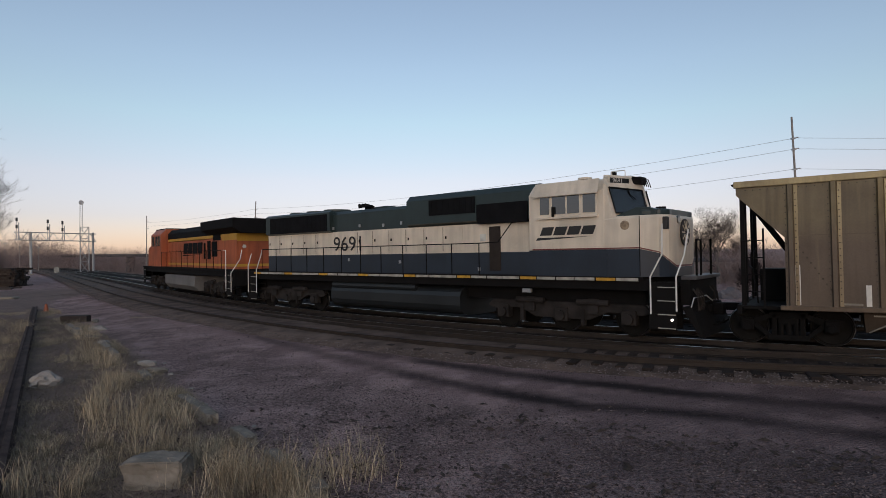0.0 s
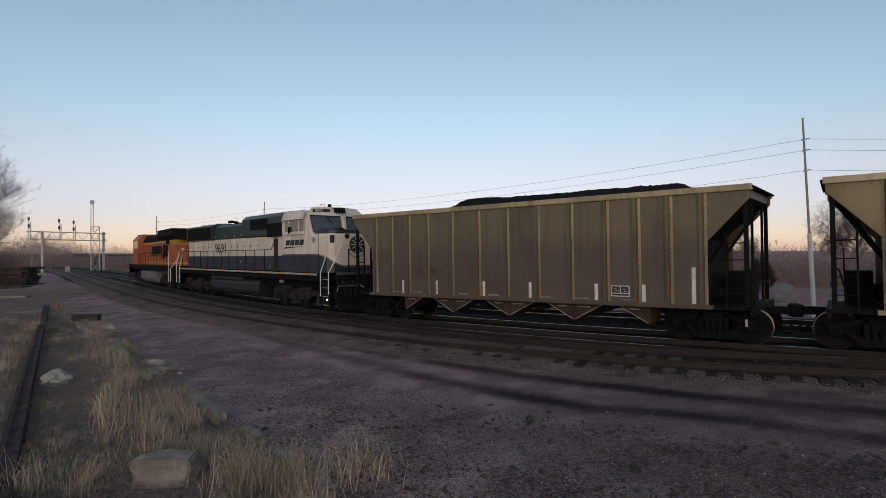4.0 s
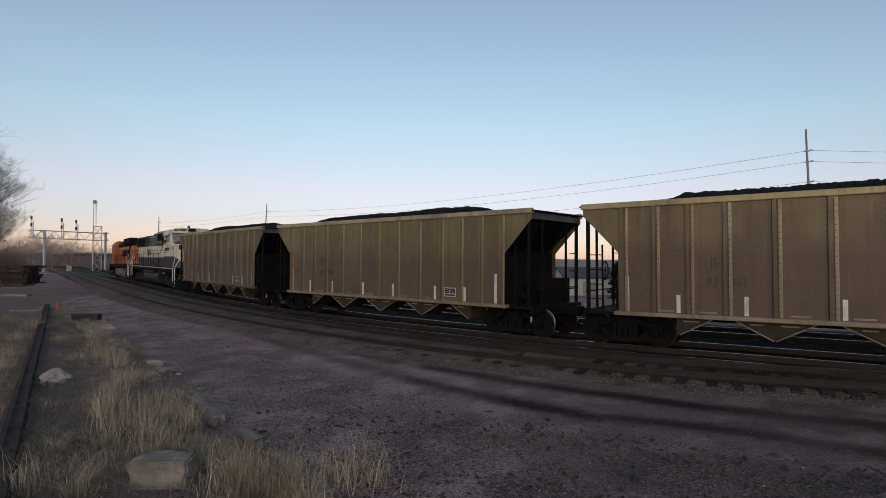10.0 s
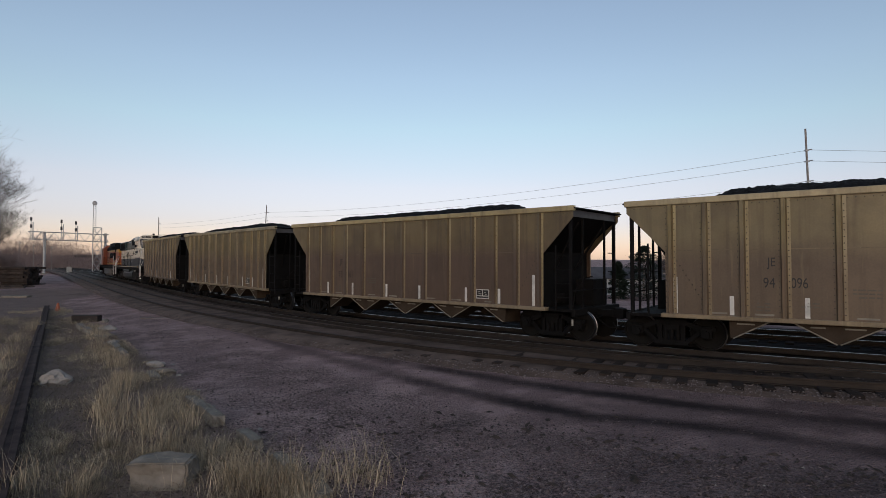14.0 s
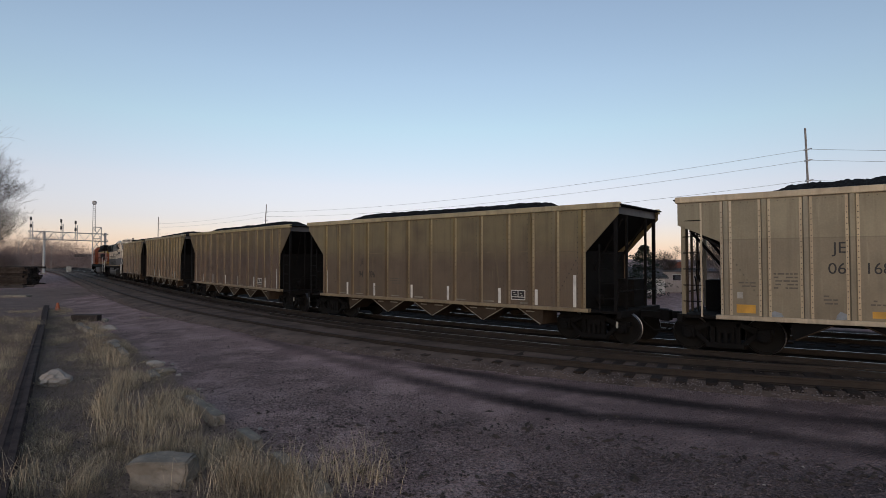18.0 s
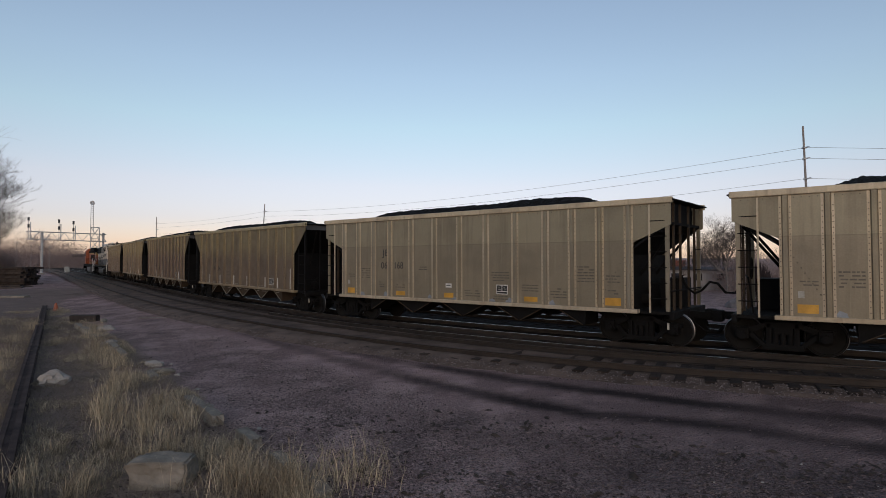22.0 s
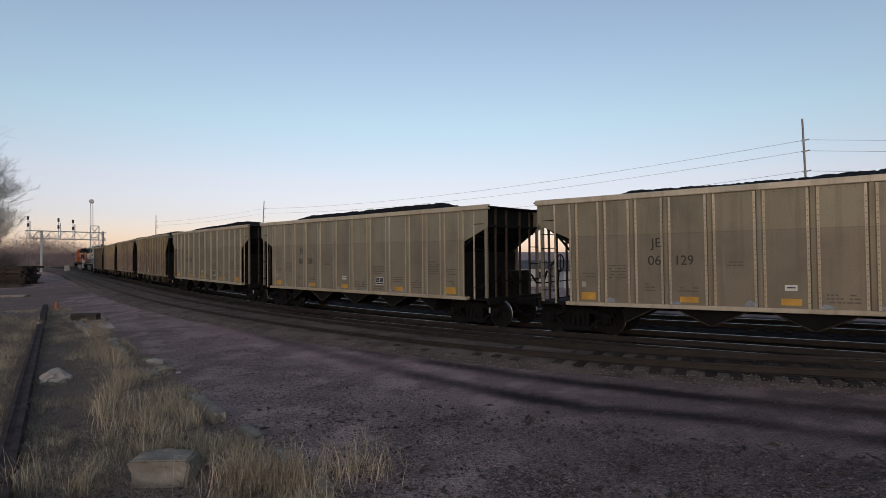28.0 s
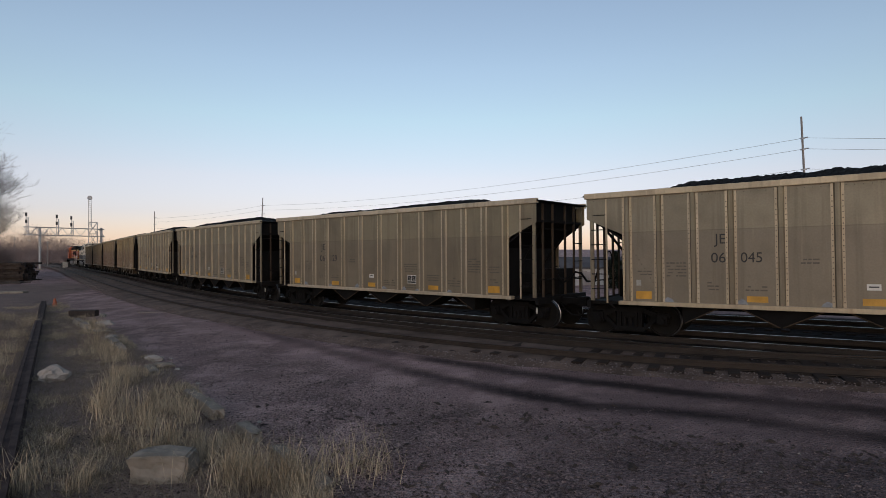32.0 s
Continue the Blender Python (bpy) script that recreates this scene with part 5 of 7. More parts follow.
def engine_orange():
    """Six-axle engine, cab leading (+x)."""
    e = thing("locomotive", "faded orange six-axle diesel locomotive with yellow stripes and black roof", "locomotive", "engines of the train")
    part("underframe", cube(-10.2, 10.0, -1.45, 1.45, 1.35, 1.66, 0.02), SOOT_SHADE, e)
    part("walkway", cube(-10.2, 10.2, -1.54, 1.54, 1.66, 1.76), SOOT_SHADE, e)
    part("hood_base", cube(-9.6, 4.6, -1.0, 1.0, 1.76, 2.12), ORANGE, e)
    part("hood_stripe", cube(-9.605, 4.6, -1.005, 1.005, 1.90, 2.04), GOLD, e)
    part("hood_side", cube(-9.6, 4.6, -1.0, 1.0, 2.12, 3.50), ORANGE, e)
    part("hood_stripe", cube(-9.6, 4.6, -1.0, 1.0, 3.54, 3.72), GOLD, e)
    part("stripe_block", cube(-9.61, -7.2, -1.006, 1.006, 3.36, 3.73), GOLD, e)
    bm = bmesh.new()
    prism(bm, ((-1.0, 3.72), (1.0, 3.72), (1.0, 4.1), (0.75, 4.4), (-0.75, 4.4), (-1.0, 4.1)), "x", -9.6, 4.6)
    part("hood_roof", bm, SOOT_SHADE, e)
    bm = bmesh.new()
    prism(bm, ((-1.0, 3.72), (1.0, 3.72), (1.5, 4.0), (1.5, 4.5), (-1.5, 4.5), (-1.5, 4.0)), "x", -10.4, -4.9)
    part("radiator_wing", bm, SOOT_SHADE, e)
    part("rear_stripe", cube(-9.62, -9.605, -0.98, 0.98, 3.3, 3.7), GOLD, e)
    for x0, x1, z0, z1 in ((-5.2, -4.6, 2.3, 3.4), (-6.4, -5.4, 2.45, 3.35), (-7.0, -5.7, 3.4, 4.0), (-4.2, -3.9, 2.3, 3.3)):
        screen(e, "side_grille", x0, x1, 1.0, z0, z1, 5)
    for k in range(8):
        x = 3.9 - 1.0 * k
        d = part("hood_door", cube(x - 0.46, x + 0.46, 1.0, 1.014, 2.3, 3.45, 0.008), ORANGE, e)
        part("latch", cube(x + 0.3, x + 0.36, 1.014, 1.03, 2.8, 2.9), SOOT_SHADE, d)
    plain_mark(e, -3.6, 0.6, 2.5, 3.35, 1.016, SOOT_SHADE)
    # cab and nose
    bm = bmesh.new()
    prism(bm, ((-1.48, 1.76), (1.48, 1.76), (1.48, 4.1), (1.1, 4.5), (-1.1, 4.5), (-1.48, 4.1)), "x", 4.6, 7.6, 0.03)
    part("cab", bm, ORANGE, e)
    part("cab_roof", cube(4.6, 7.7, -1.1, 1.1, 4.48, 4.56, 0.02), SOOT_SHADE, e)
    bm = bmesh.new()
    prism(bm, ((7.6, 1.76), (7.6, 4.4), (8.2, 3.5), (9.8, 3.1), (9.9, 1.76)), "y", -1.2, 1.2, 0.03)
    part("nose", bm, ORANGE, e)
    for x0, x1 in ((4.95, 5.55), (5.65, 6.25), (6.6, 7.2)):
        part("pane", cube(x0, x1, 1.48, 1.488, 3.25, 3.98), GLASS, e)
    stanchion_rail(e, [4.4 - 1.3 * k for k in range(11)], 1.50, 1.76, 2.8, SOOT_SHADE)
    steps(e, -9.9, -1, RAIL_PAINT)
    steps(e, 9.6, 1, RAIL_PAINT)
    grab(e, [(-9.5, 1.56, 0.6), (-9.5, 1.56, 2.4), (-9.3, 1.5, 2.8), (-8.9, 1.5, 2.8)], RAIL_PAINT)
    grab(e, [(-10.3, 1.56, 0.6), (-10.3, 1.56, 1.6), (-10.35, 1.1, 2.3), (-10.35, 1.0, 2.8)], RAIL_PAINT)
    part("pilot", cube(-10.5, -10.2, -1.45, 1.45, 0.9, 1.7, 0.02), SOOT_SHADE, e)
    part("pilot", cube(10.0, 10.4, -1.45, 1.45, 0.9, 1.7, 0.02), SOOT_SHADE, e)
    part("marker_light", tube(bmesh.new(), (-9.61, 0.6, 3.0), (-9.66, 0.6, 3.0), 0.1, 12), WHITE, e)
    bm = bmesh.new()
    prism(bm, ((-1.38, 0.6), (-1.1, 0.3), (1.1, 0.3), (1.38, 0.6), (1.38, 1.25), (-1.38, 1.25)), "x", -3.2, 3.9, 0.03)
    part("fuel_tank", bm, TANK_GREY, e)
    engine_truck(e, -6.8, 2.0)
    engine_truck(e, 6.8, 2.0)
    coupler(e, -10.4, -1)
    coupler(e, 10.4, 1)
    return e


SECOND = engine_cream()
FIRST = engine_orange()


# ---- beyond the tracks ----
def limb_tree(seed, height, spread, levels=6, trunk=0.25, droop=0.0, fork=3):
    """A leafless tree: tapered trunk, limbs and fine twigs as three-sided tubes."""
    rnd = random.Random(seed)
    tv, tf, cv, cf = [], [], [], []

    def seg(v, f, p, q, r0, r1, n):
        d = (q - p).normalized()
        a = d.orthogonal().normalized()
        b = d.cross(a)
        i = len(v)
        for c, r in ((p, r0), (q, r1)):
            for k in range(n):
                t = 2 * math.pi * k / n
                v.append(c + (a * math.cos(t) + b * math.sin(t)) * r)
        for k in range(n):
            f.append((i + k, i + (k + 1) % n, i + n + (k + 1) % n, i + n + k))

    def grow(p, d, length, r, level):
        steps_ = 3 if level < 3 else 2
        for k in range(steps_):
            d = (d + Vector((rnd.uniform(-1, 1), rnd.uniform(-1, 1), rnd.uniform(-0.6, 0.8 - droop))) * 0.22).normalized()
            q = p + d * (length / steps_)
            r2 = r * (0.86 if level else 0.9)
            if level < 2:
                seg(tv, tf, p, q, r, r2, 7)
            else:
                seg(cv, cf, p, q, max(r, 0.008), max(r2, 0.005), 3)
            p, r = q, r2
            if level < levels and k >= (0 if level else 1):
                for _ in range(1 if level else 2):
                    side = Vector((rnd.uniform(-1, 1), rnd.uniform(-1, 1), rnd.uniform(-0.1, 0.7))).normalized()
                    grow(p, (d * 0.55 + side * spread).normalized(), length * rnd.uniform(0.55, 0.8), r * 0.55, level + 1)
        if level < levels:
            for _ in range(fork - 1):
                side = Vector((rnd.uniform(-1, 1), rnd.uniform(-1, 1), rnd.uniform(-0.1, 0.8))).normalized()
                grow(p, (d * 0.7 + side * spread).normalized(), length * rnd.uniform(0.6, 0.85), r * 0.7, level + 1)

    grow(Vector((0, 0, -0.3)), Vector((0, 0, 1)), height * 0.36, trunk, 0)
    top = max(v.z for v in cv)
    k = height / top
    return [v * k for v in tv], tf, [v * k for v in cv], cf


TREES = {}


def bare_tree(kind, x, y, turn, label, scale=1.0, z=None):
    seed, height, spread, levels, trunk = kind
    if kind not in TREES:
        tv, tf, cv, cf = limb_tree(seed, height, spread, levels, trunk)
        me, me2 = bpy.data.meshes.new("trunk"), bpy.data.meshes.new("crown")
        me.from_pydata(tv, [], tf)
        me2.from_pydata(cv, [], cf)
        me.materials.append(BARK)
        me2.materials.append(TWIG)
        TREES[kind] = (me, me2)
    t = thing("bare_tree", label, "tree", "leafless trees")
    t.matrix_basis = pose(x, y, ground_height(x, y) if z is None else z, 0, 0, turn) @ Matrix.Diagonal((scale, scale, scale, 1))
    part("trunk", TREES[kind][0], BARK, t)
    part("crown", TREES[kind][1], TWIG, t)
    return t


TWIG = material("bare_twigs", (0.105, 0.086, 0.078), 0.9, 0.0, 0.2, 2.0, 0.0, 30)
NEEDLE = material("dark_conifer_needles", (0.030, 0.042, 0.030), 0.8, 0.0, 0.4, 2.0, 0.0, 30)
BRUSH = material("reddish_dry_brush", (0.33, 0.25, 0.225), 0.95, 0.0, 0.35, 0.4, 0.0, 30)
BRICK = material("red_brick", (0.30, 0.11, 0.075), 0.9, 0.0, 0.25, 2.0, 0.2, 20)
PALE_WALL = material("pale_painted_wall", (0.50, 0.49, 0.47), 0.7, 0.0, 0.15, 0.5, 0.1, 10, streak=0.2)
GREY_WALL = material("grey_block_wall", (0.34, 0.31, 0.30), 0.85, 0.0, 0.2, 0.5, 0.2, 10, streak=0.3)
ROOF = material("dark_felt_roof", (0.10, 0.095, 0.10), 0.85, 0.0, 0.25, 0.6, 0.2, 10)
OLD_TIMBER = material("weathered_black_timber", (0.055, 0.045, 0.040), 0.9, 0.0, 0.4, 3.0, 0.5, 25, rand=0.3)
SIGNAL = material("black_signal_paint", (0.03, 0.03, 0.032), 0.6, 0.0, 0.2, 3.0, 0.0, 30)

OAK = (5, 15.0, 0.75, 6, 0.34)
ELM = (11, 14.0, 0.9, 6, 0.30)
THIN = (23, 11.0, 0.7, 6, 0.18)
BROAD = (31, 14.3, 1.15, 6, 0.40)
# the mass of trees at the west edge of the yard
for kind, x, y, turn, sc in ((OAK, -55.5, 62, 20, 1.38), (ELM, -53.7, 57.5, 130, 1.28), (OAK, -58.8, 60, 170, 1.44), (ELM, -58.1, 66, 10, 1.34), (ELM, -56.2, 60, 250, 1.34), (OAK, -59.8, 68, 240, 1.48), (ELM, -56.8, 54, 300, 1.42), (THIN, -61.6, 73, 60, 1.2), (THIN, -66.1, 80, 10, 1.1), (ELM, -57.7, 63, 75, 1.3), (OAK, -57.2, 57, 95, 1.2), (ELM, -58.4, 62, 205, 1.3), (OAK, -58.0, 64, 320, 1.2), (ELM, -56.9, 58.5, 40, 1.1), (ELM, -55.4, 59, 160, 1.1), (OAK, -55.2, 61, 280, 1.05), (ELM, -55.8, 63, 100, 1.15), (OAK, -55.0, 64, 15, 1.05), (ELM, -56.4, 61, 340, 1.2)):
    bare_tree(kind, x, y, turn, "tall leafless grey-brown tree at the edge of the yard", sc)
# trees beyond the tracks
for kind, x, y, turn, sc in ((ELM, 43.1, 84, 0, 0.86), (BROAD, 59.6, 84, 100, 1.0), (THIN, 47, 98, 30, 0.8), (THIN, 53, 100, 200, 0.8), (OAK, 74, 88, 310, 0.9), (THIN, 66, 95, 170, 0.95), (THIN, 39, 92, 80, 0.7)):
    bare_tree(kind, x, y, turn, "leafless pale brown tree beyond the tracks", sc)


def conifer(x, y, height, radius, seed, label, z=None):
    rnd = random.Random(seed)
    t = thing("conifer_tree", label, "tree", "evergreen trees")
    t.matrix_basis = pose(x, y, ground_height(x, y) if z is None else z)
    part("trunk", tube(bmesh.new(), (0, 0, -0.3), (0, 0, height * 0.9), 0.16, 8, 0.03), BARK, t)
    v, f = [], []
    for _ in range(5200):
        u = rnd.random() ** 0.8
        z = height * (0.08 + 0.92 * u)
        rr = radius * min(1.0, 1.25 * (1 - u) ** 0.6) * (0.75 + 0.25 * math.sin(z * 5)) * (0.35 + 0.65 * rnd.random())
        a = rnd.uniform(0, 2 * math.pi)
        rr *= 1 + 0.25 * math.sin(3 * a + z)
        c = Vector((rr * math.cos(a), rr * math.sin(a), z - 0.15 * rr))
        d = Vector((math.cos(a), math.sin(a), rnd.uniform(-0.5, 0.2))) * rnd.uniform(0.18, 0.36)
        w = Vector((-math.sin(a), math.cos(a), rnd.uniform(-0.5, 0.5))) * rnd.uniform(0.05, 0.11)
        i = len(v)
        v += [c - w, c + d * 0.5 - w * 1.3, c + d, c + d * 0.5 + w * 1.3, c + w]
        f.append((i, i + 1, i + 2, i + 3, i + 4))
    raw("crown", v, f, NEEDLE, t)
    return t


conifer(28.8, 80, 7.9, 3.7, 3, "broad dark evergreen tree beside a pale shed", z=-3.4)
conifer(25.2, 80, 5.6, 1.6, 4, "slim dark evergreen tree beside a pale shed", z=-3.4)


def brush_belt(name, x0, y0, x1, y1, depth, height, count, seed, label, z=None, mat=None):
    """A belt of dry undergrowth: bushes of countless thin twigs fanning out from the ground."""
    rnd = random.Random(seed)
    v, f = [], []
    for _ in range(count // 24):
        k = rnd.random()
        x, y = x0 + (x1 - x0) * k + rnd.uniform(-1, 1), y0 + (y1 - y0) * k + rnd.uniform(0, depth)
        g = ground_height(x, y) if z is None else z
        h = height * max(0.3, 0.66 + 0.5 * noise.noise((x * 0.06, y * 0.06, seed))) * rnd.uniform(0.6, 1.1)
        for _ in range(24):
            a, u = rnd.uniform(0, 2 * math.pi), rnd.random()
            out = 0.36 * h * (0.35 + 0.65 * math.sin(math.pi * min(1.0, u * 0.8 + 0.15))) * rnd.random() ** 0.5
            p = Vector((x + math.cos(a) * out, y + math.sin(a) * out, g - 0.1 + h * u))
            d = Vector((math.cos(a) * 0.7, math.sin(a) * 0.7, rnd.uniform(0.1, 1.1))) * h * rnd.uniform(0.05, 0.16)
            w = Vector((rnd.uniform(-1, 1), rnd.uniform(-1, 1), rnd.uniform(-0.5, 0.5))).normalized() * rnd.uniform(0.008, 0.020) * max(1.0, height / 4)
            i = len(v)
            v += [p - w, p + w, p + d * 0.5 + w, p + d]
            f.append((i, i + 1, i + 2, i + 3))
    ob = raw(name, v, f, mat or BRUSH)
    return tagged(ob, label, "brush", kind="stuff")


def bush(x, y, radius, height, seed, label):
    """A dense rounded bush of fine dark twigs."""
    rnd = random.Random(seed)
    v, f = [], []
    for _ in range(5200):
        a, u = rnd.uniform(0, 2 * math.pi), rnd.random()
        d = Vector((math.cos(a) * (1 - u * u) ** 0.5, math.sin(a) * (1 - u * u) ** 0.5, u))
        k = 0.78 + 0.22 * noise.noise(d * 2.5 + Vector((seed, 0, 0)))
        tip = Vector((d.x * radius, d.y * radius, d.z * height)) * k * rnd.uniform(0.55, 1.05)
        p = tip * rnd.uniform(0.4, 0.75)
        w = Vector((rnd.uniform(-1, 1), rnd.uniform(-1, 1), rnd.uniform(-1, 1))).normalized() * rnd.uniform(0.015, 0.05)
        q = p.lerp(tip, 0.5) + w * 2
        i = len(v)
        v += [p - w, p + w, q + w, tip, q - w]
        f.append((i, i + 1, i + 2, i + 3, i + 4))
    t = thing("bush", label, "bush")
    t.matrix_basis = pose(x, y, ground_height(x, y) - 0.1)
    raw("crown", v, f, DARK_TWIG, t)
    part("stem", tube(bmesh.new(), (0, 0, 0), (0, 0, height * 0.5), 0.12, 8, 0.05), BARK, t)
    return t


DARK_TWIG = material("dark_purple_brown_twigs", (0.055, 0.042, 0.042), 0.95, 0.0, 0.3, 1.0, 0.0, 30)
bush(40.0, 70, 2.5, 6.0, 3, "dense dark leafless rounded bush beyond the tracks")


def heap(x, y, r, h, seed, label):
    """A tipped heap of pale grit."""
    bm = bmesh.new()
    bmesh.ops.create_icosphere(bm, subdivisions=4, radius=1.0)
    for p in bm.verts:
        k = 1 + 0.25 * noise.noise(p.co * 1.7 + Vector((seed, 0, 0))) + 0.06 * noise.noise(p.co * 7)
        p.co = Vector((p.co.x * r * k, p.co.y * r * k, p.co.z * h * k))
    ob = part("grit_mound", bm, GRIT)
    ob.matrix_basis = pose(x, y, ground_height(x, y) - 0.1)
    return tagged(ob, label, "heap", "heaps beyond the tracks")


GRIT = material("pale_grey_grit", (0.18, 0.16, 0.16), 0.95, 0.0, 0.25, 1.2, 0.6, 14)
for k, (x, y, r, h) in enumerate(((36.2, 60, 1.7, 2.0), (33.2, 62, 1.5, 1.2), (46.5, 62, 2.6, 1.5), (53.0, 64, 3.0, 1.3))):
    heap(x, y, r, h, k, "tipped heap of pale grey grit beyond the tracks")
brush_belt("undergrowth", -76, 88, -62.5, 79, 5, 5.5, 90000, 1, "tangled dry brush under the trees")
brush_belt("far_woods", -260, 150, -80, 192, 30, 12.5, 210000, 2, "distant reddish leafless woods beyond the signal bridge")
brush_belt("far_woods", -400, 400, 420, 420, 40, 11.0, 60000, 4, "hazy distant line of leafless woods", z=-5)
brush_belt("hedge", 43, 78, 90, 70, 12, 7.5, 90000, 5, "brown leafless hedge beyond the tracks")
brush_belt("scrub", 32, 57, 80, 50, 10, 2.4, 40000, 8, "low brown leafless scrub on the bank beyond the tracks")
brush_belt("hedge", -20, 105, 26, 96, 12, 5.0, 70000, 6, "reddish-brown leafless hedge beyond the tracks")


def shed(name, x, y, turn, length, width, eave, ridge, wall, roof, label, doors=0, windows=0, z=None):
    """A plain low building with walls, pitched roof, doors and windows; its long front looks down -y."""
    b = thing(name, label, "building")
    b.matrix_basis = pose(x, y, (ground_height(x, y) if z is None else z) - 0.1, 0, 0, turn)
    bm = bmesh.new()
    prism(bm, ((-width / 2, 0), (width / 2, 0), (width / 2, eave), (0, ridge), (-width / 2, eave)), "x", -length / 2, length / 2)
    part("wall", bm, wall, b)
    for sgn in (1, -1):
        bm = bmesh.new()
        prism(bm, ((sgn * (width / 2 + 0.4), eave - 0.12), (0, ridge + 0.05), (0, ridge + 0.22), (sgn * (width / 2 + 0.4), eave + 0.06)), "x", -length / 2 - 0.4, length / 2 + 0.4)
        part("roof", bm, roof, b)
    for k in range(doors):
        xx = -length / 2 + length * (k + 0.5) / doors
        d = part("door", cube(xx - 1.2, xx + 1.2, -width / 2 - 0.06, -width / 2 - 0.01, 0.1, min(2.7, eave - 0.3)), GREY_WALL, b)
        for j in range(4):
            part("door_panel", cube(xx - 1.1, xx + 1.1, -width / 2 - 0.09, -width / 2 - 0.06, 0.15 + 0.62 * j, 0.70 + 0.62 * j), GREY_WALL, d)
    for k in range(windows):
        xx = -length / 2 + length * (k + 1.0) / (windows + 0.5)
        w = part("window", cube(xx - 0.6, xx + 0.6, -width / 2 - 0.05, -width / 2 - 0.01, eave - 1.7, eave - 0.6), GLASS, b)
        part("window_frame", cube(xx - 0.68, xx + 0.68, -width / 2 - 0.08, -width / 2 - 0.05, eave - 0.6, eave - 0.52), PALE_WALL, w)
        part("window_sill", cube(xx - 0.72, xx + 0.72, -width / 2 - 0.12, -width / 2 - 0.05, eave - 1.78, eave - 1.7), CONCRETE, w)
    return b


shed("workshop_building", 43, 95, -6, 16, 9, 4.2, 4.4, GREY_WALL, ROOF, "long grey block workshop with a flat dark roof", 2, 4, -3.5)
shed("pale_shed", 27, 92, 4, 16, 8, 3.2, 4.6, PALE_WALL, ROOF, "low pale shed with a pitched roof", 2, 3, -3.5)
shed("pale_shed", 12, 96, 8, 12, 7, 3.4, 4.4, PALE_WALL, ROOF, "low white shed with a pitched roof and hedge", 1, 3, -3.5)
stack = thing("brick_chimney", "square red brick chimney behind the workshop roof", "chimney")
stack.matrix_basis = pose(40.9, 97, -3.2)
part("shaft", cube(-1.1, 1.1, -0.9, 0.9, 0, 5.0, 0.03), BRICK, stack)
part("cap", cube(-1.2, 1.2, -1.0, 1.0, 5.0, 5.25, 0.03), BRICK, stack)


# ---- poles and wires ----
def utility_pole(x, y, top, lean, arms, label, r=0.12):
    p = thing("utility_pole", label, "pole", "pole line")
    z = ground_height(x, y)
    p.matrix_basis = pose(x, y, z, 0, lean, 0)
    h = top - z
    part("shaft", tube(bmesh.new(), (0, 0, -0.4), (0, 0, h), r, 12, r * 0.62), POLE, p)
    for k, zz in enumerate(arms):
        part("insulator", tube(bmesh.new(), (0.1, 0, h - zz), (0.45, 0, h - zz + 0.05), 0.05, 8), GALV, p)
        part("bracket", cube(-0.14, 0.14, -0.14, 0.14, h - zz - 0.08, h - zz + 0.02), GALV, p)
    return p


P1, P2, P3 = (30.6, 46.0, 13.4), (-32.5, 103.0, 11.8), (-64.0, 128.0, 10.95)
pole = utility_pole(*P1, -3.0, (1.75, 2.65, 4.3), "tall leaning grey pole carrying three wires")
part("sleeve", tube(bmesh.new(), (0, 0, -0.3), (0, 0, 6.9), 0.17, 12), PALE_WALL, pole, "pale sleeve round the foot")
utility_pole(*P2, 2.5, (1.4, 2.9, 4.2), "distant leaning grey pole with short side arms")
utility_pole(*P3, 0.5, (1.4, 2.9), "distant upright grey pole with short side arms")


def wire(a, b, sag, label="thin dark overhead wire between poles"):
    a, b = Vector(a), Vector(b)
    bm = bmesh.new()
    pts = []
    for k in range(25):
        u = k / 24
        p = a.lerp(b, u)
        p.z -= sag * 4 * u * (1 - u)
        pts.append(p)
    path_tube(bm, pts, 0.013, 5)
    return tagged(part("overhead_wire", bm, WIRE), label, "wire", "overhead wires")


for dz, sag in ((1.75, 1.2), (2.65, 1.2), (4.3, 1.2)):
    wire((P1[0] - 0.5, P1[1], P1[2] - dz), (P2[0] + 0.8, P2[1], P2[2] - dz * 0.95 + 0.3), sag)
    wire((P1[0] - 0.5, P1[1], P1[2] - dz), (92, 40, P1[2] - dz + 0.1), 0.5)
    wire((P2[0] + 0.8, P2[1], P2[2] - dz * 0.95 + 0.3), (P3[0], P3[1], P3[2] - dz * 0.9), 0.4)


# ---- signal bridge ----
def beam(bm, a, b, r=0.05):
    return tube(bm, a, b, r, 5)


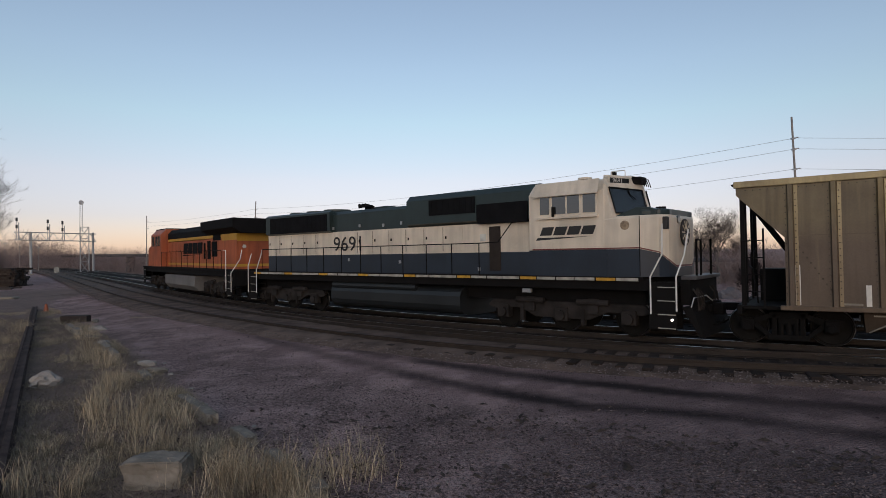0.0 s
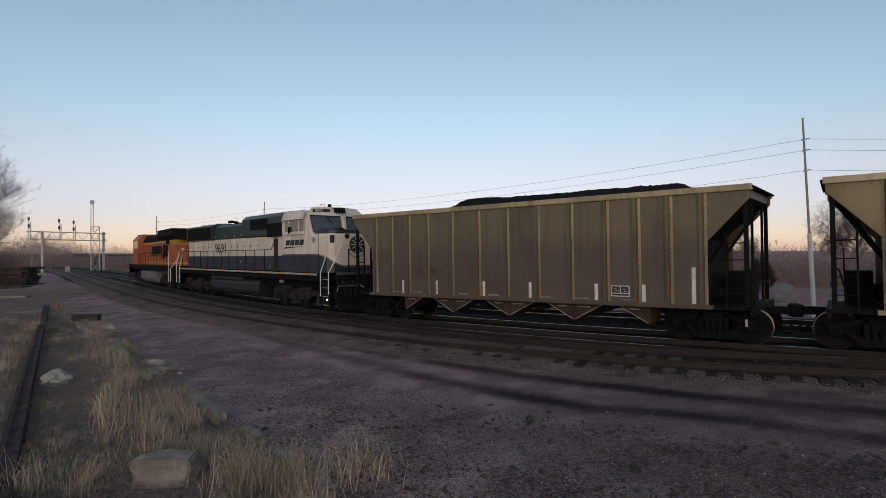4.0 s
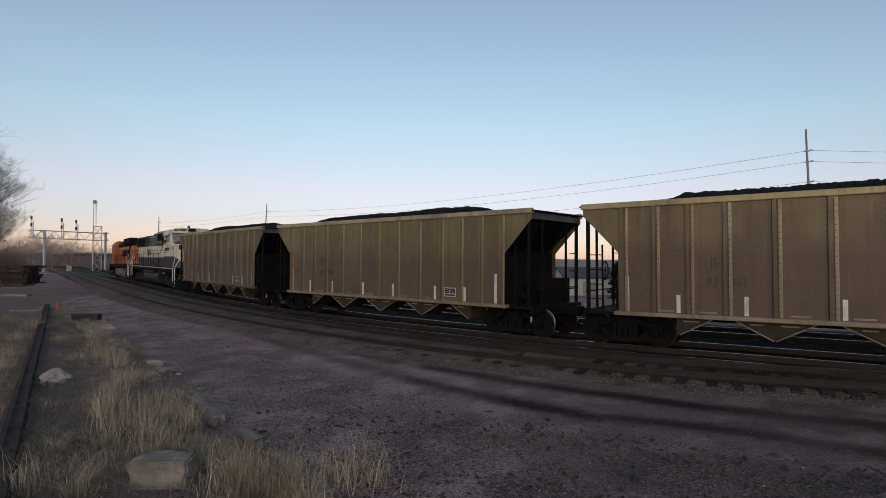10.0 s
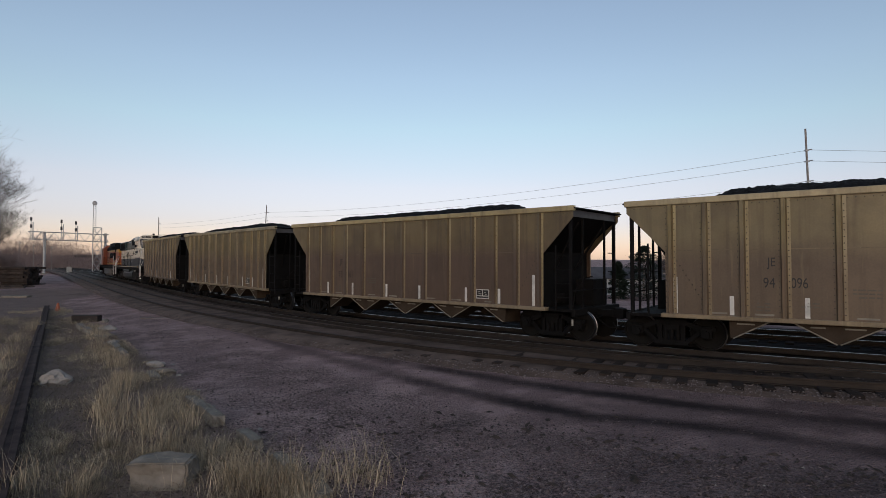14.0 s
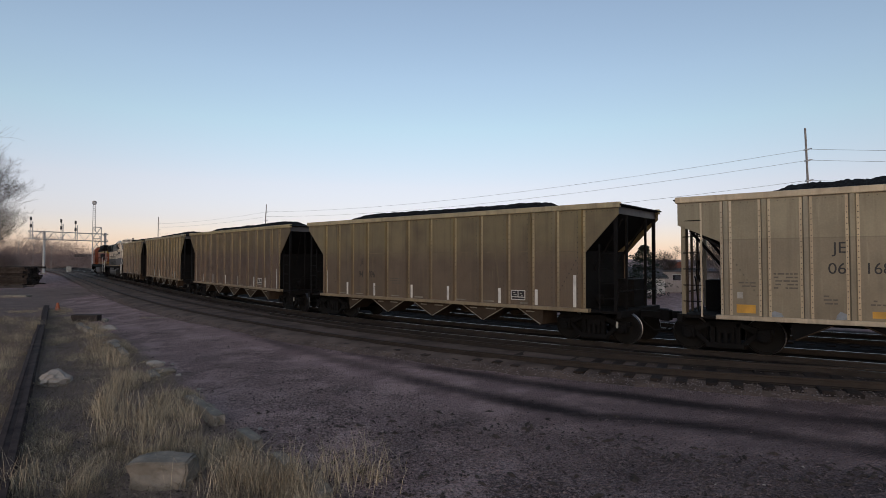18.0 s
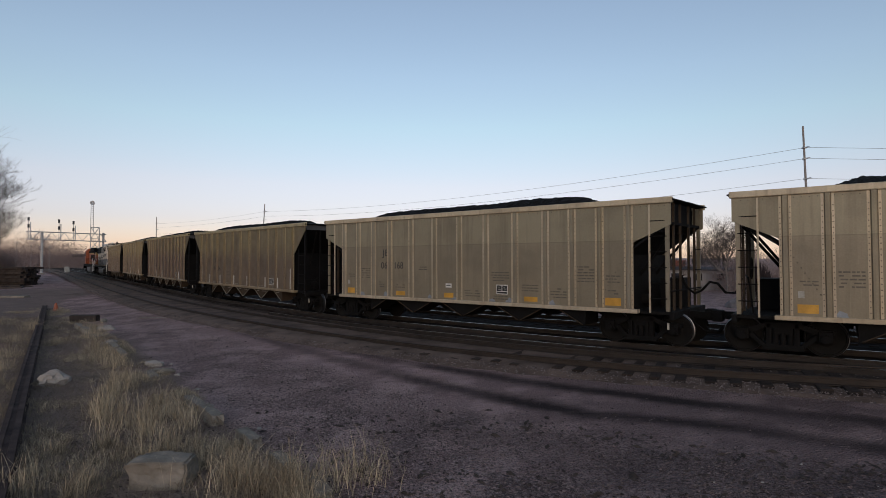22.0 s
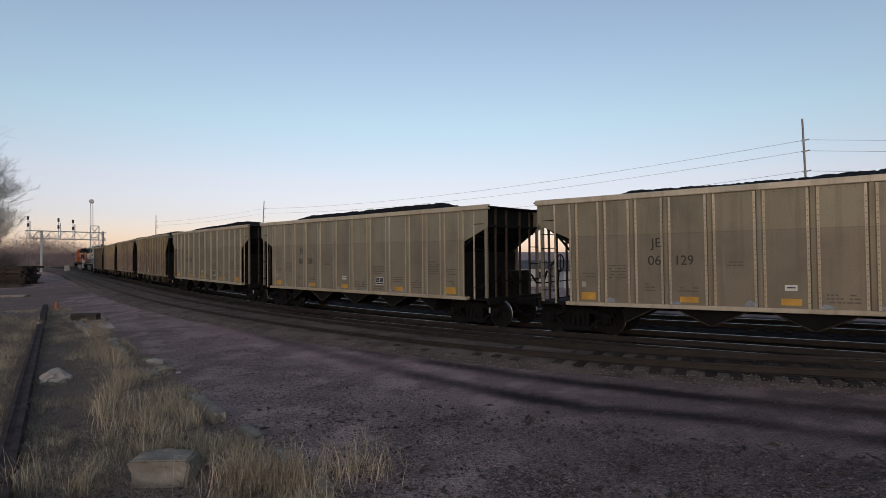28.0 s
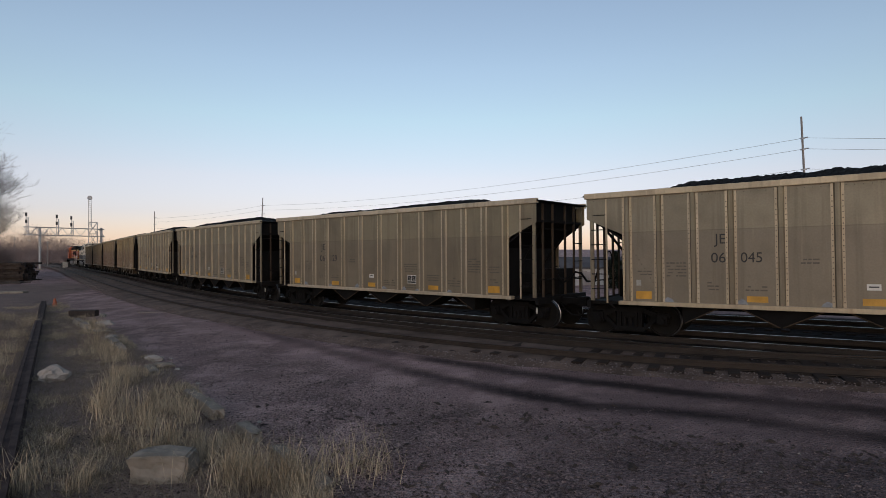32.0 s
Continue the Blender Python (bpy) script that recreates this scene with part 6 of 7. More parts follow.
def signal_bridge():
    """Truss bridge on two legs over the tracks, with three signal heads."""
    g = thing("signal_bridge", "grey steel truss signal bridge over the tracks with three signal heads", "signal bridge")
    a, b = Vector((-90.3, 124.0, 0)), Vector((-77.5, 132.0, 0))
    u = (b - a).normalized()
    L = (b - a).length
    g.matrix_basis = Matrix.Translation((a.x, a.y, 0)) @ Matrix.Rotation(math.atan2(u.y, u.x), 4, "Z")
    z0, z1 = 5.65, 7.35
    for y in (-0.6, 0.6):
        for z in (z0, z1):
            part("chord", tube(bmesh.new(), (0, y, z), (L, y, z - 0.02 * L), 0.09, 6), GALV, g)
    n = 13
    for k in range(n):
        x0, x1 = L * k / n, L * (k + 1) / n
        for y in (-0.6, 0.6):
            bm = bmesh.new()
            za, zb = (z0, z1) if k % 2 else (z1, z0)
            beam(bm, (x0, y, za - 0.02 * x0), (x1, y, zb - 0.02 * x1))
            part("lattice_bar", bm, GALV, g)
        part("lattice_bar", tube(bmesh.new(), (x0, -0.6, z1 - 0.02 * x0), (x1, 0.6, z1 - 0.02 * x1), 0.04, 5), GALV, g)
        part("deck_plate", cube(x0, x1 - 0.03, -0.5, 0.5, z0 + 0.05 - 0.02 * x0, z0 + 0.09 - 0.02 * x0), GALV, g)
    for x in (2.9, 14.5):
        base = ground_height(a.x + u.x * x, a.y + u.y * x)
        part("leg", tube(bmesh.new(), (x, 0, base - 0.3), (x, 0, z1), 0.26, 12), GALV, g)
        part("footing", cube(x - 0.6, x + 0.6, -0.6, 0.6, base - 0.3, base + 0.25), CONCRETE, g)
    for x, z in ((0.5, 10.4), (6.0, 10.1), (8.7, 9.85)):
        s = part("signal_mast", tube(bmesh.new(), (x, -0.75, 5.5), (x, -0.75, z), 0.07, 8), GALV, g)
        for dz in (0.35, 1.9):
            part("signal_head", tube(bmesh.new(), (x, -0.8, z - dz - 0.38), (x, -0.8, z - dz + 0.38), 0.20, 10), SIGNAL, s)
        part("ladder", cube(x + 0.25, x + 0.45, -0.8, -0.7, 5.5, z - 1.0), GALV, s)
    return g


signal_bridge()


def lattice_tower():
    """Square lattice tower with a tall ladder mast."""
    t = thing("lattice_tower", "grey steel lattice tower with a slender ladder mast", "tower")
    x, y = -79.2, 130.5
    base = ground_height(x, y)
    t.matrix_basis = pose(x, y, base, 0, 0, 30)
    h = 8.6 - base
    for sx in (-0.85, 0.85):
        for sy in (-0.85, 0.85):
            part("tower_leg", tube(bmesh.new(), (sx, sy, -0.3), (sx, sy, h), 0.09, 6), GALV, t)
    n = 4
    for k in range(n):
        za, zb = h * k / n, h * (k + 1) / n
        for s in (-0.85, 0.85):
            for p, q in (((-0.85, s, za), (0.85, s, zb)), ((0.85, s, za), (-0.85, s, zb)), ((s, -0.85, za), (s, 0.85, zb)), ((-0.85, s, zb), (0.85, s, zb))):
                part("lattice_bar", tube(bmesh.new(), p, q, 0.05, 5), GALV, t)
    m = 14.4 - base
    for sx in (-0.3, 0.3):
        part("mast_rail", tube(bmesh.new(), (sx - 0.6, 0, h - 1.2), (sx * 0.8 - 0.6, 0, m), 0.06, 6), GALV, t)
    for k in range(14):
        z = h - 1 + (m - h + 0.8) * k / 14
        part("mast_rung", tube(bmesh.new(), (-0.88, 0, z), (-0.32, 0, z + 0.25), 0.035, 5), GALV, t)
    part("lamp", tube(bmesh.new(), (-0.6, -0.25, m - 0.2), (-0.6, 0.25, m - 0.2), 0.5, 14), GALV, t)
    return t


lattice_tower()


def overpass():
    o = thing("overpass", "distant dark road overpass on concrete piers", "bridge")
    o.matrix_basis = pose(-122, 195, -3.3, 0, 0, 8)
    part("deck", cube(-2, 34, -4, 4, 4.6, 5.3, 0.05), ROOF, o)
    part("parapet", cube(-2, 34, -4.2, -4.0, 5.1, 5.6), ROOF, o)
    for x in (4, 18, 31):
        part("pier", cube(x - 0.4, x + 0.4, -3, 3, -0.5, 4.6), ROOF, o)
    return o


overpass()
for x, y, top in ((-89.3, 120, 5.2), (-107.8, 150, 5.1), (-103, 150, 4.6)):
    utility_pole(x, y, top, 0, (0.4,), "short grey line pole beyond the yard", 0.10)


# ---- foreground strip ----
def old_rail():
    """A worn rail edging, lying along the weedy strip."""
    r = thing("edging_rail", "long rust-dark discarded rail edging the weedy strip", "rail")
    pts = [Vector((-3.0, 3.4, 0)), Vector((-5.37, 6.95, 0)), Vector((-8.64, 11.79, 0)), Vector((-15.5, 22.0, 0)), Vector((-23.9, 34.5, 0))]
    prof = ((-0.16, 0.0), (-0.16, 0.05), (-0.08, 0.08), (-0.08, 0.18), (-0.125, 0.20), (-0.125, 0.255), (-0.05, 0.262), (-0.04, 0.235), (0.03, 0.235), (0.04, 0.262), (0.125, 0.255), (0.125, 0.20), (0.08, 0.18), (0.08, 0.08), (0.16, 0.05), (0.16, 0.0))
    verts, faces = [], []
    k = len(prof)
    fine = []
    for p, q in zip(pts, pts[1:]):
        n = max(2, int((q - p).length / 0.8))
        fine += [p.lerp(q, i / n) for i in range(n)]
    fine.append(pts[-1])
    for i, p in enumerate(fine):
        d = (fine[min(i + 1, len(fine) - 1)] - fine[max(i - 1, 0)]).normalized()
        nrm = Vector((d.y, -d.x, 0))
        g = ground_height(p.x, p.y) - 0.05
        for o, z in prof:
            c = p + nrm * o
            verts.append((c.x, c.y, g + z))
    for i in range(len(fine) - 1):
        for j in range(k):
            a, b = i * k + j, i * k + (j + 1) % k
            faces.append((a, b, b + k, a + k))
    faces += [tuple(range(k)), tuple(range((len(fine) - 1) * k, len(fine) * k))]
    raw("bar", verts, faces, OLD_RAIL, r)
    return r


old_rail()


def rough_stone(name, x, y, sx, sy, sz, turn, mat, label, seed, category="rock", sink=0.1, jag=0.12, cuts=3):
    """A broken stone or block, pushed about by noise: rocks start from a ball, blocks from a cube."""
    bm = bmesh.new()
    if category == "rock":
        bmesh.ops.create_icosphere(bm, subdivisions=3, radius=0.5)
    else:
        bmesh.ops.create_cube(bm, size=1.0)
        bmesh.ops.bevel(bm, geom=bm.edges[:], offset=0.05, segments=2, affect="EDGES")
        bmesh.ops.subdivide_edges(bm, edges=bm.edges[:], cuts=cuts, use_grid_fill=True)
    for v in bm.verts:
        d = noise.noise_vector((v.co.x * 2.1 + seed, v.co.y * 2.1, v.co.z * 2.1))
        d2 = noise.noise_vector((v.co.x * 7 + seed, v.co.y * 7, v.co.z * 7))
        v.co += d * jag + d2 * jag * 0.5
        v.co = Vector((v.co.x * sx, v.co.y * sy, (v.co.z + 0.5) * sz))
    ob = part(name, bm, mat, None)
    ob.matrix_basis = pose(x, y, ground_height(x, y) - sink * sz, 0, 0, turn)
    return tagged(ob, label, category, "loose stones" if category == "rock" else "")


LIME = material("pale_limestone", (0.34, 0.31, 0.28), 0.9, 0.0, 0.2, 4.0, 0.4, 25)
rough_stone("concrete_block", -3.47, 7.22, 0.71, 0.40, 0.36, 2, CONCRETE, "broken square concrete block lying in dry grass", 1, "block", 0.06, 0.07, 6)
rough_stone("rock", -8.75, 13.0, 0.66, 0.5, 0.42, 10, LIME, "pale limestone lump beside the edging rail", 2, "rock", 0.15, 0.26)
for i, (x, y, s) in enumerate(((-13.6, 23.2, 0.55), (-12.3, 20.6, 0.5), (-11.0, 19.1, 0.45), (-15.4, 26.1, 0.4), (-7.6, 15.2, 0.4), (-6.9, 14.2, 0.4))):
    rough_stone("rock", x, y, s * 1.3, s * 0.7, s * 0.42, 40 * i, LIME if i % 2 == 0 else CONCRETE, "pale broken stone at the edge of the gravel", 5 + i, "rock", 0.2, 0.26)


def curb():
    """A broken line of low concrete edging between weeds and gravel."""
    rnd = random.Random(15)
    for i, (x0, y0, x1, y1, up) in enumerate(((-5.05, 11.2, -4.42, 10.4, 0.11), (-4.38, 10.34, -3.82, 9.6, 0.13), (-3.2, 8.94, -2.78, 8.4, 0.10), (-2.36, 7.86, -2.0, 7.38, 0.10), (-10.6, 18.2, -9.9, 17.3, 0.14), (-9.8, 17.2, -9.1, 16.2, 0.12), (-15.4, 24.0, -14.5, 22.9, 0.16), (-14.4, 22.8, -13.6, 21.9, 0.14), (-7.3, 14.1, -6.8, 13.4, 0.07), (-1.75, 7.1, -1.4, 6.6, 0.08))):
        x, y = (x0 + x1) / 2, (y0 + y1) / 2
        rough_stone("kerb_stone", x + 0.08, y + 0.06, math.hypot(x1 - x0, y1 - y0), 0.20, 0.22, math.degrees(math.atan2(y1 - y0, x1 - x0)), CONCRETE, "worn concrete kerb stone half buried in gravel", 30 + i, "kerb", 1 - 1.5 * up / 0.22, 0.10, 4)
    for i in range(5):
        y = 9.4 + 1.5 * i
        x = strip_edge(y) + rnd.uniform(0.1, 0.5)
        rough_stone("rock", x, y, rnd.uniform(0.07, 0.13), rnd.uniform(0.06, 0.10), rnd.uniform(0.04, 0.07), rnd.uniform(0, 180), LIME, "small pale stone at the edge of the gravel", 60 + i, "rock", 0.2, 0.22)


curb()


def timber(x, y, length, w, h, turn, label, z=0.0, tilt=0.0, mat=None):
    bm = cube(-length / 2, length / 2, -w / 2, w / 2, 0, h, 0.015)
    for v in bm.verts:
        v.co += Vector(noise.noise_vector((v.co.x * 3 + x, v.co.y * 3 + y, v.co.z * 3))) * 0.015
    ob = part("old_timber", bm, mat or OLD_TIMBER)
    ob.matrix_basis = pose(x, y, ground_height(x, y) + z - 0.02, 0, tilt, turn)
    return tagged(ob, label, "timber", "discarded timbers")


timber(-16.5, 26.5, 1.15, 0.42, 0.34, 5, "short charred black timber block on the gravel")
timber(-13.5, 26.8, 1.3, 0.16, 0.05, 3, "flat weathered plank lying on the gravel", mat=BARK)
timber(-2.75, 7.9, 0.7, 0.05, 0.05, -20, "dark stick lying behind the concrete block")
# a stack of old ties at the west edge
rnd = random.Random(4)
for row in range(9):
    for k in range(6 - row % 2):
        timber(-49.6 + rnd.uniform(-0.3, 0.3), 65.6 + k * 0.5 + 0.25 * (row % 2), 3.2 + rnd.uniform(-0.4, 0.4), 0.30, 0.24, rnd.uniform(-5, 5) + 4, "stacked old black railway tie", 0.25 * row)
for k in range(7):
    timber(-47.0 + rnd.uniform(-2.5, 1.5), 60.5 + rnd.uniform(-4, 2), 2.2, 0.24, 0.2, rnd.uniform(0, 180), "loose old railway tie lying by the stack")


def slab(x, y, sx, sy, turn, seed):
    rough_stone("concrete_slab", x, y, sx, sy, 0.22, turn, CONCRETE, "weathered flat concrete slab in the weeds", seed, "slab", 0.3, 0.04, 4)


slab(-33.9, 45.4, 1.9, 0.8, 5, 61)


def clinker():
    """Dark clinker lumps and bits of bark in loose clusters on the gravel."""
    rnd = random.Random(77)
    v, f = [], []
    for x, y, n, sp in ((0.7, 9.3, 26, 0.35), (1.5, 8.4, 40, 0.4), (3.6, 7.9, 30, 0.4), (5.2, 7.2, 60, 0.45), (-2.6, 12.0, 22, 0.5), (-4.6, 15.0, 18, 0.5), (-1.0, 7.6, 46, 0.6), (0.6, 6.9, 60, 0.6), (-6.5, 18.5, 16, 0.6), (2.6, 6.8, 40, 0.6), (-3.4, 10.6, 24, 0.5), (2.8, 8.6, 18, 0.5), (5.2, 7.2, 60, 0.3), (3.0, 8.6, 50, 0.35), (4.1, 7.9, 50, 0.4), (-0.6, 9.3, 70, 0.7), (1.8, 9.3, 60, 0.8), (-1.8, 9.8, 60, 0.7), (0.2, 6.4, 90, 0.9), (3.4, 6.4, 90, 1.0)):
        for _ in range(n):
            a = rnd.uniform(0, math.pi)
            c = Vector((x + rnd.gauss(0, sp * 1.4), y + rnd.gauss(0, sp * 0.6), 0))
            r = 0.007 + 0.045 * rnd.random() ** 3
            c.z = ground_height(c.x, c.y) + r * 0.2
            u = Vector((math.cos(a), math.sin(a), rnd.uniform(-0.1, 0.2))) * r * rnd.uniform(1.0, 2.4)
            w = Vector((-math.sin(a), math.cos(a), 0)) * r * rnd.uniform(0.5, 0.9)
            i = len(v)
            v += [c - u, c + w, c + u, c - w, c + Vector((0, 0, r * rnd.uniform(0.5, 0.9)))]
            for k in range(4):
                f.append((i + k, i + (k + 1) % 4, i + 4))
    tagged(raw("clinker", v, f, OLD_TIMBER), "dark clinker lumps and bark bits scattered on gravel", "debris", kind="stuff")


clinker()


def cone():
    c = thing("traffic_cone", "small faded orange marker cone on the gravel", "cone")
    x, y = -21.9, 32.5
    c.matrix_basis = pose(x, y, ground_height(x, y))
    part("base", cube(-0.2, 0.2, -0.2, 0.2, 0, 0.04, 0.01), ORANGE, c)
    part("body", tube(bmesh.new(), (0, 0, 0.03), (0, 0, 0.46), 0.14, 14, 0.05), ORANGE, c)


cone()


def relay_box(x, y):
    s = thing("relay_cabinet", "small pale metal relay cabinet beside the track", "cabinet", "line-side gear")
    s.matrix_basis = pose(x, y, ground_height(x, y), 0, 0, 40)
    part("base", cube(-0.5, 0.5, -0.4, 0.4, 0, 0.2), CONCRETE, s)
    part("body", cube(-0.45, 0.45, -0.35, 0.35, 0.2, 1.6, 0.03), DULL, s)
    part("door", cube(-0.38, 0.38, -0.37, -0.352, 0.3, 1.5, 0.01), DULL, s)


relay_box(-80.3, 122.5)


def dry_grass():
    """Dry straw-coloured grass, thick along the strip, thinning into the gravel."""
    rnd = random.Random(9)
    v, f = [], []

    def blade(p, h, lean, w):
        a = rnd.uniform(0, 2 * math.pi)
        d = Vector((math.cos(a), math.sin(a), 0))
        b = rnd.uniform(0, 2 * math.pi)
        s = Vector((math.cos(b), math.sin(b), 0)) * w
        m = p + d * lean * 0.25 * h + Vector((0, 0, h * 0.5))
        n = p + d * lean * 0.62 * h + Vector((0, 0, h * (0.86 - 0.16 * lean)))
        t = p + d * lean * 1.1 * h + Vector((0, 0, h * max(0.12, 1.0 - 0.45 * lean)))
        i = len(v)
        v.extend((p - s, p + s, m + s * 0.85, m - s * 0.85, n + s * 0.6, n - s * 0.6, t))
        f.extend(((i, i + 1, i + 2, i + 3), (i + 3, i + 2, i + 4, i + 5), (i + 5, i + 4, i + 6)))

    def rail_x(y):
        return float(np.interp(y, (3.4, 6.95, 11.79, 34.5), (-3.0, -5.37, -8.64, -23.9)))

    def tuft(x, y, h, r, n):
        """A fountain of blades leaning out from one crown."""
        g = ground_height(x, y) - 0.02
        for _ in range(n):
            a, k = rnd.uniform(0, 2 * math.pi), rnd.random() ** 0.7
            p = Vector((x + math.cos(a) * r * k, y + math.sin(a) * r * k, g))
            blade(p, h * rnd.uniform(0.3, 1.15) * (1.1 - 0.35 * k), rnd.uniform(0.1, 0.6 + 0.9 * k), rnd.uniform(0.0016, 0.004))

    made = 0
    while made < 9500:
        y = 4.6 + 30 * rnd.random() ** 1.75
        lo, hi = rail_x(y) - 6, strip_edge(y)
        x = rnd.uniform(lo, hi)
        n = noise.noise((x * 0.55, y * 0.55, 4)) + 0.45 * noise.noise((x * 1.7, y * 1.7, 8))
        west = x < rail_x(y)
        if n < (-0.10 if west else -0.12) or abs(x - rail_x(y)) < 0.2 or (n < 0.06 and rnd.random() < 0.6) or (west and rnd.random() < 0.3):
            continue
        tall = (0.06 + 0.34 * max(0, n + 0.02)) * (0.75 if west else 1.0)
        tuft(x, y, tall * rnd.uniform(0.7, 1.3), rnd.uniform(0.05, 0.12), rnd.randint(8, 16))
        made += 1
    for x, y, h, r in ((-6.0, 10.2, 0.85, 0.14), (-6.3, 10.5, 0.8, 0.12), (-6.8, 11.9, 0.75, 0.16), (-6.5, 11.2, 0.6, 0.2), (-5.04, 8.67, 0.5, 0.2), (-4.72, 9.2, 0.55, 0.24), (-4.1, 8.65, 0.48, 0.2), (-4.2, 9.5, 0.52, 0.24), (-5.4, 10.95, 0.55, 0.26), (-4.62, 10.17, 0.5, 0.26), (-5.0, 10.3, 0.5, 0.24), (-4.9, 9.7, 0.5, 0.24), (-2.58, 7.13, 0.55, 0.2), (-2.43, 7.3, 0.6, 0.22), (-2.17, 6.95, 0.55, 0.2), (-1.85, 6.78, 0.6, 0.2), (-1.79, 6.94, 0.62, 0.18), (-2.75, 7.6, 0.5, 0.2), (-1.55, 6.75, 0.5, 0.16), (-5.36, 7.56, 0.3, 0.24), (-5.1, 7.0, 0.32, 0.24), (-4.3, 6.83, 0.5, 0.18), (-4.37, 7.17, 0.45, 0.18), (-3.26, 7.75, 0.45, 0.2), (-3.2, 8.37, 0.4, 0.2), (-5.66, 8.44, 0.35, 0.2), (-6.9, 12.6, 0.5, 0.3), (-7.4, 13.4, 0.5, 0.3), (-8.6, 15.2, 0.55, 0.35), (-9.6, 16.4, 0.55, 0.35), (-10.8, 18.0, 0.6, 0.4), (-12.4, 20.6, 0.6, 0.4), (-14.0, 23.0, 0.6, 0.45), (-15.2, 20.5, 0.6, 0.5), (-17.0, 23.8, 0.6, 0.5), (-11.6, 15.0, 0.6, 0.4), (-12.8, 17.0, 0.6, 0.4), (-10.4, 13.2, 0.5, 0.3)):
        tuft(x, y, h * rnd.uniform(0.85, 1.15), r, int(560 * r + 40))
    ob = raw("dry_grass", v, f, STRAW)
    tagged(ob, "dry straw-coloured grass and weeds in tufts", "grass", kind="stuff")
    v.clear()
    f.clear()
    for x, y in ((-1.9, 7.0), (-2.3, 6.9), (-5.5, 9.6), (-5.2, 9.8), (-1.3, 7.1), (-5.0, 6.9), (-2.6, 7.0), (-0.9, 7.3), (-6.1, 10.6), (-4.3, 8.2)):
        for _ in range(150):
            p = Vector((x + rnd.gauss(0, 0.20), y + rnd.gauss(0, 0.20), ground_height(x, y) - 0.02))
            blade(p, 0.25 + 0.55 * rnd.random() ** 2.2, rnd.uniform(0.1, 0.9), rnd.uniform(0.002, 0.0045))
    ob = raw("tall_grass", v, f, STRAW)
    tagged(ob, "tall pale seed-headed grass stalks", "grass", kind="stuff")
    v.clear()
    f.clear()
    for _ in range(60000):
        y = 4.6 + 24 * rnd.random() ** 1.6
        x = rnd.uniform(rail_x(y) - 4, strip_edge(y) - 0.1)
        if abs(x - rail_x(y)) < 0.2:
            continue
        p = Vector((x, y, ground_height(x, y) + rnd.uniform(-0.01, 0.05)))
        blade(p, rnd.uniform(0.05, 0.16), rnd.uniform(1.2, 2.2), rnd.uniform(0.0015, 0.004))
    ob = raw("dead_stems", v, f, LITTER)
    tagged(ob, "matted brown dead stems and leaf litter", "grass", kind="stuff")


STRAW = material("dry_straw", (0.42, 0.345, 0.245), 0.9, 0.0, 0.35, 1.2, 0.0, 30, island=0.5)
LITTER = material("matted_dead_stems", (0.21, 0.172, 0.128), 0.95, 0.0, 0.35, 1.2, 0.0, 30, island=0.5)
dry_grass()


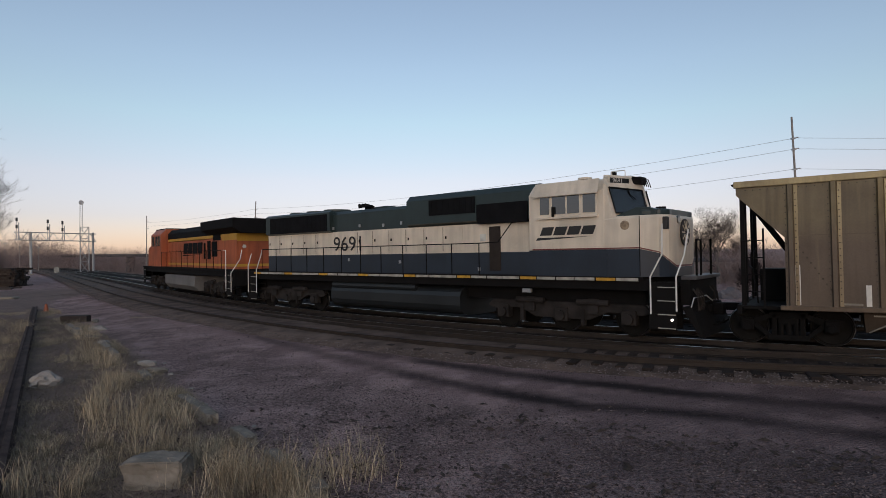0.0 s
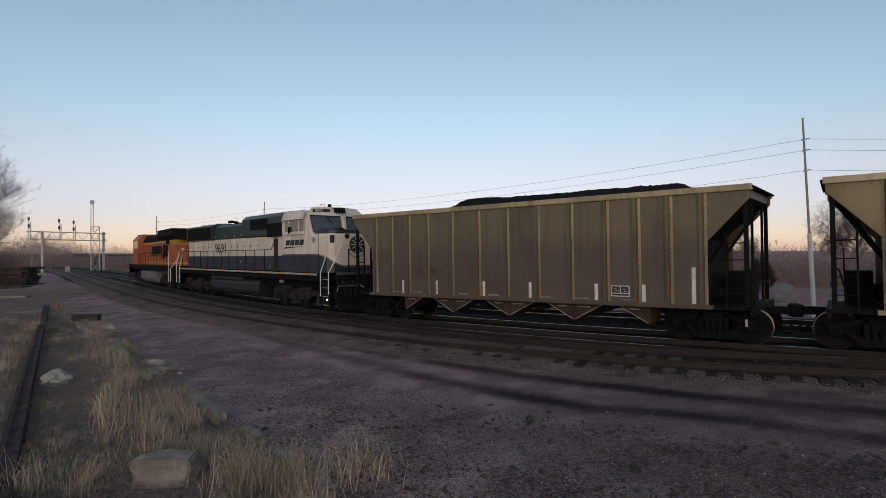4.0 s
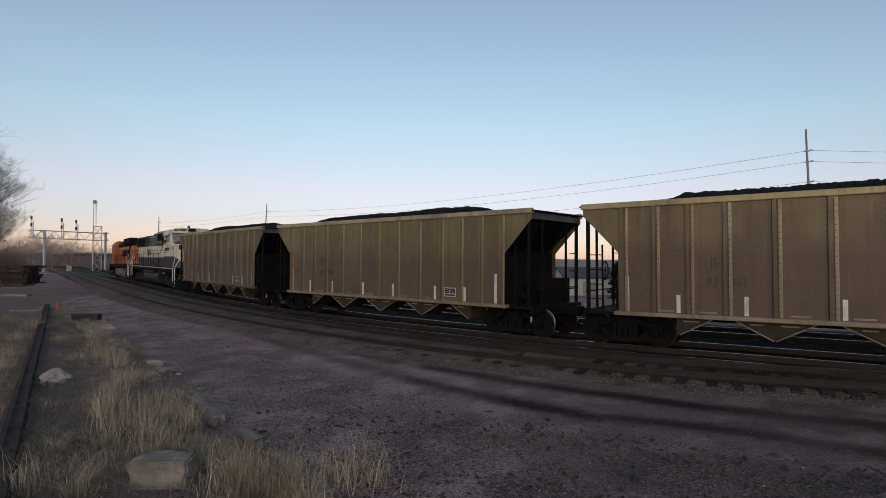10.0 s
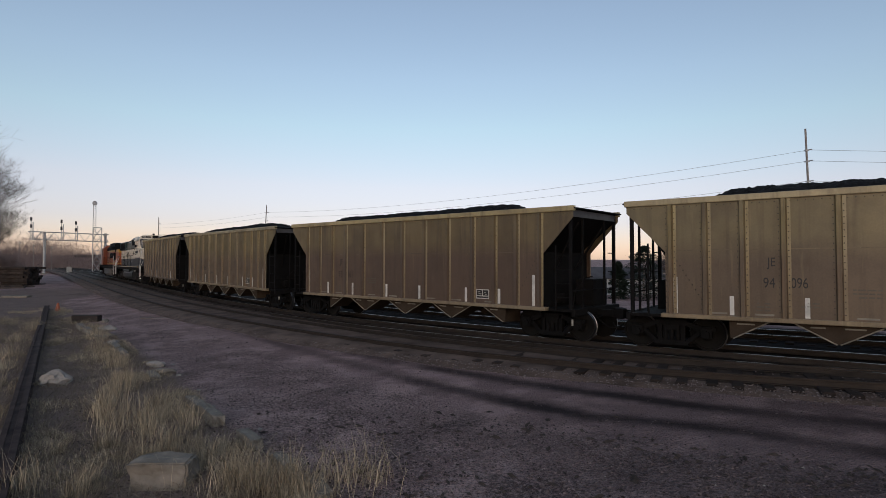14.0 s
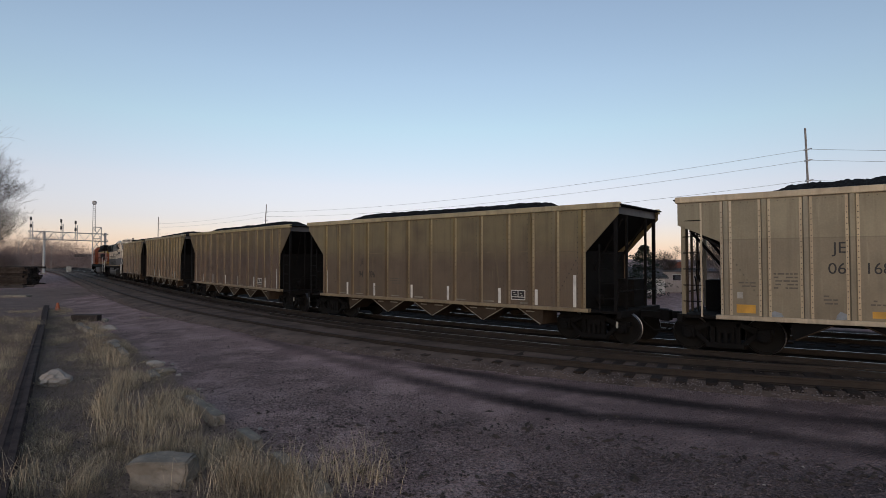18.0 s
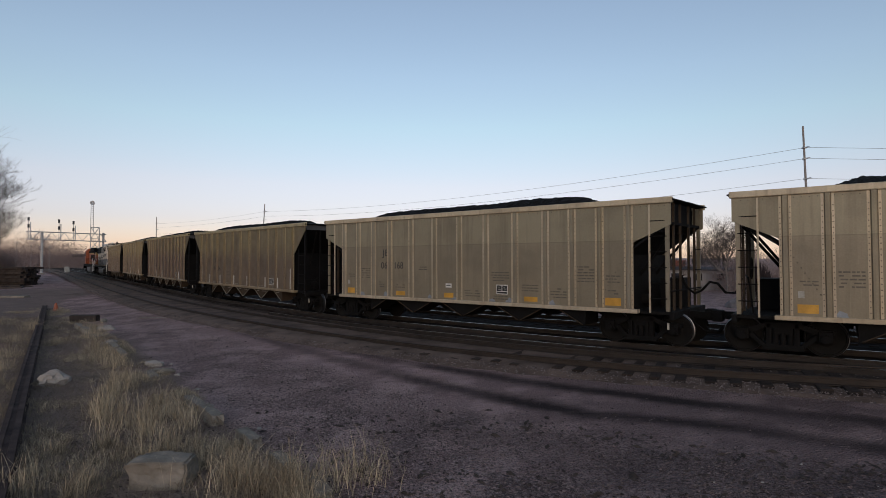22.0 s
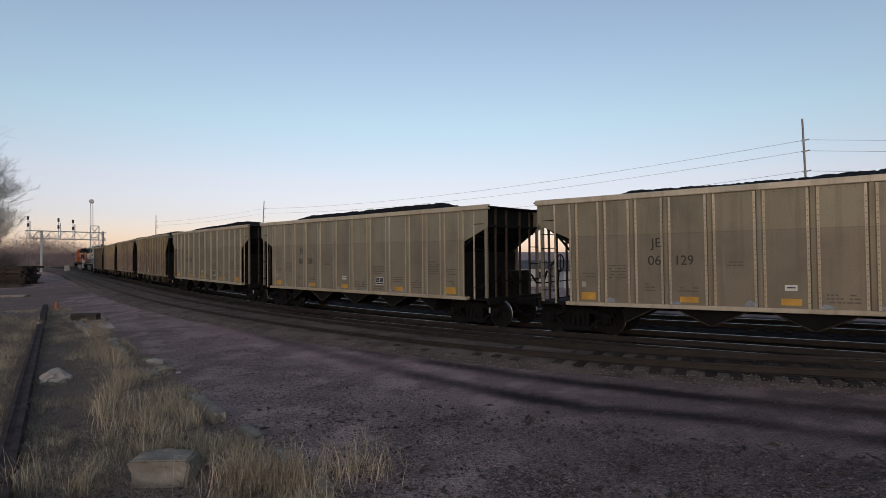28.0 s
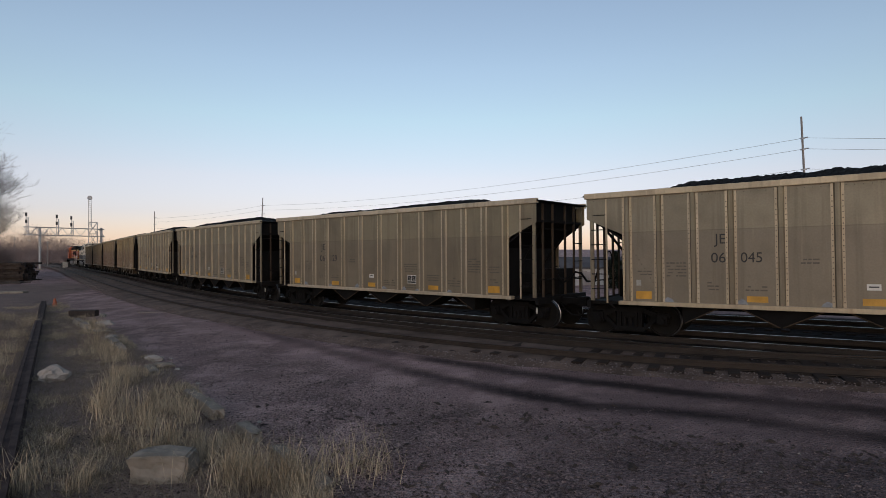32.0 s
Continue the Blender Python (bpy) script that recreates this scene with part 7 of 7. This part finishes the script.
def gravel():
    """Loose stones strewn over the yard and along the ballast shoulder."""
    rnd = random.Random(12)
    for name, mat, count, lo, hi, label in (("gravel", STONE, 110000, 0.005, 0.026, "loose grey gravel stones on the yard"), ("pale_gravel", LIME, 420, 0.006, 0.024, "scattered pale limestone chips on the yard")):
        v, f = [], []
        for _ in range(count):
            y = 5.5 + 26 * rnd.random() ** 1.7
            x = rnd.uniform(-0.62 * y - 1, 0.85 * y + 1)
            if off_line(x, y)[0] < 5.2 and rnd.random() < 0.7 or noise.noise((x * 0.8, y * 0.8, 21)) + 0.5 * noise.noise((x * 2.5, y * 2.5, 22)) < rnd.uniform(-0.5, 0.25):
                continue
            if rnd.random() > 0.12 + 0.88 * rubble(x, y):
                continue
            r = lo + (hi - lo) * rnd.random() ** 2
            c = Vector((x, y, ground_height(x, y) + r * 0.25))
            i = len(v)
            for k in range(4):
                a = math.pi / 2 * k + rnd.uniform(-0.4, 0.4)
                v.append(c + Vector((math.cos(a) * r * rnd.uniform(0.7, 1.3), math.sin(a) * r * rnd.uniform(0.7, 1.3), rnd.uniform(-0.2, 0.3) * r)))
            v.append(c + Vector((0, 0, r * rnd.uniform(0.5, 0.9))))
            for k in range(4):
                f.append((i + k, i + (k + 1) % 4, i + 4))
        tagged(raw(name, v, f, mat), label, "gravel", kind="stuff")
    v, f = [], []
    for _ in range(16000):
        s = rnd.uniform(-16, 40)
        o = siding(s) + rnd.uniform(0.9, 2.1) if rnd.random() < 0.75 else siding(s) + rnd.uniform(-2.0, 1.0)
        p = on_line(s, o, 0)
        z = p.z - 0.18 if o < siding(s) + 1.7 else p.z - 0.19 - (o - siding(s) - 1.7) * 0.12
        r = rnd.uniform(0.010, 0.027)
        c = Vector((p.x, p.y, z))
        i = len(v)
        for k in range(4):
            a = math.pi / 2 * k + rnd.uniform(-0.4, 0.4)
            v.append(c + Vector((math.cos(a) * r * rnd.uniform(0.7, 1.3), math.sin(a) * r * rnd.uniform(0.7, 1.3), rnd.uniform(-0.2, 0.4) * r)))
        v.append(c + Vector((0, 0, r * rnd.uniform(0.6, 1.0))))
        for k in range(4):
            f.append((i + k, i + (k + 1) % 4, i + 4))
    tagged(raw("ballast_stones", v, f, BALLAST_STONE), "crushed stone of the ballast shoulder", "ballast", kind="stuff")


gravel()


# ---- movement ----
def motions():
    """The train draws away along the line; every wheel set rolls."""
    times = [0.5 * k for k in range(65)]
    train = [(FIRST, lambda t: head_s(t) + ENGINE_2 + ENGINE_1 / 2, 6.8), (SECOND, lambda t: head_s(t) + 11.28, 7.3)]
    for i, car in enumerate(HOPPERS):
        train.append((car, lambda t, i=i: head_s(t) + 0.15 - (i + 0.5) * PITCH + SLACK[i], 6.05))
    for ob, where, half in train:
        walk(ob, [(t, seat(where(t), half)) for t in times])
    for ob, where, half in train:
        r = ENGINE_R if half > 6.5 else WHEEL_R
        step = 5 / 30
        for k, ws in enumerate([o for o in ob.children_recursive if o.name.startswith("wheel_set")]):
            base = ws.location.copy()
            rows = []
            for j in range(193):
                t = j * step
                a = (head_s(t) - head_s(0)) / r + k * 1.1
                rows.append((t, Matrix.Translation(base) @ Matrix.Rotation(a, 4, "Y")))
            walk(ws, rows)


motions()
